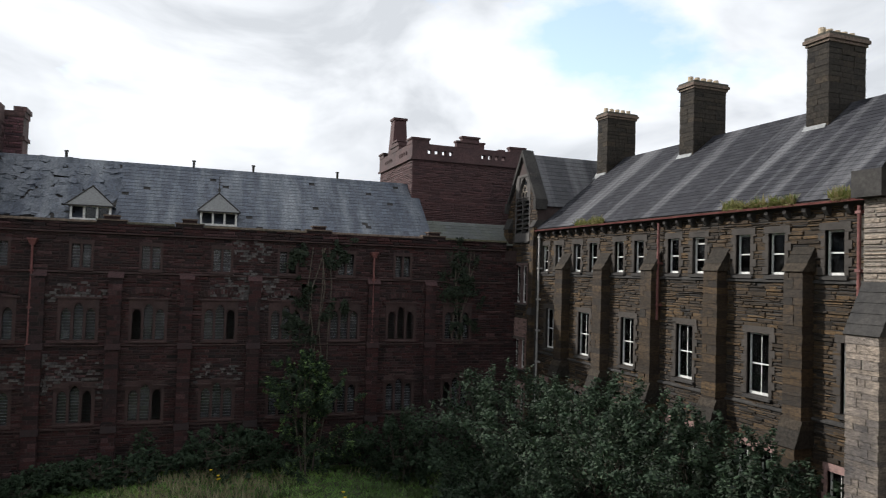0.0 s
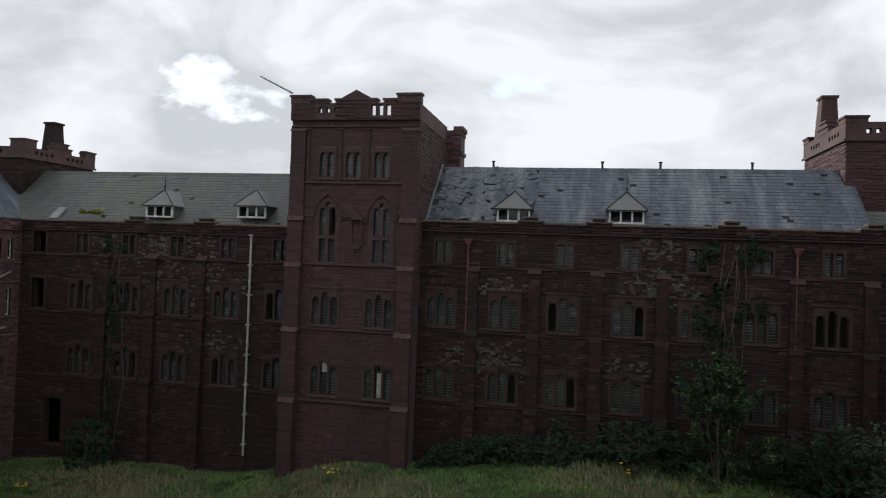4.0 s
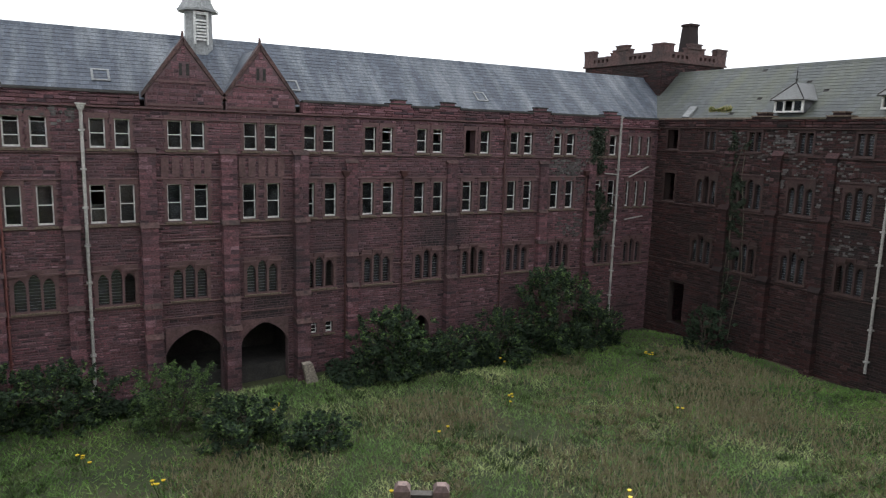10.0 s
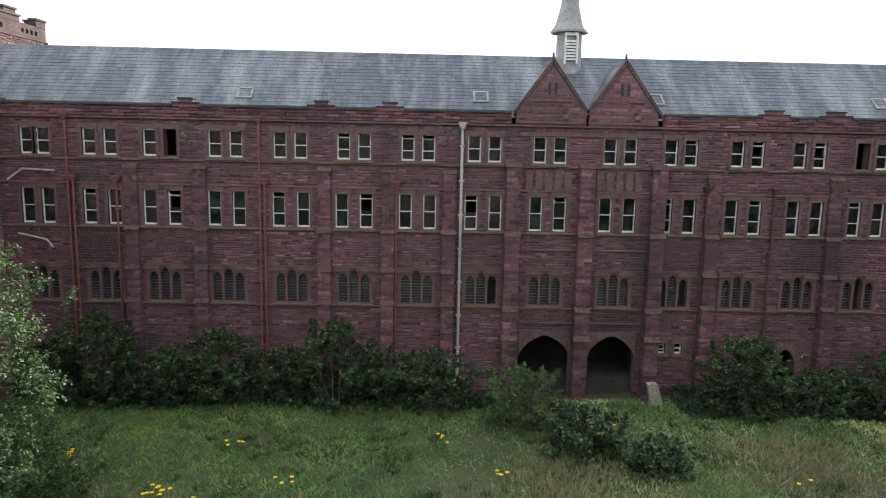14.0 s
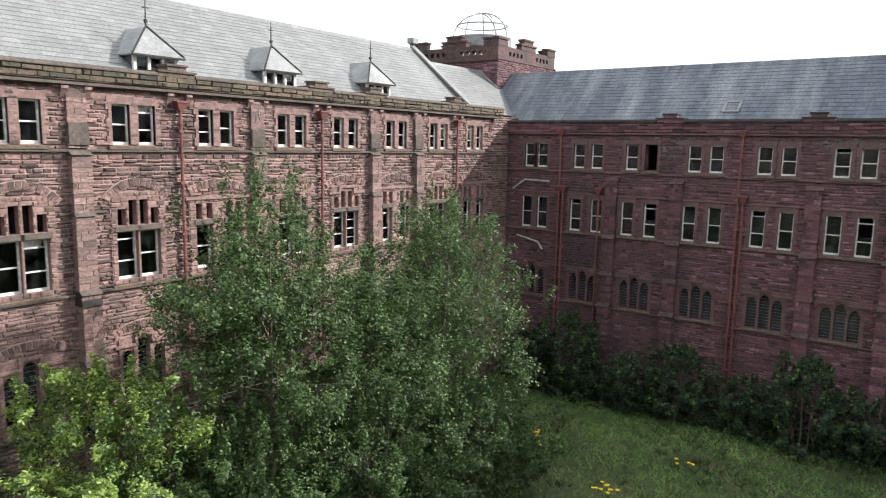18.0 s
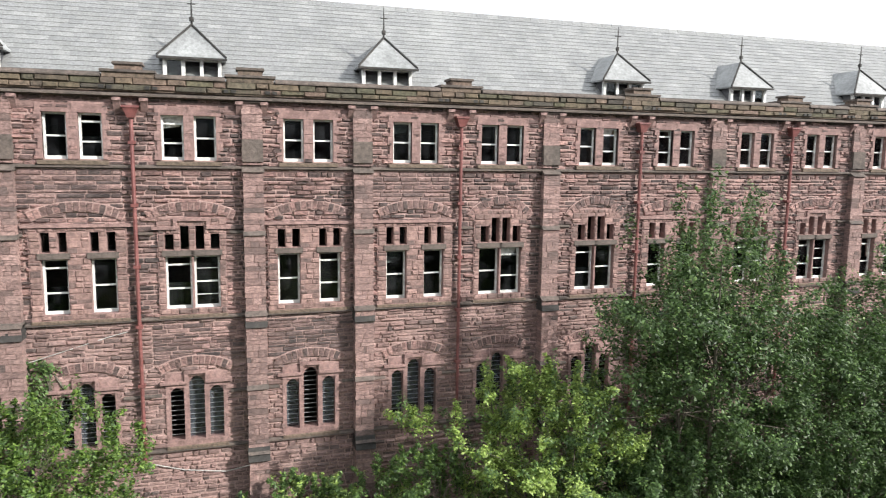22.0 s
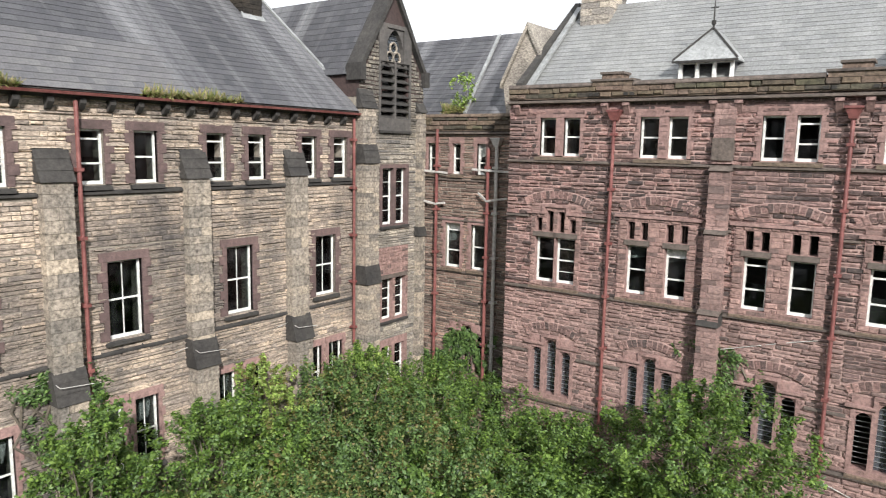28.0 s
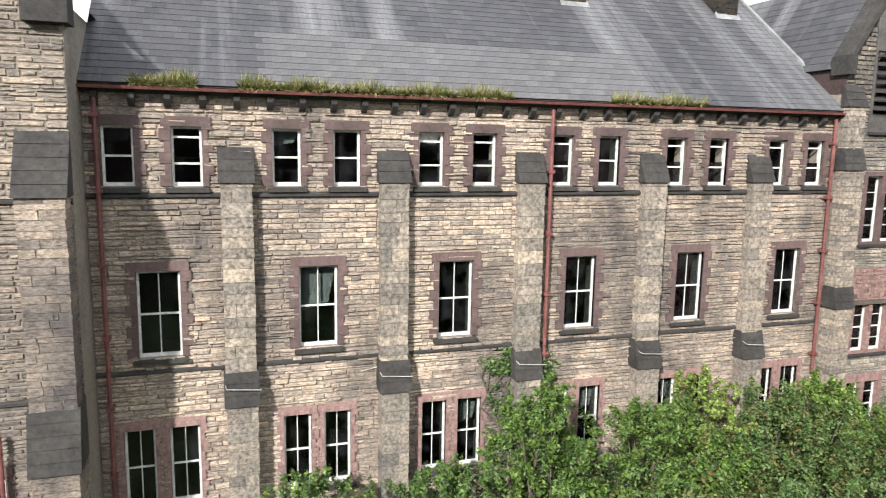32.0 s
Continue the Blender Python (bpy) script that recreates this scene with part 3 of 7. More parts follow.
def slates(parent, u0, u1, y0, z0, y1, z1, mat, seed, gauge=0.28, width=0.34, missing=0.0, single=None, piece=None, name="slate_courses"):
    """Slates in broken bond up a slope from the eaves (y0, z0) to the ridge (y1, z1)."""
    rs = np.random.RandomState(seed)
    run = math.hypot(y1 - y0, z1 - z0)
    cy, cz = (y1 - y0) / run, (z1 - z0) / run
    ny, nz = -cz, cy
    out = []
    n = int(run / gauge)
    for r in range(n):
        s0 = r * run / n
        s1 = s0 + run / n + 0.05
        us = np.arange(u0 - (width / 2 if r % 2 else 0), u1, width)
        for a in us:
            b = min(a + width - 0.002, u1)
            a = max(a, u0)
            if b - a < 0.05 or rs.rand() < missing:
                continue
            if single and r < single[2] and single[0] < a < single[1]:
                def one():
                    k = []
                    for (s, l) in ((0.0, 0.026), (s1 - s0, 0.012)):
                        for t in (0.0, 0.012):
                            k.append((s * cy + ny * (l + t), s * cz + nz * (l + t)))
                    w = width - 0.002
                    return Solid().hexa([(0, *k[0]), (w, *k[0]), (w, *k[2]), (0, *k[2]), (0, *k[1]), (w, *k[1]), (w, *k[3]), (0, *k[3])]).mesh("slate", piece)
                part("slate", cached(("slate", piece.name), one), piece, parent, at=(a, y0 + s0 * cy, z0 + s0 * cz))
                continue
            lift = 0.006
            d0, d1 = s0 - rs.rand() * 0.004, s1
            pts = []
            for (s, l) in ((d0, lift + 0.02), (d1, 0.012)):
                for t in (0.0, 0.012):
                    pts.append((s * cy + y0 + ny * (l + t), s * cz + z0 + nz * (l + t)))
            (ya, za), (yb, zb), (yc, zc_), (yd, zd) = pts
            out.append(((a, ya, za), (b, ya, za), (b, yc, zc_), (a, yc, zc_), (a, yb, zb), (b, yb, zb), (b, yd, zd), (a, yd, zd)))
    v = np.array(out).reshape(-1, 3)
    q = (np.arange(len(out))[:, None, None] * 8 + np.array([(0, 1, 5, 4), (1, 2, 6, 5), (3, 0, 4, 7), (4, 5, 6, 7)])[None]).reshape(-1, 4)
    return heap(name, v, q, mat, parent)


# ---- windows ----
def surround_mesh(w, h, trim, sill_mat):
    def make():
        s = Solid()
        rng = random.Random(int(w * 100 + h * 1000))
        wide = (0.15, 0.27) if w in (0.7, 1.0) else (0.115, 0.19)
        z, i = 0.0, 0
        while z < h - 0.05:
            k = min(0.27, h - z)
            for side in (-1, 1):
                r = (wide[0] if (i + (side > 0)) % 2 else wide[1]) + rng.uniform(-0.012, 0.0)
                x0, x1 = sorted((side * w / 2, side * (w / 2 + r)))
                s.box(x0, x1, -0.058, 0.12, z + 0.004, z + k - 0.004)
            z, i = z + k, i + 1
        s.box(-w / 2 - wide[1] * 0.8, w / 2 + wide[1] * 0.8, -0.06, 0.12, h + 0.002, h + 0.24)
        return s.mesh("window", trim)
    return cached(("surround", w, h, trim.name), make)


def sill_mesh(w, mat):
    def make():
        return Solid().prism([(-0.13, -0.15), (0.2, -0.15), (0.2, 0.02), (-0.13, -0.06)][::-1], -w / 2 - 0.14, w / 2 + 0.14).mesh("sill", mat)
    return cached(("sill", w, mat.name), make)


def frame_mesh(w, h, bars, drop):
    """A sliding sash: box frame, meeting rail, glazing bars; drop lowers the upper sash."""
    def make():
        s = Solid()
        t = 0.055
        for x0, x1 in ((-w / 2, -w / 2 + t), (w / 2 - t, w / 2)):
            s.box(x0, x1, 0.1, 0.2, 0, h)
        s.box(-w / 2 + t, w / 2 - t, 0.1, 0.2, h - t, h)
        s.box(-w / 2 + t, w / 2 - t, 0.1, 0.2, 0, t * 1.6)
        m = h * 0.5
        s.box(-w / 2 + t, w / 2 - t, 0.12, 0.18, m - 0.025 - drop, m + 0.025 - drop)
        if drop:
            s.box(-w / 2 + t, w / 2 - t, 0.14, 0.18, h - t - drop - 0.05, h - t - drop)
        if "v" in bars:
            s.box(-0.013, 0.013, 0.135, 0.165, t, h - t)
        if "h" in bars:
            for k in (0.25, 0.75):
                s.box(-w / 2 + t, w / 2 - t, 0.135, 0.165, h * k - 0.012, h * k + 0.012)
        return s.mesh("sash_frame", WHITE)
    return cached(("frame", w, h, bars, drop), make)


def pane_mesh(w, h, glass):
    return cached(("pane", w, h, glass.name), lambda: Solid().box(-w / 2, w / 2, 0.148, 0.152, 0, h).mesh("pane", glass))


def pane(parent, w, h, at, glass=GLASS):
    ob = part("pane", pane_mesh(round(w, 3), round(h, 3), glass), glass, parent, at=at)
    ob.visible_shadow = False
    return ob


class Wing:
    """A range of the building: its frame, its openings and the pieces hung on its front."""

    def __init__(self, name, label, m, trim, sill, seed):
        self.ob = thing(name, label, "building wing", m, kind="structure")
        self.holes, self.trim, self.sill, self.rng = [], trim, sill, random.Random(seed)
        self.sash_glass = SKY_GREY_GLASS if name == "west_wing" else GLASS
        self.glass = DUSTY if "north_" in name else WEST_GLASS if name == "west_wing" else GLASS

    def sash(self, u, z, w, h, bars="", surround=True, parent=None, base=(0, 0, 0), state=None):
        """A sliding sash window with its dressed surround. state: whole, open, gone."""
        r = self.rng.random()
        state = state or ("whole" if r < 0.68 else "open" if r < 0.975 or parent is not None else "gone")
        if parent is None:
            self.holes.append((u - w / 2, u + w / 2, z, z + h))
            parent = part("window", surround_mesh(w, h, self.trim, self.sill), self.trim, self.ob, at=(u, 0, z))
            part("sill", sill_mesh(w, self.sill), self.sill, parent)
            at = (0, 0, 0)
        else:
            at = base
        if state == "gone":
            return
        # white sheets: blind remnants, also standing in for bright reflections in panes
        if self.trim in (PURPLE_TRIM, PINK_TRIM) and self.rng.random() < 0.2:
            k = self.rng.choice((0.3, 0.45, 0.6))
            part("torn_blind", cached(("blind", w, h, k), lambda: Solid().hexa([(-w / 2, 0.3, h * (1 - k)), (w * 0.3, 0.3, h * (1 - k * 0.8)), (w * 0.3, 0.31, h * (1 - k * 0.8)), (-w / 2, 0.31, h * (1 - k)), (-w / 2, 0.3, h), (w / 2, 0.3, h), (w / 2, 0.31, h), (-w / 2, 0.31, h)]).mesh("torn_blind", WHITE)), WHITE, parent, at=at)
        drop = 0.0 if state == "whole" else round(h * 0.12, 3)
        part("sash_frame", frame_mesh(w, h, bars, drop), WHITE, parent, at=at)
        pane(parent, w - 0.12, h / 2 - 0.09, (at[0], at[1], at[2] + 0.08), self.sash_glass)
        if state == "whole" or self.rng.random() < 0.5:
            pane(parent, w - 0.12, h / 2 - 0.09, (at[0], at[1] - 0.008, at[2] + h / 2 + 0.02 - drop), self.sash_glass)

    def plate(self, u, z, w, h, lights, key, mat=None, hood=True, slats=None, depth=0.32, outline=None):
        """Dressed stone pierced by several lights (x0, x1, z0, z1, kind); kind: arch, rect, sash, dsash."""
        mat = mat or self.trim
        self.holes.append((u - w / 2 + 0.1, u + w / 2 - 0.1, z + 0.04, z + h - 0.04))

        def make():
            s = Solid()
            s.panel(0, w, 0, h, [l[:4] for l in lights], -0.056, depth)
            for x0, x1, z0, z1, kind in lights:
                if kind == "arch":
                    s.arch_head(x0, x1, z1 - (x1 - x0) * (0.5 if key == "T" else 0.72), z1, 0.0, 0.2)
            s.v = [(x - w / 2, y, zz) for x, y, zz in s.v]
            return s.mesh("window", mat)
        win = part("window", cached(("plate", key, mat.name), make), mat, self.ob, at=(u, 0, z))

        if key in ("MA", "MB", "MC", "gb2"):
            def blocks():
                ob = stones(None, 0.02, w - 0.02, 0.06, h - 0.02, [l[:4] for l in lights], PINK_BLOCK, len(key) * 7 + int(w * 10), course=(0.11, 0.21), length=(0.14, 0.38), proud=(0.006, 0.034), y=-0.056, joint=0.014)
                me = ob.data
                me.transform(Matrix.Translation((-w / 2, 0, 0)))
                bpy.data.objects.remove(ob)
                return me
            part("dressed_blocks", cached(("blocks", key), blocks), PINK_BLOCK, win, kind="stuff")
            for x0, x1, z0, z1, kind in lights:
                if "sash" in kind:
                    part("lintel", cached(("lintel", round(x1 - x0, 2)), lambda: Solid().hexa([((x0 - x1) / 2 - 0.08, -0.115, 0), ((x1 - x0) / 2 + 0.08, -0.115, 0), ((x1 - x0) / 2 + 0.08, 0, 0), ((x0 - x1) / 2 - 0.08, 0, 0), ((x0 - x1) / 2 - 0.08, -0.1, 0.16), ((x1 - x0) / 2 + 0.08, -0.1, 0.16), ((x1 - x0) / 2 + 0.08, 0, 0.16), ((x0 - x1) / 2 - 0.08, 0, 0.16)]).mesh("lintel", STRING_STONE)), STRING_STONE, win, at=((x0 + x1) / 2 - w / 2, 0, z1 + 0.015))

        def sills():
            s = Solid()
            s.prism([(-0.12, -0.06), (-0.12, 0.02), (0.1, 0.09), (0.1, -0.06)][::-1], -w / 2, w / 2)
            return s.mesh("sill", self.sill)
        part("sill", cached(("psill", w, self.sill.name), sills), self.sill, win)
        if hood:
            def hoods():
                s = Solid()
                steps = hood if isinstance(hood, list) else [(0, w, h)]
                last = None
                for x0, x1, zt in steps:
                    s.box(x0 - w / 2 - 0.04, x1 - w / 2 + 0.04, -0.13, 0.0, zt, zt + 0.09)
                    if last is not None:
                        a, b = sorted((last, zt))
                        s.box(x0 - w / 2 - 0.05, x0 - w / 2 + 0.05, -0.126, 0.0, a - 0.002, b + 0.088)
                    last = zt
                return s.mesh("hood_mould", mat)
            part("hood_mould", cached(("hood", key, mat.name), hoods), mat, win)
        for x0, x1, z0, z1, kind in lights:
            c, lw, lh = (x0 + x1) / 2 - w / 2, round(x1 - x0, 3), round(z1 - z0, 3)
            if kind == "sash":
                self.sash(0, 0, lw, lh, parent=win, base=(c, 0.02, z0))
            elif kind == "hsash":
                self.sash(0, 0, lw, lh, bars="h", parent=win, base=(c, 0.02, z0), state="whole")
            else:
                if self.rng.random() < 0.9:
                    pane(win, lw, lh, (c, 0.06, z0), GREY_GLASS if lh > 1.0 and self.glass is GLASS else self.glass)
                if lh > 1.0:
                    bar = LEAD if self.trim is PINK_TRIM else SHUTTER

                    def leads():
                        s = Solid()
                        k = 0.1
                        while k < lh - 0.1:
                            s.box(-lw / 2, lw / 2, 0.17, 0.195, k, k + 0.013)
                            k += 0.15
                        return s.mesh("saddle_bars", bar)
                    part("saddle_bars", cached(("leads", lw, lh, bar.name), leads), bar, win, at=(c, 0, z0))
        return win

    def relieving_arch(self, u, z, span, rise, mat):
        def make():
            s = Solid()
            r = (span * span / 4 + rise * rise) / (2 * rise)
            half = math.asin(span / 2 / r)
            n = int(span / 0.15)
            for i in range(n):
                a, b = -half + 2 * half * i / n + 0.02 / r, -half + 2 * half * (i + 1) / n - 0.02 / r
                pts = []
                for y in (-0.066 - 0.012 * (i % 2), 0.02):
                    for w, rr in ((a, r), (b, r), (b, r + 0.24), (a, r + 0.24)):
                        pts.append((rr * math.sin(w), y, rr * math.cos(w) - r + rise))
                s.hexa([pts[0], pts[1], pts[5], pts[4], pts[3], pts[2], pts[6], pts[7]])
            return s.mesh("relieving_arch", mat)
        arch = part("relieving_arch", cached(("relief", span, rise, mat.name), make), mat, self.ob, at=(u, 0, z))

        def backing():
            s = Solid()
            r = (span * span / 4 + rise * rise) / (2 * rise)
            half = math.asin(span / 2 / r)
            for i in range(10):
                pts = []
                for y in (-0.052, 0.02):
                    for w, rr in ((-half + half * i / 5, r - 0.02), (-half + half * (i + 1) / 5, r - 0.02), (-half + half * (i + 1) / 5, r + 0.27), (-half + half * i / 5, r + 0.27)):
                        pts.append((rr * math.sin(w), y, rr * math.cos(w) - r + rise))
                s.hexa([pts[0], pts[1], pts[5], pts[4], pts[3], pts[2], pts[6], pts[7]])
            return s.mesh("arch_bed", PINK_BED if mat is PINK else SOOT_SHADE_BED)
        part("arch_bed", cached(("relief_bed", span, rise, mat.name), backing), mat, arch)

    def string(self, u0, u1, z, proud=0.09, h=0.11, mat=None, breaks=()):
        s = Solid()
        for a, b in free_runs(u0, u1, z, z + h, breaks):
            s.prism([(-proud, z + h * 0.25), (-proud, z + h * 0.6), (0, z + h), (0, z)], a, b)
        part("string_course", s, mat or self.trim, self.ob)

    def buttress(self, u, w, stages, mat, cap=None, seed=0, cap_h=0.75, y=0.0, over=0.06, course=(0.11, 0.24), cuts_of=(0, 1, 1, 2)):
        """Stages (z0, z1, projection) upwards; each ends in a sloped cap."""
        rng = random.Random(seed)
        s, c, core = Solid(), Solid(), Solid()
        for i, (z0, z1, p) in enumerate(stages):
            q = stages[i + 1][2] if i + 1 < len(stages) else 0.0
            core.box(u - w / 2 + 0.014, u + w / 2 - 0.014, y - p + 0.014, y + 0.02, z0, z1)
            z = z0
            while z < z1 - 0.02:
                k = min(rng.uniform(*course), z1 - z)
                if z1 - z - k < 0.09:
                    k = z1 - z
                cuts = sorted({-w / 2, w / 2, *[rng.uniform(-0.3, 0.3) * w for _ in range(rng.choice(cuts_of))]})
                for xa, xb in zip(cuts, cuts[1:]):
                    if xb - xa < 0.07:
                        continue
                    d, g = rng.uniform(0, 0.02), 0.006
                    la = rng.uniform(0, 0.022) if xa == cuts[0] else -g
                    lb = rng.uniform(0, 0.022) if xb == cuts[-1] else -g
                    e = rng.uniform(0.004, 0.018)
                    s.hexa([(u + xa - la, y - p - d, z + g), (u + xb + lb, y - p - d, z + g), (u + xb + lb, y + 0.02, z + g), (u + xa - la, y + 0.02, z + g),
                            (u + xa - la + e, y - p - d * rng.random(), z + k - g), (u + xb + lb - e, y - p - d * rng.random(), z + k - g), (u + xb + lb - e, y + 0.02, z + k - g), (u + xa - la + e, y + 0.02, z + k - g)])
                z += k
            n = max(1, round(cap_h / 0.27)) if cap_h > 0.5 else 1
            for j in range(n):
                f0, f1 = j / n, (j + 1) / n
                pa, pb = p + 0.05 - (p + 0.05 - q) * f0, p + 0.05 - (p + 0.05 - q) * f1
                za, zb = z1 + cap_h * f0, z1 + cap_h * f1
                c.prism([(y - pa - 0.02, za), (y + 0.02, za), (y + 0.02, zb), (y - max(pb, 0.02), zb)], u - w / 2 - over, u + w / 2 + over)
        b = part("buttress", s, mat, self.ob)
        part("mortar_core", core, PINK_BED if mat is PINK_SMOOTH else BUFF_BED if mat in (BUTTRESS, BAY_STONE) else RED_BED if mat is RED or mat is TOWER_RED else SOOT_SHADE_BED, b)
        part("weathered_cap", c, cap or SOOT, b)

    def pipe(self, u, z0, z1, mat, r=0.055, hopper=True, y=-0.16, label=""):
        s = Solid()
        s.tube((u, y, z0), (u, y, z1), r)
        p = part("drainpipe", s, mat, self.ob, label)
        b = Solid()
        z = z0 + 0.6
        while z < z1:
            b.box(u - r * 1.7, u + r * 1.7, y - r * 1.25, 0.0, z, z + 0.09)
            z += 1.75
        part("pipe_bracket", b, mat, p)
        if hopper:
            h = Solid().hexa([(u - 0.09, y - 0.09, z1 - 0.05), (u + 0.09, y - 0.09, z1 - 0.05), (u + 0.09, 0, z1 - 0.05), (u - 0.09, 0, z1 - 0.05),
                              (u - 0.2, y - 0.16, z1 + 0.22), (u + 0.2, y - 0.16, z1 + 0.22), (u + 0.2, 0, z1 + 0.22), (u - 0.2, 0, z1 + 0.22)])
            h.box(u - 0.22, u + 0.22, y - 0.18, 0, z1 + 0.22, z1 + 0.28)
            part("rainwater_hopper", h, mat, p)

    def parapet(self, u0, u1, z0, z1, mat, merlons=(), seed=1, y=-0.12, thick=0.4, coping=None, drains=False):
        coping = coping or PARAPET
        par = part("parapet", Solid().box(u0, u1, y + 0.02, thick, z0, z1), mat, self.ob)
        stones(par, u0, u1, z0 + 0.03, z1, [], mat, seed, y=y, course=(0.13, 0.2), length=(0.25, 0.9), proud=(0.01, 0.06), joint=0.01, name="parapet_stones")
        s = Solid()
        cuts = sorted(merlons)
        runs = free_runs(u0, u1, 0, 1, [(m - 0.7, m + 0.7, 0, 1) for m in cuts])
        for a, b in runs:
            s.prism([(y - 0.07, z1), (y - 0.07, z1 + 0.04), (y - 0.03, z1 + 0.12), (thick + 0.05, z1 + 0.06), (thick + 0.05, z1)][::-1], a, b)
        part("coping", s, coping, par)
        for m in cuts:
            k, c = Solid(), Solid()
            for w, zz in ((0.66, 0.0), (0.34, 0.21)):
                k.box(m - w, m + w, y - 0.03, thick, z1 + zz, z1 + zz + 0.14)
                c.box(m - w - 0.05, m + w + 0.05, y - 0.08, thick + 0.05, z1 + zz + 0.141, z1 + zz + 0.21)
            part("merlon_coping", c, coping, part("merlon", k, mat, par))
            if drains:
                # proud dark boxes instead of holes: the slots' inner shade as colour
                d = Solid()
                for x in (-0.68, -0.48, 0.48, 0.68):
                    d.box(m + x - 0.065, m + x + 0.065, y - 0.066, y + 0.01, z0 + 0.06, z0 + 0.15)
                part("drain_slots", d, IRON, par)

    def body(self, u0, u1, z0, z1, bed, stone, seed, depth=8.8, y=0.0, single=None, bands=(), **kw):
        """The front wall with its openings and stones, the back wall, end walls and floors behind it."""
        wall = part("wall", Solid().panel(u0, u1, z0, z1, self.holes, y, y + 0.55), bed, self.ob)
        for k, (za, zb, m) in enumerate(bands or [(z0, z1, stone)]):
            stones(wall, u0, u1, za, zb, self.holes + [s[:4] for s in single or ()], m, seed + 400 * k, y=y, **kw)
        for s in single or ():
            single_stones(wall, *s[:4], s[4], seed + 1, joint=kw.get("joint", 0.016))
        s = Solid()
        s.box(u0, u1, depth - 0.5, depth, z0, z1)
        s.box(u0, u0 + 0.4, 0.56, depth - 0.51, z0, z1)
        s.box(u1 - 0.4, u1, 0.56, depth - 0.51, z0, z1)
        part("rear_wall", s, bed, self.ob)
        return wall

    def floors(self, u0, u1, levels, depth=8.8):
        for z in levels:
            part("floor_slab", Solid().box(u0 + 0.41, u1 - 0.41, 0.56, depth - 0.52, z - 0.3, z), INSIDE, self.ob)
        part("spine_wall", Solid().box(u0 + 0.41, u1 - 0.41, 4.2, 4.4, levels[0] - 3, levels[-1] + 3), INSIDE, self.ob)

    def roof(self, u0, u1, y0, z0, ridge_y, ridge_z, mat, seed, back_y=None, missing=0.0, gauge=0.28, width=0.34, single=None):
        back_y = 2 * ridge_y - y0 if back_y is None else back_y
        s = Solid()
        s.prism([(y0, z0 - 0.02), (ridge_y, ridge_z - 0.02), (back_y, z0 - 0.02), (back_y - 0.2, z0 - 0.2), (ridge_y, ridge_z - 0.24), (y0 + 0.2, z0 - 0.2)], u0, u1)
        r = part("roof", s, SOOT, self.ob)
        slates(r, u0, u1, y0, z0, ridge_y, ridge_z, mat, seed, gauge, width, missing, single, SLATE_PIECE)
        t = Solid()
        n = int((u1 - u0) / 0.45)
        for i in range(n):
            a, b = u0 + (u1 - u0) * i / n, u0 + (u1 - u0) * (i + 1) / n - 0.01
            t.prism([(ridge_y - 0.17, ridge_z - 0.1), (ridge_y + 0.17, ridge_z - 0.1), (ridge_y + 0.03, ridge_z + 0.08), (ridge_y - 0.03, ridge_z + 0.08)], a, b)
        part("ridge_tiles", t, mat, r)
        return r

    def dormer(self, u, z, y, w=1.52, lights=3, mat=None, broken=False, depth=1.6, h=0.56):
        """A hipped ventilating dormer with a finial."""
        mat = mat or LEAD
        d = Solid()
        for i in range(lights + 1):
            x = u - w / 2 + w * i / lights
            d.box(x - 0.05, x + 0.05, y, y + 0.12, z, z + h)
        d.box(u - w / 2 - 0.05, u + w / 2 + 0.05, y - 0.02, y + 0.14, z + h, z + h + 0.09)
        d.box(u - w / 2 - 0.05, u + w / 2 + 0.05, y - 0.03, y + 0.14, z - 0.1, z)
        dm = part("dormer", d, WHITE, self.ob)
        cheeks = Solid()
        for sgn in (-1, 1):
            x0, x1 = sorted((u + sgn * (w / 2 - 0.02), u + sgn * (w / 2 + 0.04)))
            cheeks.box(x0, x1, y + 0.13, y + depth, z - 0.1, z + h + 0.08)
        part("dormer_cheeks", cheeks, SLATE_DARK, dm)
        rf = Solid()
        e, zt, za = 0.19, z + h + 0.09, z + h + 0.09 + 1.0
        a, b, c2, d2 = (u - w / 2 - e, y - e, zt), (u + w / 2 + e, y - e, zt), (u + w / 2 + e, y + depth + 0.6, zt), (u - w / 2 - e, y + depth + 0.6, zt)
        k0, k1 = (u, y + 0.55, za), (u, y + depth + 0.6, za)
        low = [(p[0], p[1], p[2] - 0.05) for p in (a, b, c2, d2)]
        rf.face(a, b, k0).face(b, c2, k1, k0).face(d2, a, k0, k1).face(low[0], low[1], b, a).face(low[1], low[2], c2, b).face(low[3], low[0], a, d2).face(low[3], low[2], low[1], low[0])
        dr = part("dormer_roof", rf, mat, dm)
        hips = Solid()
        for q in (a, b):
            hips.tube((q[0], q[1], q[2] + 0.02), (k0[0], k0[1], k0[2] + 0.03), 0.035, 0.035, 5)
        hips.box(a[0] - 0.02, b[0] + 0.02, a[1] - 0.03, a[1] + 0.03, zt - 0.07, zt - 0.01)
        part("lead_hips", hips, SOOT, dr)
        if not broken:
            f = Solid().tube((u, y + 0.55, za - 0.1), (u, y + 0.55, za + 0.95), 0.035, 0.012, 6)
            f.tube((u - 0.12, y + 0.55, za + 0.62), (u + 0.12, y + 0.55, za + 0.62), 0.016, 0.016, 6).tube((u, y + 0.55, za + 0.12), (u, y + 0.55, za + 0.24), 0.07, 0.07, 6)
            part("finial", f, IRON, dm)
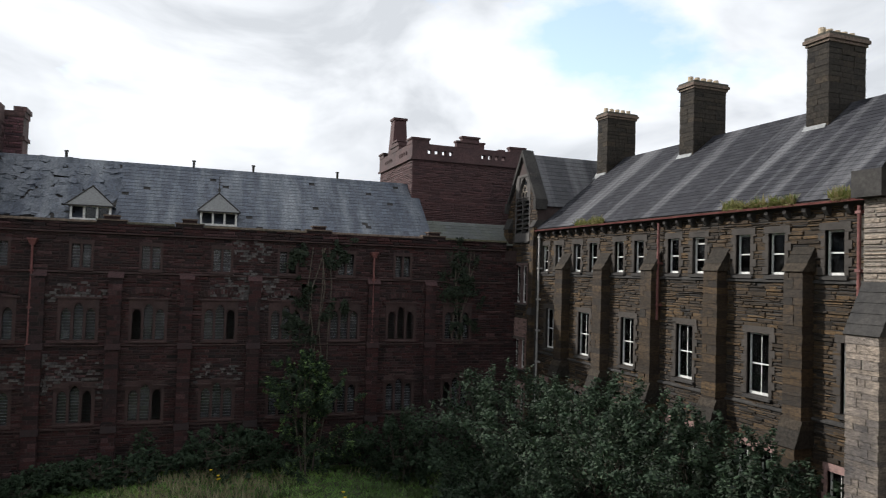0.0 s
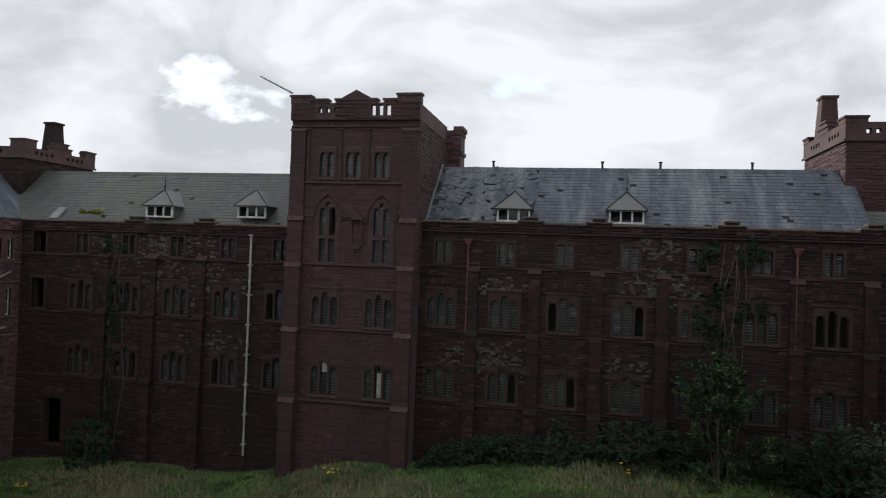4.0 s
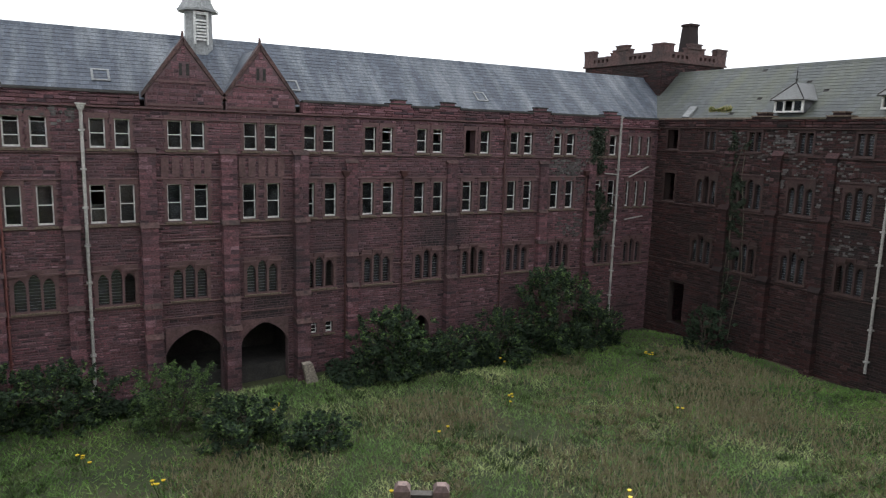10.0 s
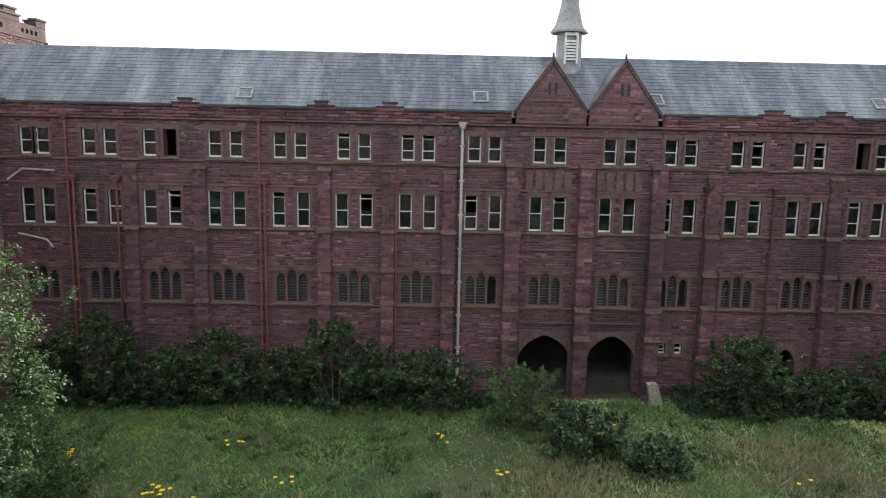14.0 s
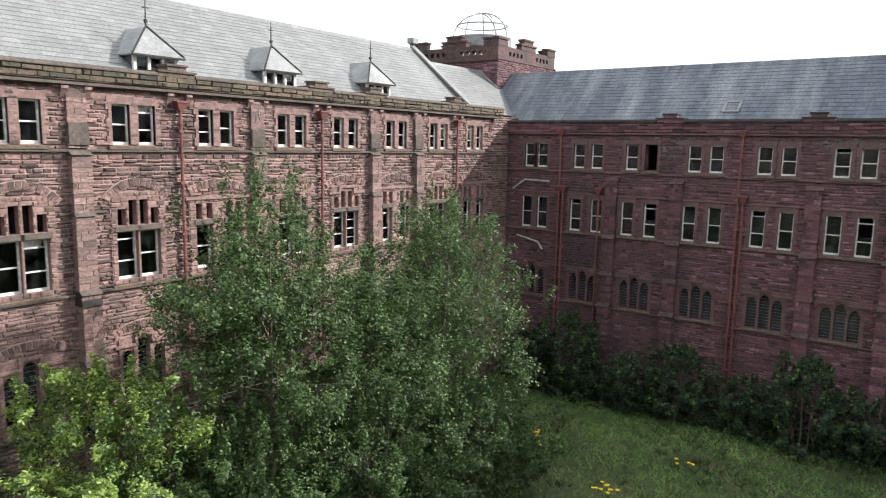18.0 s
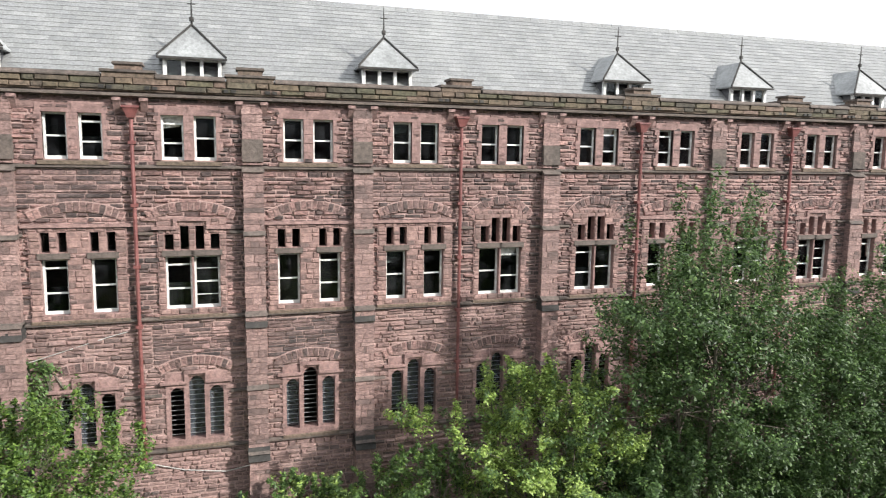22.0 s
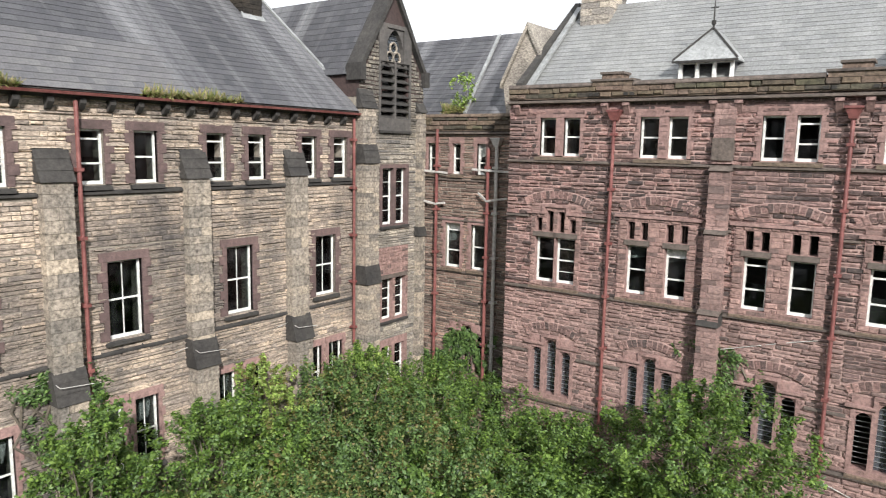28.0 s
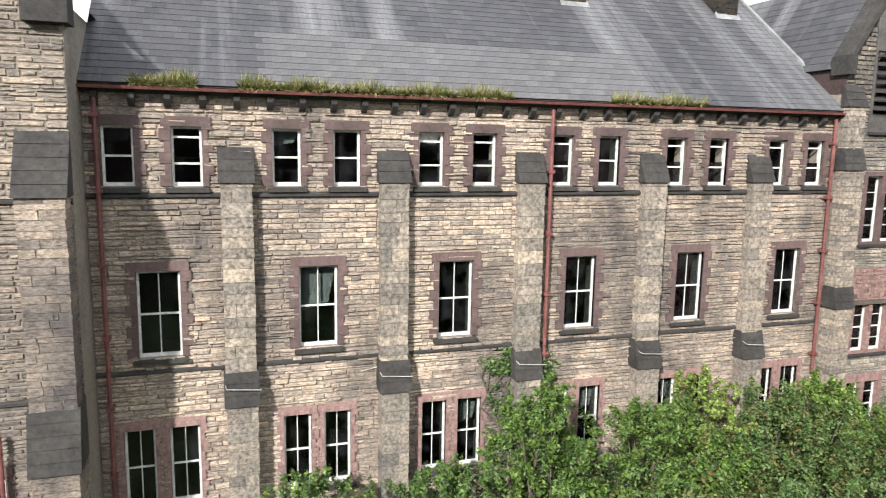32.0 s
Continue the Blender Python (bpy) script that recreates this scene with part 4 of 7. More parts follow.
        for i in range(lights):
            if self.rng.random() < 0.45:
                pane(dm, w / lights - 0.12, h, (u - w / 2 + w * (i + 0.5) / lights, y - 0.08, z))

    def chimney(self, u, y, w, d, z0, z1, mat, pots=5, seed=0, cap=None):
        rng = random.Random(seed)
        s = Solid()
        z = z0
        while z < z1 - 0.01:
            k = min(rng.uniform(0.16, 0.26), z1 - z)
            cuts = [-d / 2] + [d * f + rng.uniform(-0.12, 0.12) for f in (-0.17, 0.17)] + [d / 2]
            split = rng.uniform(-0.2, 0.2) * w
            for ya, yb in zip(cuts, cuts[1:]):
                for xa, xb in ((-w / 2 - rng.uniform(0, 0.025), split - 0.006), (split + 0.006, w / 2 + rng.uniform(0, 0.025))):
                    s.box(u + xa, u + xb, y + ya + 0.006 - (0.02 * rng.random() if ya == cuts[0] else 0), y + yb - 0.006, z + 0.006, z + k - 0.006)
            z += k
        c = part("chimney", s, mat, self.ob)
        t = Solid()
        for i, (e, k) in enumerate(((0.06, 0.12), (0.13, 0.14), (0.08, 0.12))):
            zz = z1 + sum(q for _, q in ((0.06, 0.12), (0.13, 0.14), (0.08, 0.12))[:i])
            t.box(u - w / 2 - e, u + w / 2 + e, y - d / 2 - e, y + d / 2 + e, zz, zz + k)
        part("chimney_cap", t, cap or PARAPET, c)
        for i in range(pots):
            yy = y - d / 2 + d * (i + 0.5) / pots
            part("chimney_pot", cached(("pot",), lambda: Solid().tube((0, 0, 0), (0, 0, 0.3), 0.15, 0.13, 10).mesh("chimney_pot", ORANGE)), ORANGE, c, at=(u, yy, z1 + 0.38))


def wing_pose(side, d, off=0.0):
    """Local x runs along the front to the right as seen from the court, y into the building."""
    return {"N": pose(0, d, 0, 0, 0, 0), "W": pose(-d, 0, 0, 0, 0, 90), "S": pose(0, -d, 0, 0, 0, 180), "E": pose(d, 0, 0, 0, 0, 270)}[side]


# ---- south wing: pink sandstone, thirteen bays ----
south = Wing("south_wing", "pink and brown sandstone wing with sash windows, lancets and a grey slate roof", wing_pose("S", 21.5), PINK_TRIM, PARAPET, 11)
S_SEP = [-12.75, -8.85, -5.5, -2.27, 0.97, 4.24, 7.42, 10.62, 14.06, 17.33, 20.6, 23.9, 27.1, 30.3, 34.2]
S_KIND = "P B P B B P B P B P B B P B".split()
S_MID = "A B B A B B C C B C A B A B".split()
TRI = [(0.12, 0.51, 0.22, 1.84, "arch"), (0.65, 1.09, 0.22, 2.18, "arch"), (1.23, 1.63, 0.22, 1.84, "arch")]
TRI_HOOD = [(-0.1, 0.58, 1.96), (0.58, 1.17, 2.26), (1.17, 1.85, 1.96)]
MID_A = [(0.2, 0.92, 0.2, 1.77, "sash"), (0.98, 1.7, 0.2, 1.77, "hsash"), (0.2, 0.44, 1.96, 2.42, "rect"), (0.62, 0.86, 1.96, 2.66, "rect"), (1.04, 1.28, 1.96, 2.66, "rect"), (1.46, 1.7, 1.96, 2.42, "rect")]
MID_B = [(0.3, 0.96, 0.2, 1.77, "sash"), (1.54, 2.2, 0.2, 1.77, "sash"), (0.3, 0.53, 1.96, 2.52, "rect"), (0.73, 0.96, 1.96, 2.52, "rect"), (1.54, 1.77, 1.96, 2.52, "rect"), (1.97, 2.2, 1.96, 2.52, "rect")]
MID_C = [(0.2, 0.92, 0.2, 1.77, "sash"), (0.98, 1.7, 0.2, 1.77, "sash"), (0.24, 0.52, 1.96, 2.5, "rect"), (0.62, 0.9, 1.96, 2.78, "rect"), (1.0, 1.28, 1.96, 2.78, "rect"), (1.38, 1.66, 1.96, 2.5, "rect")]
for i in range(14):
    a, b = S_SEP[i], S_SEP[i + 1]
    ka = S_KIND[i - 1] if i else "P"
    kb = S_KIND[i]
    mid = (a + (0.3 if ka == "B" else 0.05) + b - (0.3 if kb == "B" else 0.05)) / 2
    for sgn in (-1, 1):
        south.sash(mid + sgn * 0.44, 12.42, 0.6, 1.26, state="whole" if (i * 2 + sgn) % 5 else "open")
    k = S_MID[i]
    if k == "A":
        south.plate(mid, 7.88, 1.9, 2.9, MID_A, "MA", hood=[(-0.1, 0.5, 2.56), (0.5, 1.4, 2.8), (1.4, 2.0, 2.56)])
    elif k == "B":
        south.plate(mid, 7.88, 2.5, 2.68, MID_B, "MB", hood=[(-0.1, 2.6, 2.66)])
    else:
        south.plate(mid, 7.88, 1.9, 3.05, MID_C, "MC", hood=False)
    south.relieving_arch(mid, 10.72 if k != "C" else 10.62, 2.3 if k != "C" else 1.95, 0.28 if k != "C" else 0.5, PINK)
    south.plate(mid, 3.87, 1.75, 2.28, TRI, "T", hood=TRI_HOOD)
    south.relieving_arch(mid, 6.16, 1.95, 0.26, PINK)
    if kb == "P" and i < 13:
        south.pipe(b, 3.5 if i not in (0,) else 2.0, 13.62, RED_PIPE)
    elif i < 13:
        south.buttress(b, 0.58, [(-0.6, 3.6, 0.55), (3.75, 5.6, 0.45), (5.62, 7.85, 0.42), (7.95, 10.25, 0.3), (10.27, 12.1, 0.26), (12.3, 14.1, 0.12)], PINK_SMOOTH, cap=STRING_STONE, seed=30 + i, cap_h=0.13, over=0.03)
        for za, pa, pb in ((7.5, 0.46, 0.32), (3.38, 0.6, 0.47)):
            part("weathered_slab", Solid().prism([(-pa - 0.03, za), (0.0, za), (0.0, za + 0.4), (-pb - 0.02, za + 0.4)], b - 0.32, b + 0.32), SOOT, south.ob)
        part("plain_panel", Solid().box(b - 0.3, b + 0.3, -0.185, 0.0, 12.4, 13.05), STRING_STONE, south.ob)
    for x in (a + 0.35, b - 0.35):
        part("corbel", cached(("corbel",), lambda: Solid().prism([(-0.2, 0.0), (0.0, -0.32), (0.0, 0.0)], -0.09, 0.09).box(-0.11, 0.11, -0.22, 0, 0, 0.09).mesh("corbel", PINK_TRIM)), PINK_TRIM, south.ob, at=(x, 0, 14.03))
for z in (3.74, 7.76, 12.16):
    south.string(-12.75, 34.3, z, proud=0.12, h=0.13, mat=STRING_STONE)
south.string(-12.75, 34.3, 13.72, proud=0.04, h=0.4, mat=PINK_TRIM)
south.string(-12.75, 34.3, 10.28, proud=0.11, mat=STRING_STONE, breaks=[(h[0] - 0.2, h[1] + 0.2, h[2], h[3]) for h in south.holes])
south.string(-12.75, 34.3, 5.45, mat=STRING_STONE, breaks=[(h[0] - 0.2, h[1] + 0.2, h[2], h[3]) for h in south.holes])
south.string(-12.75, 34.3, 14.12, proud=0.24, h=0.15, mat=STRING_STONE)
south.body(-12.75, 41.0, -1.2, 14.28, PINK_BED, PINK, 5, course=(0.1, 0.18), length=(0.16, 0.55), proud=(0.014, 0.075), joint=0.026, bands=[(-1.2, 7.76, PINK_SMOOTH), (7.76, 14.28, PINK)], single=[(1.3, 4.1, 6.45, 7.65, PINK_PIECE), (-1.95, 0.65, 6.45, 7.65, PINK_PIECE), (-5.4, -2.6, 11.2, 12.15, PINK_PIECE), (4.35, 7.1, 11.2, 12.15, PINK_PIECE)])
south.floors(-12.75, 41.0, (3.0, 7.0, 11.4))
south.parapet(-12.75, 34.9, 14.29, 14.66, PARAPET, [-9.0, -2.3, 0.95, 7.4, 14.0, 20.6, 23.9, 30.3], seed=7, coping=STRING_STONE, drains=True)
south.roof(-12.6, 32.1, 0.5, 14.55, 4.5, 18.0, SLATE_PALE, 9, gauge=0.24, width=0.42)
south.roof(32.45, 40.0, 0.5, 14.4, 3.9, 17.3, SLATE_PALE, 10, gauge=0.24, width=0.42)
# raised verge between the two roofs
vg = Solid().hexa([(32.12, 0.4, 14.2), (32.44, 0.4, 14.2), (32.44, 4.6, 17.6), (32.12, 4.6, 17.6), (32.12, 0.4, 14.72), (32.44, 0.4, 14.72), (32.44, 4.6, 18.2), (32.12, 4.6, 18.2)])
verge = part("raised_verge", vg, PARAPET, south.ob)
part("verge_coping", Solid().hexa([(32.1, 0.36, 14.73), (32.46, 0.36, 14.73), (32.46, 4.62, 18.21), (32.1, 4.62, 18.21), (32.1, 0.36, 14.82), (32.46, 0.36, 14.82), (32.46, 4.62, 18.32), (32.1, 4.62, 18.32)]).box(32.05, 32.5, 4.3, 4.75, 18.33, 18.62), LEAD, verge)
for u in (-6.4, -0.64, 5.2, 13.8, 19.2, 25.1):
    south.dormer(u, 14.74, 0.72)
south.chimney(-11.4, 4.4, 1.1, 1.6, 17.0, 20.2, GREY_BUFF, 4, 3)
ev = part("raised_verge", Solid().hexa([(-12.74, 0.3, 14.3), (-12.5, 0.3, 14.3), (-12.5, 4.7, 17.6), (-12.74, 4.7, 17.6), (-12.74, 0.3, 14.9), (-12.5, 0.3, 14.9), (-12.5, 4.7, 18.35), (-12.74, 4.7, 18.35)]), SOOT, south.ob)
part("lead_flashing", Solid().hexa([(-12.49, 0.42, 14.6), (-12.28, 0.42, 14.6), (-12.28, 4.45, 18.06), (-12.49, 4.45, 18.06), (-12.49, 0.36, 14.68), (-12.28, 0.36, 14.68), (-12.28, 4.4, 18.14), (-12.49, 4.4, 18.14)]), LEAD, ev)

# ---- west wing: red sandstone ----
west = Wing("west_wing", "long red sandstone wing with paired white sashes and a slate roof", wing_pose("W", 35.7), RED_TRIM, PARAPET, 21)
W_MID = [-19.6, -16.4, -13.4, -10.15, -6.9, -3.7, -0.46, 2.9, 6.23, 9.83, 12.95, 16.38, 19.6, 22.85, 26.1, 29.5, 33.2]
W_TRI = [(0.17, 0.63, 0.1, 1.6, "arch"), (0.74, 1.2, 0.1, 1.82, "arch"), (1.31, 1.77, 0.1, 1.6, "arch")]
W_HOOD = [(-0.1, 0.68, 1.72), (0.68, 1.26, 1.94), (1.26, 2.04, 1.72)]
for i, u in enumerate(W_MID):
    o = 0.52 if i not in (0,) else 0.4
    for sgn in (-1, 1):
        west.sash(u + sgn * o, 11.5, 0.66, 1.34, state="gone" if (i, sgn) in ((2, 1), (13, -1)) else None)
        west.sash(u + sgn * (o + 0.1), 8.02, 0.66, 1.8, state="whole" if (i + sgn) % 3 else "open")
    west.plate(u, 4.02, 1.94, 2.0, W_TRI, "WT", hood=W_HOOD)
for u in (35.3, 36.15, 37.0):
    west.sash(u, 11.55, 0.36, 1.26)
    west.sash(u, 8.02, 0.36, 1.7)
west.plate(36.1, 3.92, 1.94, 2.0, W_TRI, "WT", hood=W_HOOD)
# the arched porch under the twin gables
for a, b in ((4.98, 7.72), (8.62, 11.2)):
    west.holes.append((a, b, -1.2, 2.7))
for u in (12.6, 13.5):
    west.sash(u, 1.55, 0.4, 0.6)
west.sash(19.3, -0.6, 1.1, 2.6, state="gone")
west.sash(-11.6, 0.6, 0.6, 1.1, state="gone")
W_PIPES = [(-18.0, "r"), (-17.75, "r"), (-15.6, "r"), (-8.45, "r"), (-8.2, "r"), (-1.55, "r"), (1.75, "w"), (4.35, "r"), (14.4, "r"), (17.9, "r"), (24.8, "r"), (31.4, "r"), (34.2, "w")]
for u, c in W_PIPES:
    west.pipe(u, -0.6, 14.15 if u == 34.2 else 13.2 if c == "w" else 13.3 if u in (-8.45, 24.8, -18.0) else 10.2, WHITE_PIPE if c == "w" else RED_PIPE if u < 0 else DULL_PIPE, r=0.075 if c == "w" else 0.055, hopper=u != 34.2)
for i, u in enumerate((-14.9, -11.45, -5.2, -1.95, 1.15, 14.75, 21.1, 27.9, 31.9)):
    west.buttress(u, 0.62, [(-1.2, 4.1, 0.5), (4.2, 5.8, 0.36), (5.85, 7.8, 0.3), (7.85, 10.9, 0.2)], RED, cap=BATTLEMENT, seed=60 + i, cap_h=0.2)
for i, u in enumerate((4.4, 8.15, 11.85)):
    west.buttress(u, 0.72, [(-1.2, 2.4, 0.75), (2.5, 3.9, 0.65), (4.0, 7.8, 0.55), (7.9, 11.3, 0.42)], RED, cap=BATTLEMENT, seed=80 + i, cap_h=0.25)
for z in (3.88, 7.82, 10.02, 11.24):
    west.string(-21.5, 37.9, z)
for z in (3.12, 7.0, 12.84):
    west.string(4.4, 11.9, z)
west.string(-21.5, 37.9, 5.1, breaks=[(h[0] - 0.25, h[1] + 0.25, h[2], h[3]) for h in west.holes])
west.string(-21.5, 37.9, 13.3, proud=0.16, h=0.14)
ww = west.body(-27.0, 43.0, -1.6, 13.4, RED_BED, RED, 15, course=(0.09, 0.18), length=(0.18, 0.6), joint=0.026)
for a, b in ((4.98, 7.72), (8.62, 11.2)):
    s = Solid()
    s.arch_head(a, b, 1.35, 2.7, -0.05, 0.5, rise=1.15, n=14)
    part("arch_head", s, RED_TRIM, ww)
part("arch_head", Solid().arch_head(18.75, 19.85, 1.2, 2.0, -0.04, 0.3, rise=0.7, n=10), RED_TRIM, ww)
west.floors(-27.0, 43.0, (3.0, 7.0, 10.9))
stripped_west = [(30.6, 12.2, 1.6, 1.6, 110), (30.2, 9.2, 1.2, 1.4, 60), (33.0, 6.2, 1.2, 1.4, 60), (28.8, 12.6, 1.0, 0.8, 60), (29.6, 10.6, 1.6, 0.6, 100), (32.7, 8.6, 0.9, 1.5, 70), (31.0, 6.8, 2.0, 0.8, 70), (-12.4, 12.6, 2.2, 1.0, 60), (-3.5, 13.0, 2.4, 0.4, 40), (0.2, 12.9, 1.6, 0.5, 40)]
# near-black floor and walls put the porch's inner shade into the colour
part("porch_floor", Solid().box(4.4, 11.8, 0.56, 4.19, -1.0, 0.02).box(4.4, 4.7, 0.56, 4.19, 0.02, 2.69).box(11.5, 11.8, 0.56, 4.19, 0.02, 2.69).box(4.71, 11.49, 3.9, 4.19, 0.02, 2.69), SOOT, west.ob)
west.parapet(-21.5, 4.2, 13.4, 13.98, RED, [-12.0, -5.3, -1.9], seed=17, coping=SOOT)
west.parapet(12.0, 37.9, 13.4, 13.98, RED, [17.6, 20.8, 27.5, 33.4], seed=18, coping=SOOT)
west.roof(-26.5, 42.0, 0.5, 13.75, 4.4, 17.2, SLATE, 19)
# twin gables
for u in (6.2, 9.85):
    s = Solid().slab([(u - 1.75, 13.4), (u + 1.75, 13.4), (u + 1.75, 14.1), (u, 16.55), (u - 1.75, 14.1)], -0.12, 0.35)
    g = part("gable", s, RED_BED, west.ob)
    for k in range(8):
        za = 13.42 + k * 0.36
        half = 1.68 if za < 14.0 else max(0.12, 1.68 * (16.3 - za - 0.3) / 2.2)
        stones(g, u - half, u + half, za, za + 0.36, [(u - 0.24, u + 0.24, 14.9, 15.55)], RED, 500 + k, y=-0.12, course=(0.16, 0.2), length=(0.2, 0.6), proud=(0.008, 0.03), name="gable_stones")
    part("gable_string", Solid().box(u - 1.75, u + 1.75, -0.2, -0.1, 13.5, 13.62).box(u - 1.3, u + 1.3, -0.18, -0.1, 14.6, 14.7), RED_TRIM, g)
    t = Solid()
    for sgn in (-1, 1):
        t.hexa([(u + sgn * 1.95, -0.2, 13.85), (u + sgn * 1.75, 0.4, 13.85), (u + sgn * 0.02, 0.4, 16.4), (u + sgn * 0.02, -0.2, 16.4),
                (u + sgn * 1.95, -0.2, 14.05), (u + sgn * 1.75, 0.4, 14.05), (u + sgn * 0.02, 0.4, 16.7), (u + sgn * 0.02, -0.2, 16.7)])
    t.tube((u, 0.05, 16.5), (u, 0.05, 17.0), 0.1, 0.05, 6)
    part("gable_coping", t, BATTLEMENT, g)
    o = Solid()
    for x in (-0.16, 0.16):
        o.box(u + x - 0.07, u + x + 0.07, -0.15, -0.115, 14.95, 15.5)
    part("gable_slit", o, IRON, g)
    r = Solid()
    for sgn in (-1, 1):
        r.face((u, 0.35, 16.5), (u, 4.2, 16.5), (u + sgn * 1.75, 1.2, 14.1), (u + sgn * 1.75, 0.35, 14.1))
    part("gable_roof", r, SLATE, g)
    for x in (-1.0, -0.5, 0.0, 0.5, 1.0):
        part("blind_panel", Solid().box(u + x - 0.17, u + x + 0.17, -0.075, 0.0, 10.15, 11.1), RED_TRIM, west.ob)
# bell turret on the ridge
bt = Solid()
cu, cy = 7.7, 4.0
for i in range(8):
    w0, w1 = math.pi * (2 * i + 1) / 8, math.pi * (2 * i + 3) / 8
    bt.hexa([(cu, cy, 15.3), (cu + 0.74 * math.cos(w0), cy + 0.74 * math.sin(w0), 15.3), (cu + 0.74 * math.cos(w1), cy + 0.74 * math.sin(w1), 15.3), (cu, cy, 15.3),
             (cu, cy, 18.7), (cu + 0.7 * math.cos(w0), cy + 0.7 * math.sin(w0), 18.7), (cu + 0.7 * math.cos(w1), cy + 0.7 * math.sin(w1), 18.7), (cu, cy, 18.7)])
turret = part("bell_turret", bt, LEAD, west.ob)
sp = Solid().tube((cu, cy, 18.5), (cu, cy, 18.62), 1.06, 1.06, 8).tube((cu, cy, 18.62), (cu, cy, 19.0), 1.0, 0.78, 8).tube((cu, cy, 19.0), (cu, cy, 19.9), 0.78, 0.55, 8).tube((cu, cy, 19.9), (cu, cy, 23.2), 0.55, 0.03, 8)
part("spirelet", sp, LEAD, turret)
lv = Solid()
for k in range(7):
    lv.box(cu - 0.26, cu + 0.26, cy - 0.8, cy - 0.7, 17.0 + k * 0.16, 17.09 + k * 0.16)
lv.box(cu - 0.36, cu - 0.27, cy - 0.81, cy - 0.6, 16.8, 18.3).box(cu + 0.27, cu + 0.36, cy - 0.81, cy - 0.6, 16.8, 18.3).box(cu - 0.36, cu + 0.36, cy - 0.81, cy - 0.6, 18.3, 18.45)
part("louvre", lv, WHITE, turret)
for u, z in ((-9.5, 14.75), (2.75, 14.8), (12.0, 14.85), (24.1, 14.9)):
    yy = 0.5 + (z - 13.75) / 3.2 * 3.9
    up = Vector((0, 0.773, 0.634))
    out = Vector((0, -0.634, 0.773))
    c0 = Vector((u, yy, z))

    def bar(xa, xb, sa, sb, lo, hi):
        low = [c0 + Vector((x, 0, 0)) + up * q + out * lo for x, q in ((xa, sa), (xb, sa), (xb, sb), (xa, sb))]
        return low + [v + out * (hi - lo) for v in low]
    s = Solid()
    for xa, xb, sa, sb in ((-0.4, -0.3, -0.5, 0.4), (0.3, 0.4, -0.5, 0.4), (-0.3, 0.3, 0.3, 0.4), (-0.3, 0.3, -0.5, -0.4)):
        s.hexa(bar(xa, xb, sa, sb, -0.02, 0.14))
    k = part("roof_light", s, LEAD, west.ob)
    part("pane", Solid().hexa(bar(-0.3, 0.3, -0.4, 0.3, 0.03, 0.06)), IRON, k)

# ---- north wing: red sandstone in shade, soot and shade both in its colours ----
north = Wing("north_wing", "dark red sandstone wing with traceried windows, dormers and a patched slate roof", wing_pose("N", 37.9), SOOT_SHADE_TRIM, SOOT_SHADE_TRIM, 31)
N_TWO = [(0.12, 0.5, 0.1, 1.25, "rect"), (0.6, 0.98, 0.1, 1.25, "rect")]
N_MID = [(0.15, 0.57, 0.1, 1.65, "arch"), (0.69, 1.11, 0.1, 1.9, "arch"), (1.23, 1.65, 0.1, 1.65, "arch")]
N_U = [-8.2, -4.68, -1.55, 1.85, 5.2, 8.35, 11.6, 15.0, -17.9, -21.25, -24.6, -27.9, -31.2]
for i, u in enumerate(N_U):
    up = 0.25 if u > -10 else 0.0
    north.plate(u, 12.0 + up, 1.1, 1.45, N_TWO, "N2", hood=False)
    north.plate(u, 8.5 + up, 1.8, 2.1, N_MID, "N3", hood=[(-0.1, 1.9, 2.1)])
    north.plate(u, 4.5 + up, 1.8, 2.05, N_MID, "N4", hood=[(-0.1, 0.62, 1.78), (0.62, 1.18, 2.02), (1.18, 1.9, 1.78)])
    north.relieving_arch(u, 10.75 + up, 1.8, 0.2, RED_SOOT_SHADE)
north.sash(-34.3, 12.05, 0.9, 1.3, state="gone")
north.sash(-34.3, 8.5, 0.9, 1.9, state="gone")
north.holes += [(-17.75, -17.05, 0.4, 2.9), (-33.6, -32.3, 0.0, 2.9)]
for i, u in enumerate((-6.45, -3.1, 0.2, 3.55, 9.95, 13.3, -22.9, -26.2, -29.5)):
    north.buttress(u, 0.6, [(-0.6, 4.4, 0.45), (4.5, 8.4, 0.32), (8.5, 11.9, 0.2)], RED_SOOT_SHADE, cap=RED_SOOT_SHADE, seed=100 + i, cap_h=0.3)
for u in (-6.75, 9.9):
    north.pipe(u, 8.0, 13.4, RED_PIPE)
north.pipe(-19.7, 0.6, 13.5, WHITE_PIPE, r=0.075, hopper=False)
for z in (4.3, 8.3, 11.85):
    north.string(-35.7, -17.0, z)
    north.string(-9.4, 18.0, z + 0.22)
north.string(-35.7, -17.0, 13.42, proud=0.16, h=0.14)
north.string(-9.4, 18.0, 14.0, proud=0.16, h=0.14)
north.body(-43.0, 22.0, -1.0, 13.5, SOOT_SHADE_BED, RED_SOOT_SHADE, 25, course=(0.09, 0.18), length=(0.18, 0.65), joint=0.018)
top = part("wall", Solid().box(-9.4, 22.0, 0.0, 0.55, 13.5, 14.1), SOOT_SHADE_BED, north.ob)
stones(top, -9.4, 18.0, 13.5, 14.1, north.holes, RED_SOOT_SHADE, 26, course=(0.09, 0.18), length=(0.18, 0.65), joint=0.018)
north.floors(-43.0, 22.0, (3.4, 7.4, 11.4))
north.parapet(-35.7, -17.0, 13.52, 14.02, RED_SOOT_SHADE, [-27.5, -22.8], seed=27, coping=PARAPET)
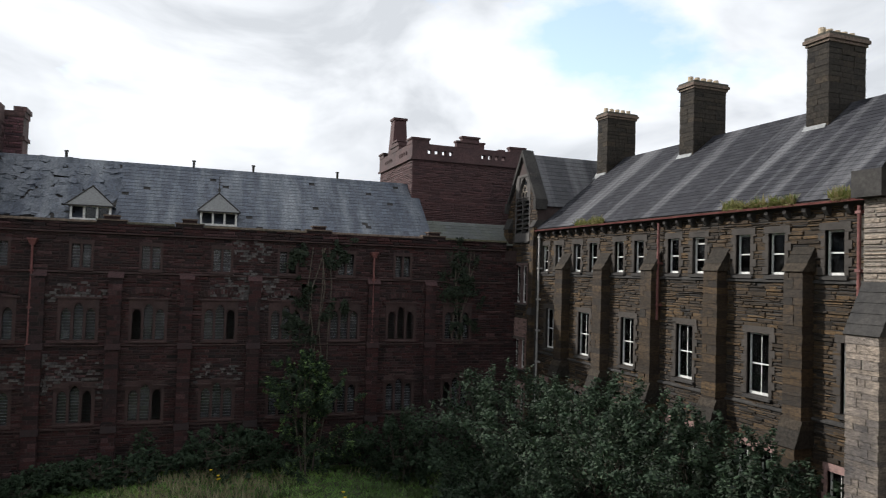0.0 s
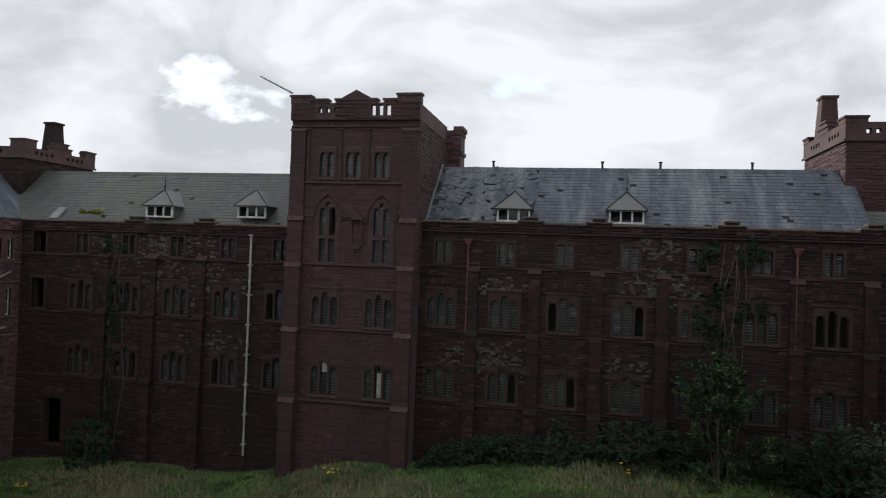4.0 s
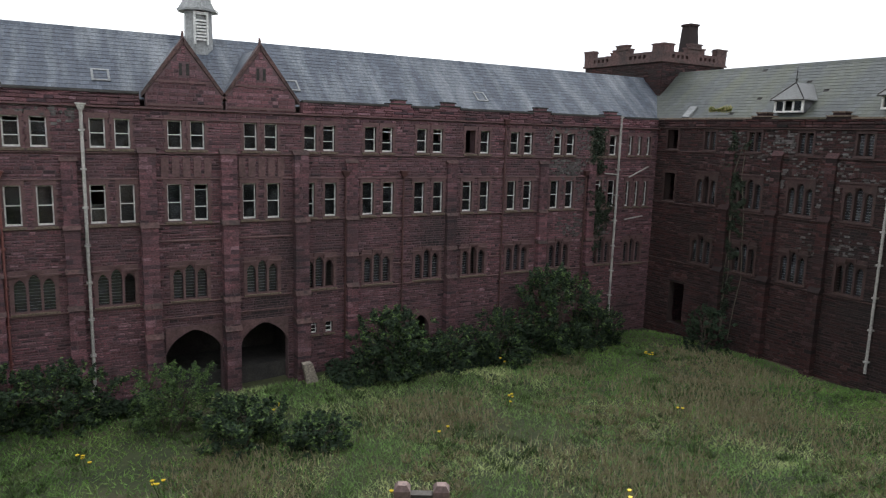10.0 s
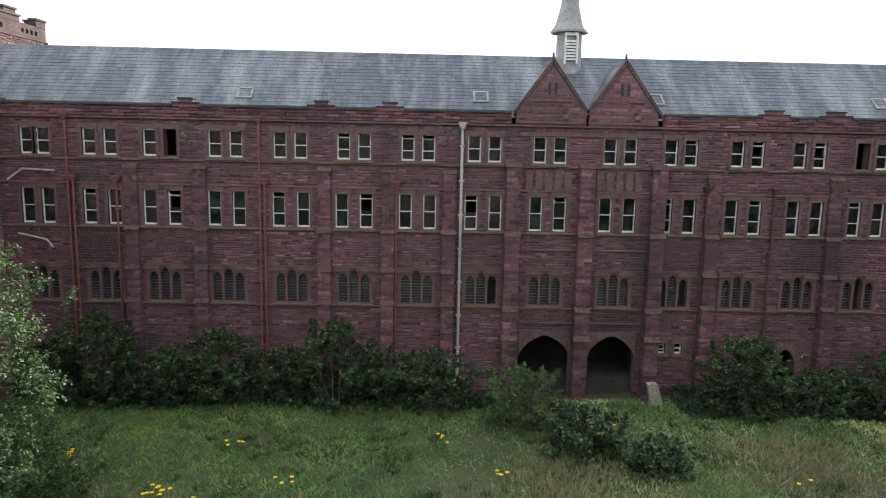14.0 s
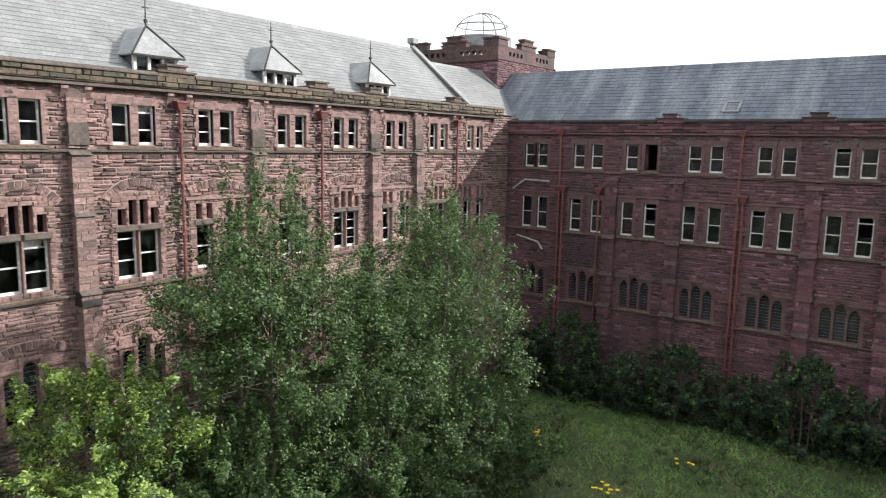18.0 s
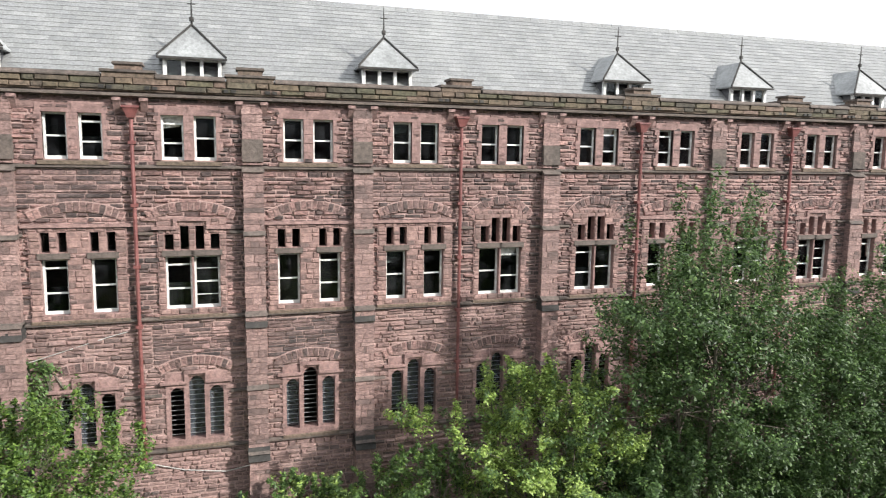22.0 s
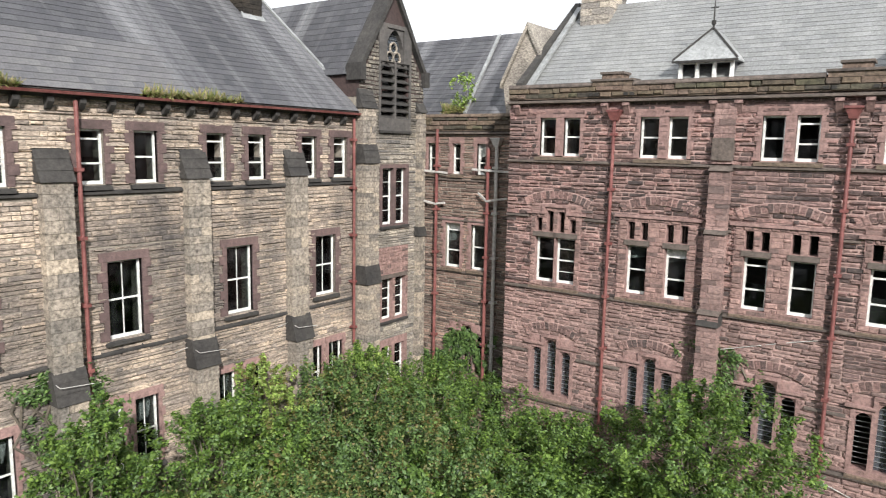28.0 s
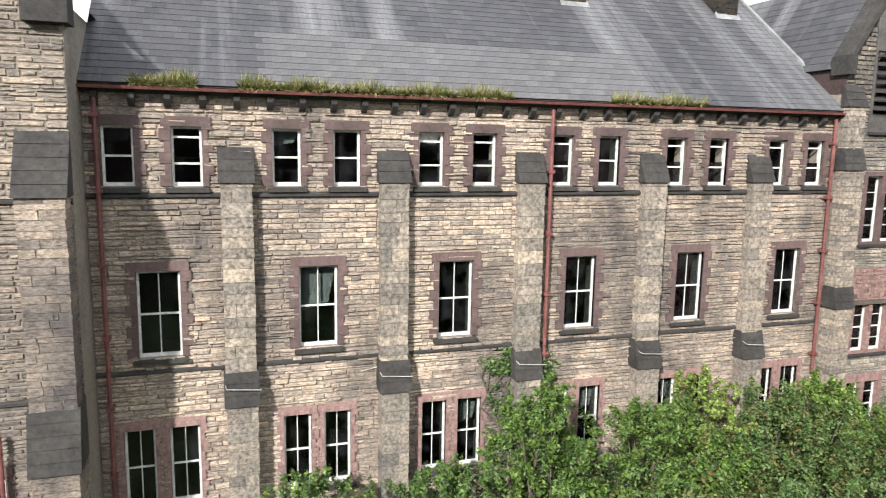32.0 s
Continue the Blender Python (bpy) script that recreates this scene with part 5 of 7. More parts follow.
north.parapet(-9.7, 18.0, 14.1, 14.55, RED_SOOT_SHADE, [-3.4, 0.2, 6.8, 13.4], seed=28, coping=PARAPET)
north.roof(-42.0, -16.0, 0.5, 13.9, 4.5, 17.62, SLATE_MOSS, 29, missing=0.01)
north.roof(-9.8, -3.4, 0.5, 14.4, 4.5, 18.15, SLATE, 30, missing=0.4)
north.roof(-3.4, 13.6, 0.5, 14.4, 4.5, 18.15, SLATE, 32, missing=0.01)
north.roof(13.6, 22.0, 0.5, 14.4, 2.2, 15.7, SLATE_MOSS, 33)
for u, z, b in ((-26.45, 14.55, False), (-20.2, 14.65, True), (-4.45, 14.8, True), (1.62, 14.84, False)):
    north.dormer(u, z, 0.7, w=1.75, broken=b, mat=SLATE_PALE)
for u in (-6.2, 0.3, 3.6, 8.6):
    part("ridge_vent", Solid().tube((u, 4.5, 18.1), (u, 4.5, 18.55), 0.07, 0.07, 8).tube((u, 4.5, 18.55), (u, 4.5, 18.62), 0.11, 0.11, 8), IRON, north.ob)
# skylight low on the mossy roof
part("roof_light", Solid().hexa([(-34.3, 0.72, 14.15), (-33.7, 0.72, 14.15), (-33.7, 1.5, 14.88), (-34.3, 1.5, 14.88), (-34.3, 0.62, 14.25), (-33.7, 0.62, 14.25), (-33.7, 1.4, 14.98), (-34.3, 1.4, 14.98)]), LEAD, north.ob)

# pale stone where ivy has been stripped from the wall
STRIPPED = material("stripped_pale_stone", [(0.0450, 0.0413, 0.0413), (0.1050, 0.0975, 0.0960), (0.0750, 0.0638, 0.0615), (0.1425, 0.1350, 0.1313)], stain=0.5, stain_amt=0.6, dark=(0.02, 0.02, 0.02), contrast=0.7, bump=0.7)


def stripped(wing, patches, seed):
    rng = random.Random(seed)
    rows = []
    for u, z, ru, rz, n in patches:
        for _ in range(n):
            a, k = rng.uniform(0, 2 * math.pi), rng.random() ** 0.7
            uu, zz = u + math.cos(a) * k * ru, round((z + math.sin(a) * k * rz) / 0.13) * 0.13
            w = rng.uniform(0.05, 0.17)
            if any(h[0] - 0.1 < uu + w and h[1] + 0.1 > uu - w and h[2] < zz + 0.12 and h[3] > zz for h in wing.holes):
                continue
            rows.append((uu - w, uu + w, zz, zz + 0.115))
    s = Solid()
    for a, b, za, zb in rows:
        e = rng.uniform(0.0, 0.02)
        s.hexa([(a, -0.05 - e, za), (b, -0.048 - e, za), (b, 0.0, za), (a, 0.0, za), (a + 0.015, -0.05 - e, zb), (b - 0.01, -0.052 - e, zb), (b, 0.0, zb), (a, 0.0, zb)])
    part("stripped_stones", s, STRIPPED, wing.ob, kind="stuff")


stripped(north, [(3.4, 11.3, 2.2, 1.0, 150), (3.0, 13.3, 1.6, 0.7, 60), (-6.6, 6.9, 1.7, 1.2, 90), (-4.6, 6.8, 1.8, 1.3, 120), (-4.7, 10.9, 1.4, 0.7, 60), (-25.5, 12.6, 4.5, 1.2, 150), (-23.5, 10.2, 4.0, 1.4, 160), (-29.0, 12.5, 2.0, 1.3, 60), (-22.0, 6.8, 2.5, 1.0, 60), (1.8, 7.0, 1.4, 0.6, 30)], 71)
stripped(west, stripped_west, 72)
# main tower
tower = Wing("north_tower", "square red sandstone tower with pierced battlements and tall traceried windows", pose(0, 36.7, 0), TOWER_TRIM, TOWER_TRIM, 41)
T_L, T_R, T_Z = -16.85, -9.5, 20.0
for u in (-14.57, -11.43):
    tower.plate(u, 12.06, 1.5, 3.6, [(0.28, 0.66, 0.1, 1.35, "rect"), (0.84, 1.22, 0.1, 1.35, "rect"), (0.28, 0.66, 1.55, 3.1, "arch"), (0.84, 1.22, 1.55, 3.1, "arch"), (0.6, 0.9, 3.12, 3.4, "arch")], "TW", hood=False)
    hood = Solid()
    arc = [(sgn * (0.84 - 1.5 * (1 - math.cos(a))), 14.55 + 1.5 * math.sin(a)) for sgn, ks in ((-1, range(9)), (1, range(8, -1, -1))) for a in [k * 0.14 for k in ks]]
    arc = [(max(-0.84, min(x, -0.01)) if i < 9 else min(0.84, max(x, 0.01)), z) for i, (x, z) in enumerate(arc)]
    for (xa, za), (xb, zb) in zip(arc, arc[1:]):
        hood.tube((u + xa, -0.09, za), (u + xb, -0.09, zb), 0.06, 0.06, 6)
    hood.box(u - 0.9, u - 0.78, -0.14, 0.0, 14.47, 14.56).box(u + 0.78, u + 0.9, -0.14, 0.0, 14.47, 14.56)
    part("hood_mould", hood, TOWER_TRIM, tower.ob)
    tower.plate(u, 8.55, 1.8, 2.1, N_MID, "N3", hood=[(-0.1, 1.9, 2.1)])
    tower.plate(u + 0.1, 4.66, 1.8, 2.05, N_MID, "N4", hood=[(-0.1, 0.62, 1.78), (0.62, 1.18, 2.02), (1.18, 1.9, 1.78)])
for u in (-14.75, -13.2, -11.55):
    tower.plate(u, 16.75, 1.1, 1.75, [(0.12, 0.5, 0.1, 1.5, "arch"), (0.6, 0.98, 0.1, 1.5, "arch")], "T2", hood=False)
for z in (4.3, 8.3, 11.9, 16.45, 19.6):
    tower.string(T_L - 0.04, T_R + 0.04, z, proud=0.13, h=0.16)
tower.string(T_L, T_R, 14.6, breaks=[(h[0] - 0.1, h[1] + 0.1, h[2], h[3] + 0.1) for h in tower.holes])
for u in (T_L + 0.42, T_R - 0.42):
    tower.buttress(u, 0.86, [(-0.6, 4.3, 0.6), (4.4, 8.2, 0.5), (8.3, 11.8, 0.4), (11.9, 14.4, 0.28), (14.5, 19.4, 0.18)], TOWER_RED, cap=BATTLEMENT, seed=120, cap_h=0.25)
tower.body(T_L, T_R, -0.8, T_Z, RED_BED, TOWER_RED, 35, depth=7.0, course=(0.17, 0.26), length=(0.35, 0.8), proud=(0.004, 0.02), joint=0.01)
for k, (m, a, b) in enumerate(((pose(T_R + 0.02, 0, 0, 0, 0, 90), 0.0, 7.0), (pose(T_L - 0.02, 0, 0, 0, 0, 270), -7.0, 0.0))):
    side = part("side_wall", Solid().box(a, b, -0.02, 0.0, 10.0, T_Z), RED_BED, tower.ob)
    stones(side, a, b, 10.0, T_Z, [], TOWER_RED, 36 + k, y=-0.02, course=(0.17, 0.26), length=(0.35, 0.8))
    side.matrix_local = m
part("tower_roof", Solid().box(T_L + 0.3, T_R - 0.3, 0.6, 6.6, T_Z - 0.4, T_Z - 0.1), LEAD, tower.ob)
tower.floors(T_L, T_R, (3.4, 7.4, 11.4, 16.0), depth=7.0)
bat = Solid().panel(T_L - 0.08, T_R + 0.08, T_Z, T_Z + 0.95, [(u - 0.15, u + 0.15, T_Z + 0.25, T_Z + 0.85) for u in (-12.1, -11.68, -11.24)] + [(u - 0.12, u + 0.12, T_Z + 0.42, T_Z + 0.7) for u in (-15.2, -14.75, -14.25)], -0.2, 0.2)
bat.box(T_L - 0.08, T_L + 0.28, 0.21, 6.8, T_Z, T_Z + 0.9).box(T_R - 0.28, T_R + 0.08, 0.21, 6.8, T_Z, T_Z + 0.9).box(T_L + 0.29, T_R - 0.29, 6.4, 6.8, T_Z, T_Z + 0.9)
battlement = part("battlement", bat, BATTLEMENT, tower.ob)
stones(battlement, T_L - 0.06, T_R + 0.06, T_Z + 0.02, T_Z + 0.93, [(-15.5, -14.3, T_Z + 0.2, T_Z + 0.9), (-12.3, -11.0, T_Z + 0.2, T_Z + 0.9)], TOWER_RED, 47, y=-0.2, name="battlement_stones")
for a, b, z in ((T_L - 0.1, T_L + 1.1, 1.3), (T_L + 1.15, T_L + 2.1, 1.08), (-14.3, -11.9, 1.08), (T_R - 2.0, T_R - 1.3, 1.06), (T_R - 1.25, T_R + 0.1, 1.34)):
    part("merlon", Solid().box(a, b, -0.22, 0.22, T_Z + 0.94, T_Z + z).box(a - 0.05, b + 0.05, -0.28, 0.28, T_Z + z, T_Z + z + 0.12), BATTLEMENT, battlement)
part("crest", Solid().slab([(-14.0, T_Z + 1.2), (-12.2, T_Z + 1.2), (-13.1, T_Z + 1.68)], -0.2, 0.2), TOWER_TRIM, battlement)
part("fallen_flagpole", Solid().tube((-17.2, 0.5, 21.7), (-19.6, 1.2, 22.9), 0.05, 0.04), LEAD, tower.ob)
tur = part("stair_turret", Solid().box(T_R - 0.7, T_R + 0.95, 7.02, 8.4, 12.0, 20.45).box(T_R - 0.02, T_R + 1.0, 6.98, 8.45, 20.45, 20.75).box(T_R + 0.45, T_R + 1.08, 6.95, 8.5, 20.75, 21.0).box(T_R + 0.8, T_R + 1.05, 6.97, 8.45, 19.2, 19.4), BATTLEMENT, tower.ob)
stones(tur, T_R - 0.68, T_R + 0.93, 14.0, 20.4, [], RED, 39, y=7.02, name="turret_stones")
part("verge_flashing", Solid().hexa([(T_R + 0.06, 1.72, 14.5), (T_R + 0.16, 1.72, 14.5), (T_R + 0.16, 5.7, 18.28), (T_R + 0.06, 5.7, 18.28), (T_R + 0.06, 1.7, 14.6), (T_R + 0.16, 1.7, 14.6), (T_R + 0.16, 5.68, 18.4), (T_R + 0.06, 5.68, 18.4)]), LEAD, tower.ob)
for u in (-15.85, -13.95, -12.35, -10.45):
    tower.buttress(u, 0.16, [(16.5, 19.5, 0.12)], TOWER_TRIM, cap=TOWER_TRIM, seed=140, cap_h=0.12)
n_niche = Solid().box(-13.1, -12.6, -0.25, -0.06, 12.9, 13.1).slab([(-13.25, 14.5), (-12.45, 14.5), (-12.85, 15.1)], -0.26, -0.06).box(-13.2, -13.1, -0.14, -0.06, 13.1, 14.5).box(-12.6, -12.5, -0.14, -0.06, 13.1, 14.5)
part("niche", n_niche, TOWER_TRIM, tower.ob)


# loose pale boards behind two of the tower's lower lights
for u, z, h in ((-14.42, 6.0, 0.5), (-11.2, 4.8, 1.35)):
    part("window_board", Solid().box(u - 0.19, u + 0.19, 0.06, 0.09, z, z + h), WHITE_PIPE, tower.ob)


def corner_tower(name, label, x0, x1, y0, y1, z0, z1, mat, stone, seed, stack=None, ph=0.38, pierced=False, step=0.0, cap=None):
    """A square tower with stepped battlements."""
    t = thing(name, label, "tower", kind="structure")
    wall = part("wall", Solid().box(x0, x1, y0, y1, z0, z1), mat, t)
    for k, (m, a, b) in enumerate((((pose(0, y0, 0)), x0, x1), (pose(x0, 0, 0, 0, 0, 270), -y1, -y0), (pose(x1, 0, 0, 0, 0, 90), y0, y1), (pose(0, y1, 0, 0, 0, 180), -x1, -x0))):
        st = stones(wall, a, b, z0 + (z1 - z0) * 0.3, z1, [], stone, seed + k, name="face_stones")
        st.matrix_local = m
    s = Solid()
    for side in (0, 1):
        for along in (0, 1):
            u0, u1 = (x0 - 0.08, x1 + 0.08) if along == 0 else (y0 - 0.08, y1 + 0.08)
            for f, half, tops in ((0.0, 0.55, (0.34, 0.34)), (0.5, 0.95, (0.3, 0.62)), (1.0, 0.55, (0.34, 0.34))):
                c = u0 + (u1 - u0) * f + (half if f == 0 else -half if f == 1 else 0)
                for k, (w, dz) in enumerate(((half, tops[0]), (half * 0.62, tops[1]))):
                    if k and tops[0] == tops[1]:
                        continue
                    top = z1 + ph + dz + 0.006 * along + (step if f != 0.5 else 0)
                    edge = ((y0, y1) if along == 0 else (x0, x1))[side]
                    q = (edge - 0.1, edge + 0.3) if side == 0 else (edge - 0.3, edge + 0.1)
                    base = z1 + ph - 0.02 if k == 0 else z1 + ph + tops[0] + 0.006 * along + 0.112
                    for grow, za, zb in ((0.0, base, top), (0.06, top, top + 0.11)):
                        r = ((c - w - grow, c + w + grow), (q[0] - grow, q[1] + grow))
                        s.box(*(r[0] if along == 0 else r[1]), *(r[1] if along == 0 else r[0]), za, zb)
    for a in ((x0 - 0.08, x1 + 0.08, y0 - 0.08, y0 + 0.27), (x0 - 0.08, x1 + 0.08, y1 - 0.27, y1 + 0.08), (x0 - 0.08, x0 + 0.27, y0 + 0.28, y1 - 0.28), (x1 - 0.27, x1 + 0.08, y0 + 0.28, y1 - 0.28)):
        if pierced and a[3] - a[2] > 1.0:
            h0 = z1 + ph * 0.35
            ym, yd = a[2], a[3] - a[2]
            gaps = [(ym + yd * f + k - 0.13, ym + yd * f + k + 0.13) for f in (0.12, 0.6) for k in (0.0, 0.48, 0.96, 1.44)]
            cuts = sorted([ym, a[3]] + [g for pair in gaps for g in pair])
            s.box(a[0], a[1], ym, a[3], z1 - 0.005, h0).box(a[0], a[1], ym, a[3], h0 + 0.26, z1 + ph)
            for c0, c1 in zip(cuts[::2], cuts[1::2]):
                s.box(a[0], a[1], c0, c1, h0, h0 + 0.26)
        elif pierced:
            h0 = z1 + ph * 0.35
            gaps = [(x0 + (x1 - x0) * f + k - 0.13, x0 + (x1 - x0) * f + k + 0.13, h0, h0 + 0.26) for f in (0.14, 0.62) for k in (0.0, 0.48, 0.96, 1.44)]
            s.panel(a[0], a[1], z1 - 0.005, z1 + ph, gaps, a[2], a[3])
        else:
            s.box(*a, z1 - 0.005, z1 + ph)
    s.box(x0 - 0.16, x1 + 0.16, y0 - 0.16, y0 - 0.09, z1 - 0.08, z1 + 0.06).box(x0 - 0.16, x0 - 0.09, y0 - 0.085, y1 + 0.16, z1 - 0.08, z1 + 0.06).box(x1 + 0.09, x1 + 0.16, y0 - 0.085, y1 + 0.16, z1 - 0.08, z1 + 0.06)
    part("battlement", s, cap or BATTLEMENT, wall)
    if stack:
        x, y, zt = stack
        part("chimney_stack", Solid().hexa([(x - 0.6, y - 0.6, z1), (x + 0.6, y - 0.6, z1), (x + 0.6, y + 0.6, z1), (x - 0.6, y + 0.6, z1), (x - 0.42, y - 0.42, zt), (x + 0.42, y - 0.42, zt), (x + 0.42, y + 0.42, zt), (x - 0.42, y + 0.42, zt)]).box(x - 0.5, x + 0.5, y - 0.5, y + 0.5, zt, zt + 0.15), stone, t)
    return t


corner_tower("northwest_tower", "red sandstone corner tower with stepped battlements and a chimney stack", -46.8, -38.3, 40.5, 47.3, 8.0, 18.45, RED_SOOT_SHADE, RED_SOOT_SHADE, 200, stack=(-39.6, 44.6, 21.4), ph=0.72, pierced=True, step=0.1)
corner_tower("northeast_tower", "red sandstone corner tower with pierced battlements and a chimney stack", 13.1, 20.75, 41.4, 49.0, 10.0, 19.75, RED_TRIM, TOWER_RED, 210, stack=(13.75, 47.0, 23.2), ph=0.95, pierced=True, step=-0.1, cap=TOWER_TRIM)
sw = corner_tower("southwest_tower", "red sandstone corner tower carrying the bare iron ribs of a dome", -45.8, -38.4, -30.7, -24.1, 8.0, 18.05, RED_TRIM, RED, 220, ph=0.85, pierced=True, step=0.05)
dome = Solid()
dc = Vector((-41.7, -27.5, 19.2))
for i in (0, 2, 3, 6, 7, 10):
    w = math.pi * i / 6
    prev = None
    for k in range(7):
        e = math.pi / 2 * k / 6
        p = dc + Vector((2.0 * math.cos(w) * math.cos(e), 2.0 * math.sin(w) * math.cos(e), 0.7 + 1.7 * math.sin(e)))
        if prev is not None:
            dome.tube(prev, p, 0.04, 0.04, 5)
        prev = p
for z, r in ((0.7, 2.0), (1.55, 1.73)):
    for i in range(24):
        a, b = math.pi * i / 12, math.pi * (i + 1) / 12
        dome.tube(dc + Vector((r * math.cos(a), r * math.sin(a), z)), dc + Vector((r * math.cos(b), r * math.sin(b), z)), 0.05, 0.05, 5)
dome.tube(dc, dc + Vector((0, 0, 0.7)), 2.05, 2.05, 16)
part("dome_ribs", dome, LEAD, sw)
# lead flashings where the roofs run into the corner towers
fl = Solid().tube((-38.36, -24.06, 16.25), (-38.36, -25.4, 17.38), 0.07, 0.07, 6).tube((-39.2, -24.06, 16.25), (-40.1, -24.06, 17.02), 0.07, 0.07, 6)
part("lead_flashing", fl, LEAD, sw)
part("lead_flashing", Solid().tube((-38.26, 40.46, 15.92), (-38.26, 42.4, 17.7), 0.07, 0.07, 6).tube((-38.8, 40.46, 15.92), (-40.1, 40.46, 17.02), 0.07, 0.07, 6), LEAD, north.ob)

# ---- east wing: buff sandstone, two halves either side of a projecting bay ----
E_TRIM = PURPLE_TRIM
# blackened trim; its tone also holds the north half's shade
SHADED_TRIM = material("blackened_shaded_dressed_stone", [(0.028, 0.024, 0.021), (0.06, 0.05, 0.042)], spread=1.0, stain_amt=0.5)


def east_half(name, d, dz, bays, buts, pipes, u0, u1, seed, chimneys):
    # darkened stone, trim and caps carry the north half's shade in colour
    stone = BUFF if dz == 0 else BUFF_SOOT_SHADE
    trim = E_TRIM if dz == 0 else SHADED_TRIM
    w = Wing(name, "buff sandstone wing with sloped-cap buttresses, white sashes and a dark slate roof", wing_pose("E", d), trim, SOOT, seed)
    for u in bays:
        for sgn in (-1, 1):
            w.sash(u + sgn * 0.76, 11.5 + dz, 0.7, 1.42, state="whole" if w.rng.random() < 0.6 else "open")
        w.sash(u, 7.28 + dz, 1.0, 2.16, bars="v", state="whole")
        w.trim = PINK_TRIM
        for sgn in (-1, 1):
            w.sash(u + sgn * 0.53 - 0.05, 3.4 + dz, 0.72, 2.05, bars="v", state="whole")
        w.trim = trim
    for i, u in enumerate(buts):
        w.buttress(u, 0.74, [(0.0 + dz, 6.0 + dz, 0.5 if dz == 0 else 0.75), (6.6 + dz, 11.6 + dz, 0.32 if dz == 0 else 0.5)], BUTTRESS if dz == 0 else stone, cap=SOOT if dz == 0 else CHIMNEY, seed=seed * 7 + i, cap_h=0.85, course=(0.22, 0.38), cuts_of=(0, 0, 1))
    for u, za in pipes:
        w.pipe(u, za + dz, 13.6 + dz, WHITE_PIPE if u == -35.2 else RED_PIPE, hopper=False, y=-0.2)
    w.string(u0, u1, 11.2 + dz, mat=SOOT, h=0.16)
    w.string(u0, u1, 6.85 + dz, mat=SOOT, h=0.16)
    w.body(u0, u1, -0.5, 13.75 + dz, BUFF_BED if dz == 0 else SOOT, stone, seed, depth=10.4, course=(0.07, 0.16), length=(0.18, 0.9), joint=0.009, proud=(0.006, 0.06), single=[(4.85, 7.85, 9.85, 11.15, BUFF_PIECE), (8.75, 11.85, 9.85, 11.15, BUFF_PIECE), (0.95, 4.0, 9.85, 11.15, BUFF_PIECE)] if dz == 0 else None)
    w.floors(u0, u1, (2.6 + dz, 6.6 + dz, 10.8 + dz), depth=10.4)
    # one roof; the shade over its north end comes from the darker slate copy
    w.roof(u0, u1, -0.3, 13.85 + dz, 5.1, 18.25 + dz, SLATE_DARK if dz == 0 else SLATE_DARK_SHADED, seed, back_y=10.5, gauge=0.27, width=0.36, single=(1.0, 12.0, 9) if dz == 0 else None)
    n = int((u1 - u0) / 0.78)
    for i in range(n):
        part("eaves_bracket", cached(("bracket",), lambda: Solid().prism([(-0.26, 0.0), (-0.26, -0.12), (-0.12, -0.27), (0.0, -0.32), (0.0, 0.0)][::-1], -0.075, 0.075).mesh("eaves_bracket", SOOT)), SOOT, w.ob, at=(u0 + 0.3 + i * 0.78, 0, 13.66 + dz))
    g = Solid().prism([(-0.4, 13.73), (-0.28, 13.73), (-0.28, 13.8), (-0.43, 13.8)], u0, u1)
    g.v = [(x, y, z + dz) for x, y, z in g.v]
    part("gutter", g, RED_PIPE, w.ob)
    for i, u in enumerate(chimneys):
        w.chimney(u + (0.1 if dz else 0.0), 4.9, 1.0 if dz else 0.85, 1.95, 16.2 + dz, 20.6 + dz, CHIMNEY, 5, seed + i)
        part("lead_flashing", Solid().hexa([(u - 0.55, 3.75, 16.95 + dz), (u + 0.55, 3.75, 16.95 + dz), (u + 0.5, 4.0, 17.25 + dz), (u - 0.5, 4.0, 17.25 + dz), (u - 0.55, 3.7, 17.08 + dz), (u + 0.55, 3.7, 17.08 + dz), (u + 0.5, 3.97, 17.5 + dz), (u - 0.5, 3.97, 17.5 + dz)]), LEAD, w.ob)
    return w


east = east_half("east_wing_south_half", 18.0, 0.0, [-1.42, 2.45, 6.23, 10.1, 13.9, 17.65], [0.46, 4.42, 8.33, 12.31, 16.18], [(8.93, 6.0), (18.95, 5.2), (-2.6, 2.0)], -2.9, 19.3, 51, [-2.0, 11.6, 17.8])
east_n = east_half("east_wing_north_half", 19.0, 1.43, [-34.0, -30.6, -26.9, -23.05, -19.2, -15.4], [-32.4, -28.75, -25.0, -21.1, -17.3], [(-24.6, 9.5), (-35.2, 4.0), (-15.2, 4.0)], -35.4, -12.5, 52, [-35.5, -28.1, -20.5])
# the projecting centre bay
bay = Wing("east_centre_bay", "projecting gabled buff sandstone bay with capped corner buttresses", wing_pose("E", 16.5), E_TRIM, SOOT, 61)
bay.sash(-4.95, 3.3, 0.8, 2.0, bars="v")
bay.sash(-10.6, 7.4, 1.0, 2.1, bars="v")
bay.body(-13.2, -2.9, -0.5, 15.4, BUFF_BED, BAY_STONE, 62, depth=7.0, course=(0.08, 0.16))
bay.string(-13.2, -2.9, 11.2, mat=SOOT, h=0.16)
bay.string(-13.2, -2.9, 6.85, mat=SOOT, h=0.16)
for i, u in enumerate((-3.4, -12.7)):
    bay.buttress(u, 0.9, [(0.0, 5.6, 0.9), (6.3, 11.4, 0.65)], BAY_STONE, seed=300 + i, cap_h=1.35)
part("gable", Solid().slab([(-12.5, 15.41), (-2.9, 15.41), (-7.7, 20.5)], 0.0, 0.5), WARM_GREY, bay.ob)
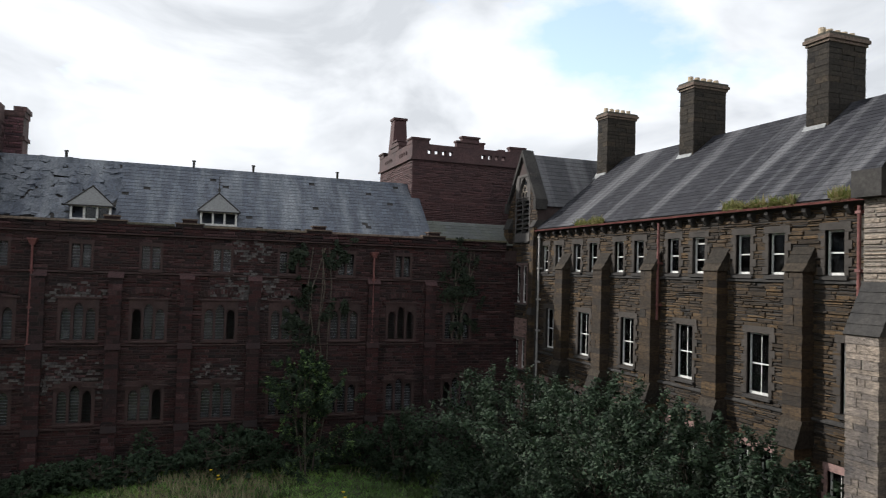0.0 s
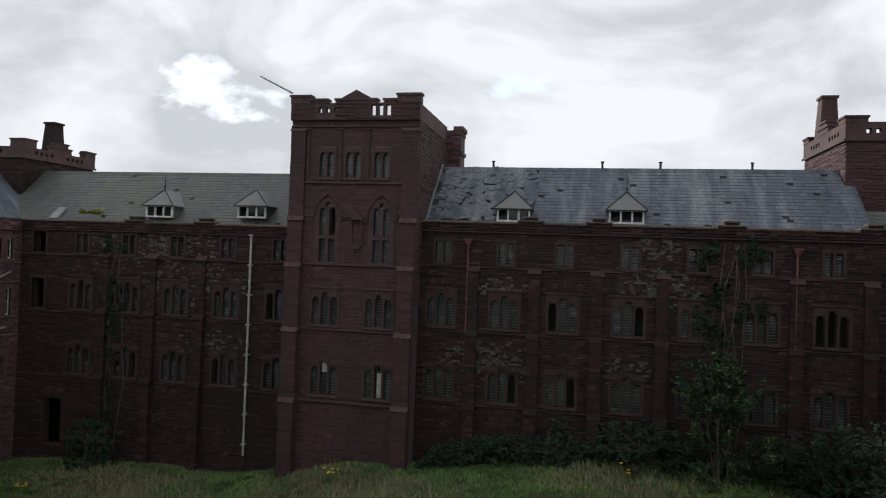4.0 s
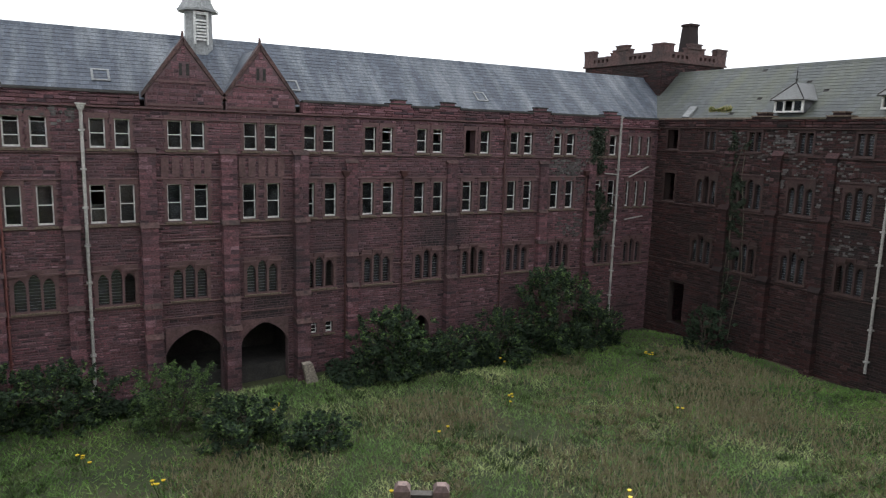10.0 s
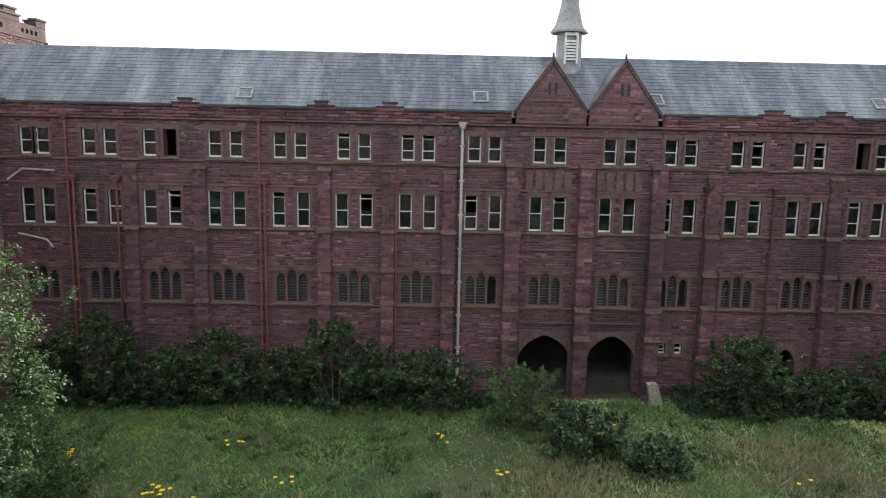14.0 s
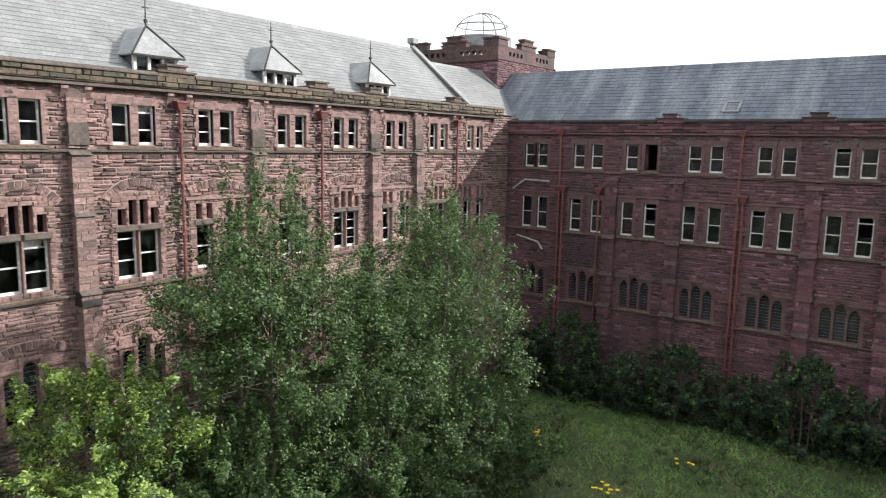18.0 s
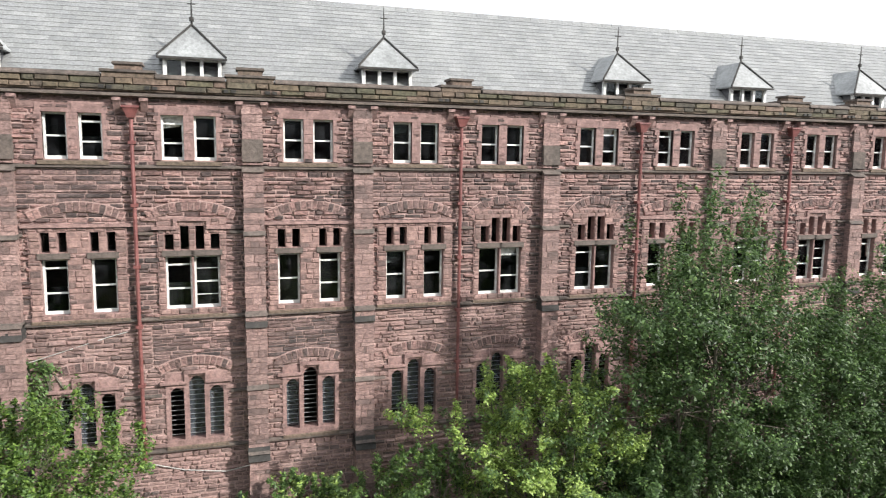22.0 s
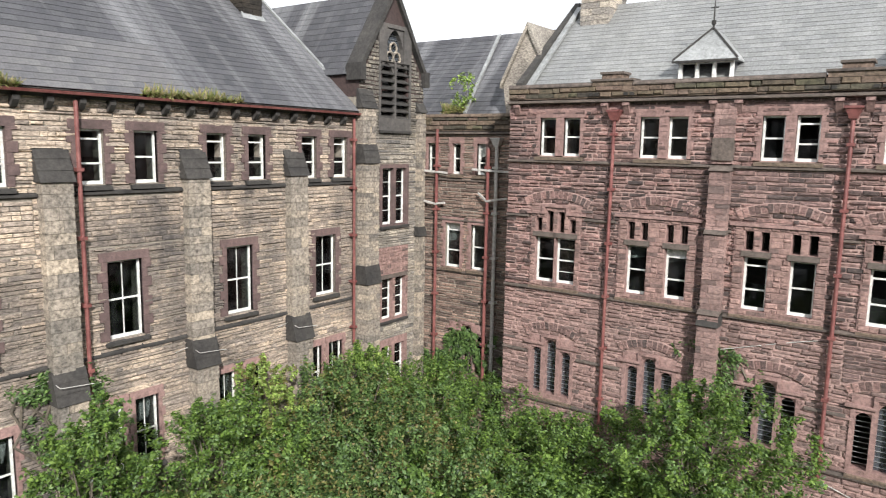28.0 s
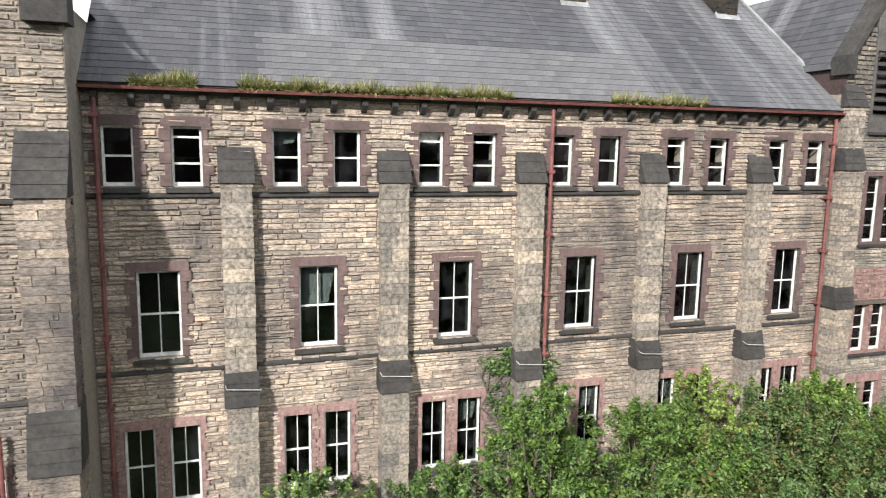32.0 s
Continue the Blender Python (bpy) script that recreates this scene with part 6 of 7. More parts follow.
part("gable_roof", Solid().face((-12.7, -0.2, 15.5), (-7.7, -0.2, 20.8), (-7.7, 7.0, 20.8), (-12.7, 7.0, 15.5)).face((-7.7, -0.2, 20.8), (-2.7, -0.2, 15.5), (-2.7, 7.0, 15.5), (-7.7, 7.0, 20.8)), SLATE_DARK, bay.ob)
part("kneeler", Solid().box(-3.6, -2.75, -0.3, 0.4, 14.9, 15.6).box(-13.35, -12.5, -0.3, 0.4, 14.9, 15.6), SOOT, bay.ob)
part("drainpipe", Solid().tube((-4.87 + 0.3, -0.2, 2.0), (-4.57, -0.2, 6.3), 0.05), RED_PIPE, bay.ob)

part("verge_flashing", Solid().hexa([(19.17, -0.35, 13.86), (19.3, -0.35, 13.86), (19.3, 5.1, 18.26), (19.17, 5.1, 18.26), (19.17, -0.38, 13.94), (19.3, -0.38, 13.94), (19.3, 5.07, 18.34), (19.17, 5.07, 18.34)]), LEAD, east.ob)
# gabled end bays


SOOT_STONE = material("sooty_tracery_stone", [(0.05, 0.047, 0.046), (0.11, 0.1, 0.092)], spread=1.2, stain_amt=0.4)


GABLE_GREY = material("dark_weathered_gable_stone", [(0.0607, 0.0567, 0.0513), (0.1620, 0.1444, 0.1215), (0.1080, 0.0985, 0.0864), (0.2228, 0.1958, 0.1553), (0.0810, 0.0743, 0.0675)], stain=0.4, stain_amt=0.7, contrast=0.7, bump=0.7)


def gable_bay(name, d, u0, u1, dz, seed):
    w = Wing(name, "buff sandstone gabled bay with a louvred gothic opening", wing_pose("E", d - 0.25), E_TRIM, SOOT, seed)
    c = (u0 + u1) / 2
    w.plate(c + 0.1, 9.5 + dz, 1.75, 2.45, [(0.15, 0.8, 0.1, 2.3, "hsash"), (0.95, 1.6, 0.1, 2.3, "hsash")], "gb1", hood=False)
    w.plate(c + 0.1, 5.7 + dz, 1.75, 3.0, [(0.15, 0.8, 0.1, 1.75, "hsash"), (0.95, 1.6, 0.1, 1.75, "hsash")], "gb2", mat=PINK_TRIM, hood=False)
    w.plate(c + 0.1, 2.8 + dz, 1.75, 2.2, [(0.15, 0.8, 0.1, 1.9, "hsash"), (0.95, 1.6, 0.1, 1.9, "hsash")], "gb3", mat=PINK_TRIM, hood=False)
    w.plate(c + 0.1, 13.2 + dz, 1.9, 4.0, [(0.1, 0.9, 0.5, 2.6, "arch"), (1.0, 1.8, 0.5, 2.6, "arch"), (0.45, 1.45, 2.62, 3.85, "arch")], "gb4", mat=SOOT_STONE, hood=False)
    rose = Solid()
    for k in range(16):
        a, b2 = math.pi * k / 8, math.pi * (k + 1) / 8
        for ox, oz in ((-0.2, 2.8), (0.2, 2.8), (0.0, 3.15)):
            rose.tube((c + 0.1 + ox + 0.2 * math.cos(a), 0.08, 13.2 + dz + oz + 0.2 * math.sin(a)), (c + 0.1 + ox + 0.2 * math.cos(b2), 0.08, 13.2 + dz + oz + 0.2 * math.sin(b2)), 0.045, 0.045, 5)
    part("tracery", rose, BUTTRESS, w.ob)
    lou = Solid()
    for k in range(9):
        z = 13.4 + dz + 0.28 * k
        z += 0.25
        if z > 15.7 + dz:
            break
        lou.hexa([(c - 0.74, -0.05, z), (c + 0.94, -0.05, z), (c + 0.94, 0.26, z + 0.2), (c - 0.74, 0.26, z + 0.2), (c - 0.74, -0.05, z + 0.045), (c + 0.94, -0.05, z + 0.045), (c + 0.94, 0.26, z + 0.245), (c - 0.74, 0.26, z + 0.245)])
    part("louvre_slats", lou, SOOT, w.ob)
    w.body(u0, u1, -0.5, 14.4 + dz, BUFF_BED if dz == 0 else SOOT, GREY_BUFF if dz == 0 else BUFF_SOOT_SHADE, seed, depth=9.0, bands=[(-0.5, 13.0, GREY_BUFF), (13.0, 14.4, GABLE_GREY)] if dz == 0 else ())
    gw = Solid()
    a, b, apex = u0, u1, 18.4 + dz
    gw.slab([(a, 14.41 + dz), (c - 0.65, 14.41 + dz), (c - 0.65, apex - 1.65), (a, 15.3 + dz)], 0.0, 0.5)
    gw.slab([(c + 0.85, 14.41 + dz), (b, 14.41 + dz), (b, 15.3 + dz), (c + 0.85, apex - 1.65)], 0.0, 0.5)
    gw.slab([(c - 0.65, 17.1 + dz), (c + 0.85, 17.1 + dz), (c, apex), ], 0.0, 0.5)
    gp = part("gable", gw, SOOT_SHADE_BED, w.ob)
    for k in range(10):
        za = 14.42 + dz + 0.3 * k
        half = (b - a) / 2 if za < 15.0 + dz else (b - a) / 2 * (apex - za - 0.45) / (apex - 15.3 - dz)
        if half > 1.0:
            stones(gp, c - half, c + half, za, za + 0.3, w.holes, GABLE_GREY if dz == 0 else BUFF_SOOT_SHADE, seed + 20 + k, course=(0.12, 0.16), length=(0.2, 0.5), name="gable_stones")
    cp = Solid()
    for sgn, e in ((-1, a), (1, b)):
        cp.hexa([(e + sgn * 0.08, -0.15, 15.2 + dz), (e + sgn * 0.08, 0.6, 15.2 + dz), (c, 0.6, apex - 0.05), (c, -0.15, apex - 0.05), (e + sgn * 0.08, -0.15, 15.5 + dz), (e + sgn * 0.08, 0.6, 15.5 + dz), (c, 0.6, apex + 0.3), (c, -0.15, apex + 0.3)])
        cp.box(min(e - sgn * 0.15, e + sgn * 0.14), max(e - sgn * 0.15, e + sgn * 0.14), -0.22, 0.5, 15.0 + dz, 15.6 + dz)
    part("gable_coping", cp, SOOT, w.ob)
    rf = Solid().face((a - 0.1, 0.4, 15.2 + dz), (c, 0.4, apex), (c, 9.0, apex), (a - 0.1, 9.0, 15.2 + dz)).face((c, 0.4, apex), (b + 0.1, 0.4, 15.2 + dz), (b + 0.1, 9.0, 15.2 + dz), (c, 9.0, apex))
    gr = part("gable_roof", rf, SLATE_DARK, w.ob)
    for m in (pose(a - 0.1, 9.0, 0, 0, 0, -90), pose(b + 0.1, 0.4, 0, 0, 0, 90)):
        slates(gr, 0.0, 8.6, 0.0, 15.2 + dz, c - a + 0.1, apex, SLATE_DARK, seed + 9, gauge=0.27, width=0.36).matrix_local = m
    w.buttress(a + 0.3, 0.7, [(0.0, 7.5 + dz, 0.5), (7.7 + dz, 12.0 + dz, 0.4), (12.6 + dz, 14.0 + dz, 0.25)], BUTTRESS if dz == 0 else BUFF_SOOT_SHADE, seed=seed, cap_h=0.7)
    w.buttress(b - 0.25, 0.4, [(0.0, 9.0 + dz, 0.25), (9.2 + dz, 14.0 + dz, 0.2)], BUTTRESS if dz == 0 else BUFF_SOOT_SHADE, seed=seed + 1, cap_h=0.4)
    part("side_walling", Solid().box(a, a + 0.35, 0.51, 8.9, 14.41 + dz, 15.19 + dz).box(b - 0.35, b, 0.51, 8.9, 14.41 + dz, 15.19 + dz), SOOT_SHADE_BED, w.ob)
    return w


gable_bay("southeast_gable_bay", 18.0, 19.15, 22.95, 0.0, 71)
gable_bay("northeast_gable_bay", 19.0, -39.2, -35.4, 1.43, 72)
LINK_STONE = material("brown_grey_sandstone", [(0.0577, 0.0411, 0.0359), (0.2431, 0.1625, 0.1287), (0.1407, 0.0969, 0.0802), (0.3666, 0.2490, 0.1954), (0.0968, 0.0689, 0.0578)], stain=0.4, stain_amt=0.8, dark=(0.05, 0.045, 0.043), lo=0.44, grain=11, contrast=0.75, bump=0.8, lamina=2)
# the linking range between the east and south wings
link = Wing("link_range", "recessed brown sandstone link with narrow sashes between two wings", wing_pose("S", 23.05), PINK_TRIM, PARAPET, 81)
for u in (-17.28, -16.08, -14.9):
    link.sash(u, 11.6, 0.42, 1.2)
link.sash(-16.18, 7.82, 0.74, 1.8)
link.sash(-14.92, 7.82, 0.74, 1.8)
link.plate(-15.35, 3.3, 1.75, 2.28, TRI, "T", hood=TRI_HOOD)
for u, c, z1 in ((-16.95, RED_PIPE, 13.35), (-14.5, RED_PIPE, 12.6), (-14.12, WHITE_PIPE, 12.75)):
    link.pipe(u, 2.5, z1, c, hopper=c is WHITE_PIPE, r=0.075 if c is WHITE_PIPE else 0.065)
for z in (3.2, 7.6, 9.7, 11.3):
    link.string(-18.0, -12.75, z, mat=STRING_STONE)
link.string(-18.0, -12.75, 13.14, proud=0.18, h=0.14, mat=STRING_STONE)
link.body(-18.3, -12.75, -0.5, 13.3, BUFF_BED, LINK_STONE, 82, depth=7.0, joint=0.018)
part("valley_flashing", Solid().hexa([(-16.2, 0.55, 13.98), (-16.05, 0.55, 13.98), (-16.95, 4.5, 17.62), (-17.1, 4.5, 17.62), (-16.2, 0.52, 14.06), (-16.05, 0.52, 14.06), (-16.95, 4.47, 17.7), (-17.1, 4.47, 17.7)]), LEAD, link.ob)
link.parapet(-18.0, -12.75, 13.3, 13.82, PARAPET, [], seed=83)
link.roof(-24.0, -10.0, 0.6, 13.9, 4.6, 17.6, SLATE_DARK, 84)
part("gablet", Solid().slab([(-14.0, 13.7), (-12.2, 13.7), (-12.2, 15.0), (-13.2, 17.0), (-14.2, 15.0)], 0.3, 0.8).hexa([(-14.3, 0.2, 14.9), (-14.3, 3.0, 14.9), (-13.2, 3.0, 17.0), (-13.2, 0.2, 17.0), (-14.3, 0.2, 15.1), (-14.3, 3.0, 15.1), (-13.2, 3.0, 17.25), (-13.2, 0.2, 17.25)]).hexa([(-13.2, 0.2, 17.0), (-13.2, 3.0, 17.0), (-12.1, 3.0, 14.9), (-12.1, 0.2, 14.9), (-13.2, 0.2, 17.25), (-13.2, 3.0, 17.25), (-12.1, 3.0, 15.1), (-12.1, 0.2, 15.1)]), GREY_BUFF, link.ob)


# ---- ground ----
def ground_z(x, y):
    x, y = np.asarray(x, float), np.asarray(y, float)
    z = 0.35 + 0.034 * np.clip(x, -40, 20)
    z = z + 0.7 * np.exp(-((x + 3) / 13) ** 2 - ((y - 27) / 11) ** 2)
    bank = 1.0 / (1.0 + np.exp(np.clip(-(x - (-15.5 + (36 - y) * 0.28)) / 0.9, -40, 40)))
    z = z + 0.95 * bank * np.clip((y - 6) / 10, 0, 1) * np.clip((14 - x) / 8, 0, 1)
    z = z + 0.75 * np.clip((y - 27) / 8, 0, 1) * np.clip((x + 10) / 8, 0, 1)
    z = z + 0.12 * np.sin(x * 0.43 + 1.2) * np.sin(y * 0.37) + 0.07 * np.sin(x * 0.9 - y * 0.7)
    return z


axis_x = [-3000, -1000, -400, -160, -90, -60] + list(np.arange(-45, 24, 0.9)) + [26, 40, 70, 140, 400, 1000, 3000]
axis_y = [-3000, -1000, -400, -160, -80, -45] + list(np.arange(-26, 44, 0.9)) + [48, 60, 90, 160, 400, 1000, 3000]
gx, gy = np.meshgrid(np.array(axis_x, float), np.array(axis_y, float))
gz = np.where((abs(gx) < 60) & (abs(gy) < 60), ground_z(gx, gy), 0.0)
nx, ny = len(axis_x), len(axis_y)
idx = np.arange(nx * ny).reshape(ny, nx)
quads = np.stack([idx[:-1, :-1], idx[:-1, 1:], idx[1:, 1:], idx[1:, :-1]], -1).reshape(-1, 4)
gnd = heap("ground", np.stack([gx, gy, gz], -1).reshape(-1, 3), quads, SOIL, None, kind="structure", label="overgrown grassy courtyard ground")


def blades(name, label, n, box, height, mat, seed, lean=0.35, width=0.035, where=None):
    rs = np.random.RandomState(seed)
    x, y = rs.uniform(box[0], box[1], n), rs.uniform(box[2], box[3], n)
    keep = np.ones(n, bool) if where is None else where(x, y, rs)
    x, y = x[keep], y[keep]
    n = len(x)
    z = ground_z(x, y)
    h = rs.uniform(*height, n)
    a = rs.uniform(0, 2 * math.pi, n)
    dx, dy = np.cos(a) * width, np.sin(a) * width
    lx, ly = rs.normal(0, lean, n) * h, rs.normal(0, lean, n) * h
    v = np.stack([np.stack([x - dx, y - dy, z - 0.02], 1), np.stack([x + dx, y + dy, z - 0.02], 1), np.stack([x + lx, y + ly, z + h], 1)], 1).reshape(-1, 3)
    return tagged(heap(name, v, np.arange(n * 3).reshape(-1, 3), mat, None, "stuff", label), category="grass")


def patchy(x, y, rs):
    return np.sin(x * 0.31 + 2 * np.sin(y * 0.2)) + np.sin(y * 0.43 + x * 0.11) + rs.normal(0, 0.8, len(x)) > -1.5


def sunny(x, y, rs):
    """The drier upper lawn, against the lush strip along the shaded wings."""
    return 0.16 * np.minimum(y - 1, 52 - 1.9 * y) + 0.07 * (x + 16) - 0.3 * np.clip(x + 11, 0, 10) * (y > 6) + 1.1 * np.sin(x * 0.33 + 1) * np.sin(y * 0.27) + rs.normal(0, 0.7, len(x)) > 0


blades("grass", "rough uncut grass over the courtyard", 330000, (-35, 17.5, -21, 37.5), (0.06, 0.22), GRASS, 1, lean=0.95, width=0.026, where=lambda x, y, rs: patchy(x, y, rs) & sunny(x, y, rs))
blades("lush_grass", "deep green lush grass in the shaded part of the court", 330000, (-35, 17.5, -21, 37.5), (0.06, 0.2), GRASS_LUSH, 11, lean=1.0, width=0.028, where=lambda x, y, rs: patchy(x, y, rs) & ~sunny(x, y, rs))
blades("seeding_grass", "dry seeding grass in pale drifts", 110000, (-30, 10, -18, 36), (0.2, 0.5), material("dry_grass", [(0.2, 0.18, 0.1), (0.32, 0.285, 0.18)], stain_amt=0, bump=0, translucent=0.2), 2, where=lambda x, y, rs: np.sin(x * 0.5 + y * 0.21) + np.sin(y * 0.6 - x * 0.17) + 0.5 * np.sin(x * 1.7) * np.sin(y * 1.5) + 0.05 * (y + 0.4 * x - 2) - 0.2 * np.clip(y - 25, 0, 10) * (x > -13) + rs.normal(0, 0.55, len(x)) > 0.85)


def tussocks(name, label, count, each, box, height, mat, seed, where):
    """Clumps of longer blades that lean out from one root."""
    rs = np.random.RandomState(seed)
    cx, cy = rs.uniform(box[0], box[1], count), rs.uniform(box[2], box[3], count)
    keep = where(cx, cy, rs)
    cx, cy = cx[keep], cy[keep]
    n = len(cx) * each
    k = np.repeat(np.arange(len(cx)), each)
    a, r = rs.uniform(0, 2 * math.pi, n), rs.rand(n) ** 0.6 * rs.uniform(0.12, 0.34, len(cx))[k]
    x, y = cx[k] + np.cos(a) * r, cy[k] + np.sin(a) * r
    z = ground_z(x, y)
    h = rs.uniform(*height, n) * rs.uniform(0.6, 1.2, len(cx))[k]
    out = rs.uniform(0.3, 1.1, n) * h
    w = rs.uniform(0, math.pi, n)
    dx, dy = np.cos(w) * 0.028, np.sin(w) * 0.028
    v = np.stack([np.stack([x - dx, y - dy, z - 0.02], 1), np.stack([x + dx, y + dy, z - 0.02], 1), np.stack([x + np.cos(a) * out, y + np.sin(a) * out, z + h], 1)], 1).reshape(-1, 3)
    tagged(heap(name, v, np.arange(n * 3).reshape(-1, 3), mat, None, "stuff", label), category="grass")


TUSSOCK = material("tussock_grass", [(0.03, 0.055, 0.018), (0.075, 0.115, 0.035), (0.05, 0.085, 0.026), (0.12, 0.15, 0.055)], rough=0.6, stain_amt=0.0, bump=0, translucent=0.25, spread=0.6)
STRAW = material("bleached_grass", [(0.16, 0.135, 0.07), (0.26, 0.225, 0.135), (0.1, 0.1, 0.05)], rough=0.6, stain_amt=0.0, bump=0, translucent=0.2, spread=0.8)
tussocks("grass_tussock", "dark green grass tussocks scattered over the court", 5200, 26, (-34, 16, -17, 36.5), (0.12, 0.34), TUSSOCK, 21, lambda x, y, rs: np.sin(x * 0.8 + 1.7 * np.sin(y * 0.5)) + np.sin(y * 0.9 - x * 0.3) + rs.normal(0, 0.5, len(x)) > 0.3)
tussocks("straw_tussock", "bleached grass tussocks in drifts below the bank", 3600, 24, (-32, -8, -2, 36), (0.12, 0.32), STRAW, 22, lambda x, y, rs: np.sin(x * 0.55 + 2.2 + 1.3 * np.sin(y * 0.42)) + np.sin(y * 0.7 + x * 0.33) + 0.04 * (y - 14) + rs.normal(0, 0.4, len(x)) > 0.75)


# ---- trees and shrubs ----
def foliage(centres, radii, n, size, rs, outward=None):
    """Leaves along many short sprays that grow up and outwards; each leaf a folded quad."""
    c = len(centres)
    ax = rs.normal(0, 0.55, (c, 3)) + np.array([0, 0, 0.45])
    if outward is not None:
        ax = ax + outward
    ax /= np.linalg.norm(ax, axis=1)[:, None]
    k = rs.choice(c, n, p=radii ** 1.6 / np.sum(radii ** 1.6))
    u = rs.rand(n) ** 0.8
    d = rs.normal(size=(n, 3))
    d /= np.linalg.norm(d, axis=1)[:, None]
    p = centres[k] + ax[k] * (radii[k] * (1.9 * u - 0.7))[:, None] + d * (radii[k] * rs.rand(n) ** 0.5 * (0.75 - 0.5 * u))[:, None]
    a = d * 0.5 + ax[k] * 0.4 + rs.normal(0, 0.55, (n, 3)) + np.array([0, 0, 0.6])
    a /= np.linalg.norm(a, axis=1)[:, None]
    t = np.cross(a, rs.normal(size=(n, 3)))
    t /= np.linalg.norm(t, axis=1)[:, None]
    b = np.cross(a, t)
    s = size * rs.uniform(0.55, 1.35, n)[:, None]
    v = np.stack([p - t * s, p + b * s * 0.55 - a * s * 0.12, p + t * s, p - b * s * 0.55 - a * s * 0.12], 1)
    return v.reshape(-1, 3), np.arange(n * 4).reshape(-1, 4)


def shrub(name, label, category, x, y, rx, ry, z1, n, mat, seed, size=0.078, trunk=0.1, clumps=160, group="", second=None, stems=5, taper=0.55, full=0.8):
    """Stems, limbs and a crown of many uneven sprays inside a rough envelope that reaches the ground."""
    rs = np.random.RandomState(seed)
    g = float(ground_z(x, y))
    t = thing(name, label, category, pose(x, y, g), group)
    h = z1 - g
    leaders = [(rs.uniform(0, 2 * math.pi), rs.uniform(0.2, 0.6), rs.uniform(0.74, 0.95) if category == "tree" else rs.uniform(0.86, 0.97)) for i in range(6)] + [(0, 0, 0.99), (2.5, 0.22, 0.96), (5.6, 0.2, 0.95)]
    c, rad, out = [], [], []
    for i in range(clumps):
        w, f = rs.uniform(0, 2 * math.pi), rs.rand() ** 0.42
        k = 0.02 + 0.9 * rs.rand() ** 1.05
        lw, lf, lh = leaders[rs.randint(len(leaders))]
        env = max(0.12, 1 - taper * (k / lh) ** 2.2) * (0.78 + 0.22 * math.sin(3 * w + seed + 2 * k))
        if k > 0.66:
            cx, cy = math.cos(lw) * lf * (0.4 + k * 0.6), math.sin(lw) * lf * (0.4 + k * 0.6)
            e2 = max(0.1, min(1.0, (1.05 - k) / 0.36)) * full
            px, py = cx + math.cos(w) * f * e2, cy + math.sin(w) * f * e2
            k *= lh
        else:
            px, py = math.cos(w) * f * env, math.sin(w) * f * env
        c.append((px * rx, py * ry, k * h))
        rad.append(rs.uniform(0.11, 0.24) * min(rx, ry) * (1.0 if k < 0.7 else 0.75))
        out.append((px * 0.9, py * 0.9, 0.25))
    for lw, lf, lh in leaders:
        for i in range(3):
            c.append((math.cos(lw) * lf * rx, math.sin(lw) * lf * ry, h * lh * (0.84 + 0.045 * i)))
            rad.append(0.12 * min(rx, ry))
            out.append((0, 0, 1.0))
    c, rad, out = np.array(c), np.array(rad), np.array(out)
    s = Solid()
    for i in range(stems):
        lw, lf, lh = leaders[i % len(leaders)]
        foot = Vector((math.cos(lw) * 0.3, math.sin(lw) * 0.3, -0.1))
        tip = Vector((math.cos(lw) * lf * rx, math.sin(lw) * lf * ry, h * lh * 0.9))
        mid = foot.lerp(tip, 0.5) + Vector((rs.normal(0, 0.1), rs.normal(0, 0.1), 0))
        s.tube(foot, mid, trunk, trunk * 0.6, 7)
        s.tube(mid, tip, trunk * 0.6, 0.012, 6)
        for j in range(9):
            q = c[rs.randint(len(c))]
            a = foot.lerp(mid, rs.uniform(0.3, 1.0)) if q[2] < mid.z else mid.lerp(tip, rs.uniform(0, 0.4))
            e = Vector(q)
            s.tube(a, a.lerp(e, 0.6), trunk * 0.3, trunk * 0.2, 5)
            s.tube(a.lerp(e, 0.6), e, trunk * 0.2, 0.006, 5)
    part("trunk", s, BARK, t)
    n = int(n * (1.05 if category == "tree" else 1.0))
    v, q = foliage(c, rad, n, size * 1.12, rs, out)
    heap("crown", v, q, mat, t, kind="", label="")
    if second:
        v, q = foliage(c, rad * 1.12, n // 3, size, rs, out)
        heap("young_leaves", v, q, second, t, kind="")
    return t


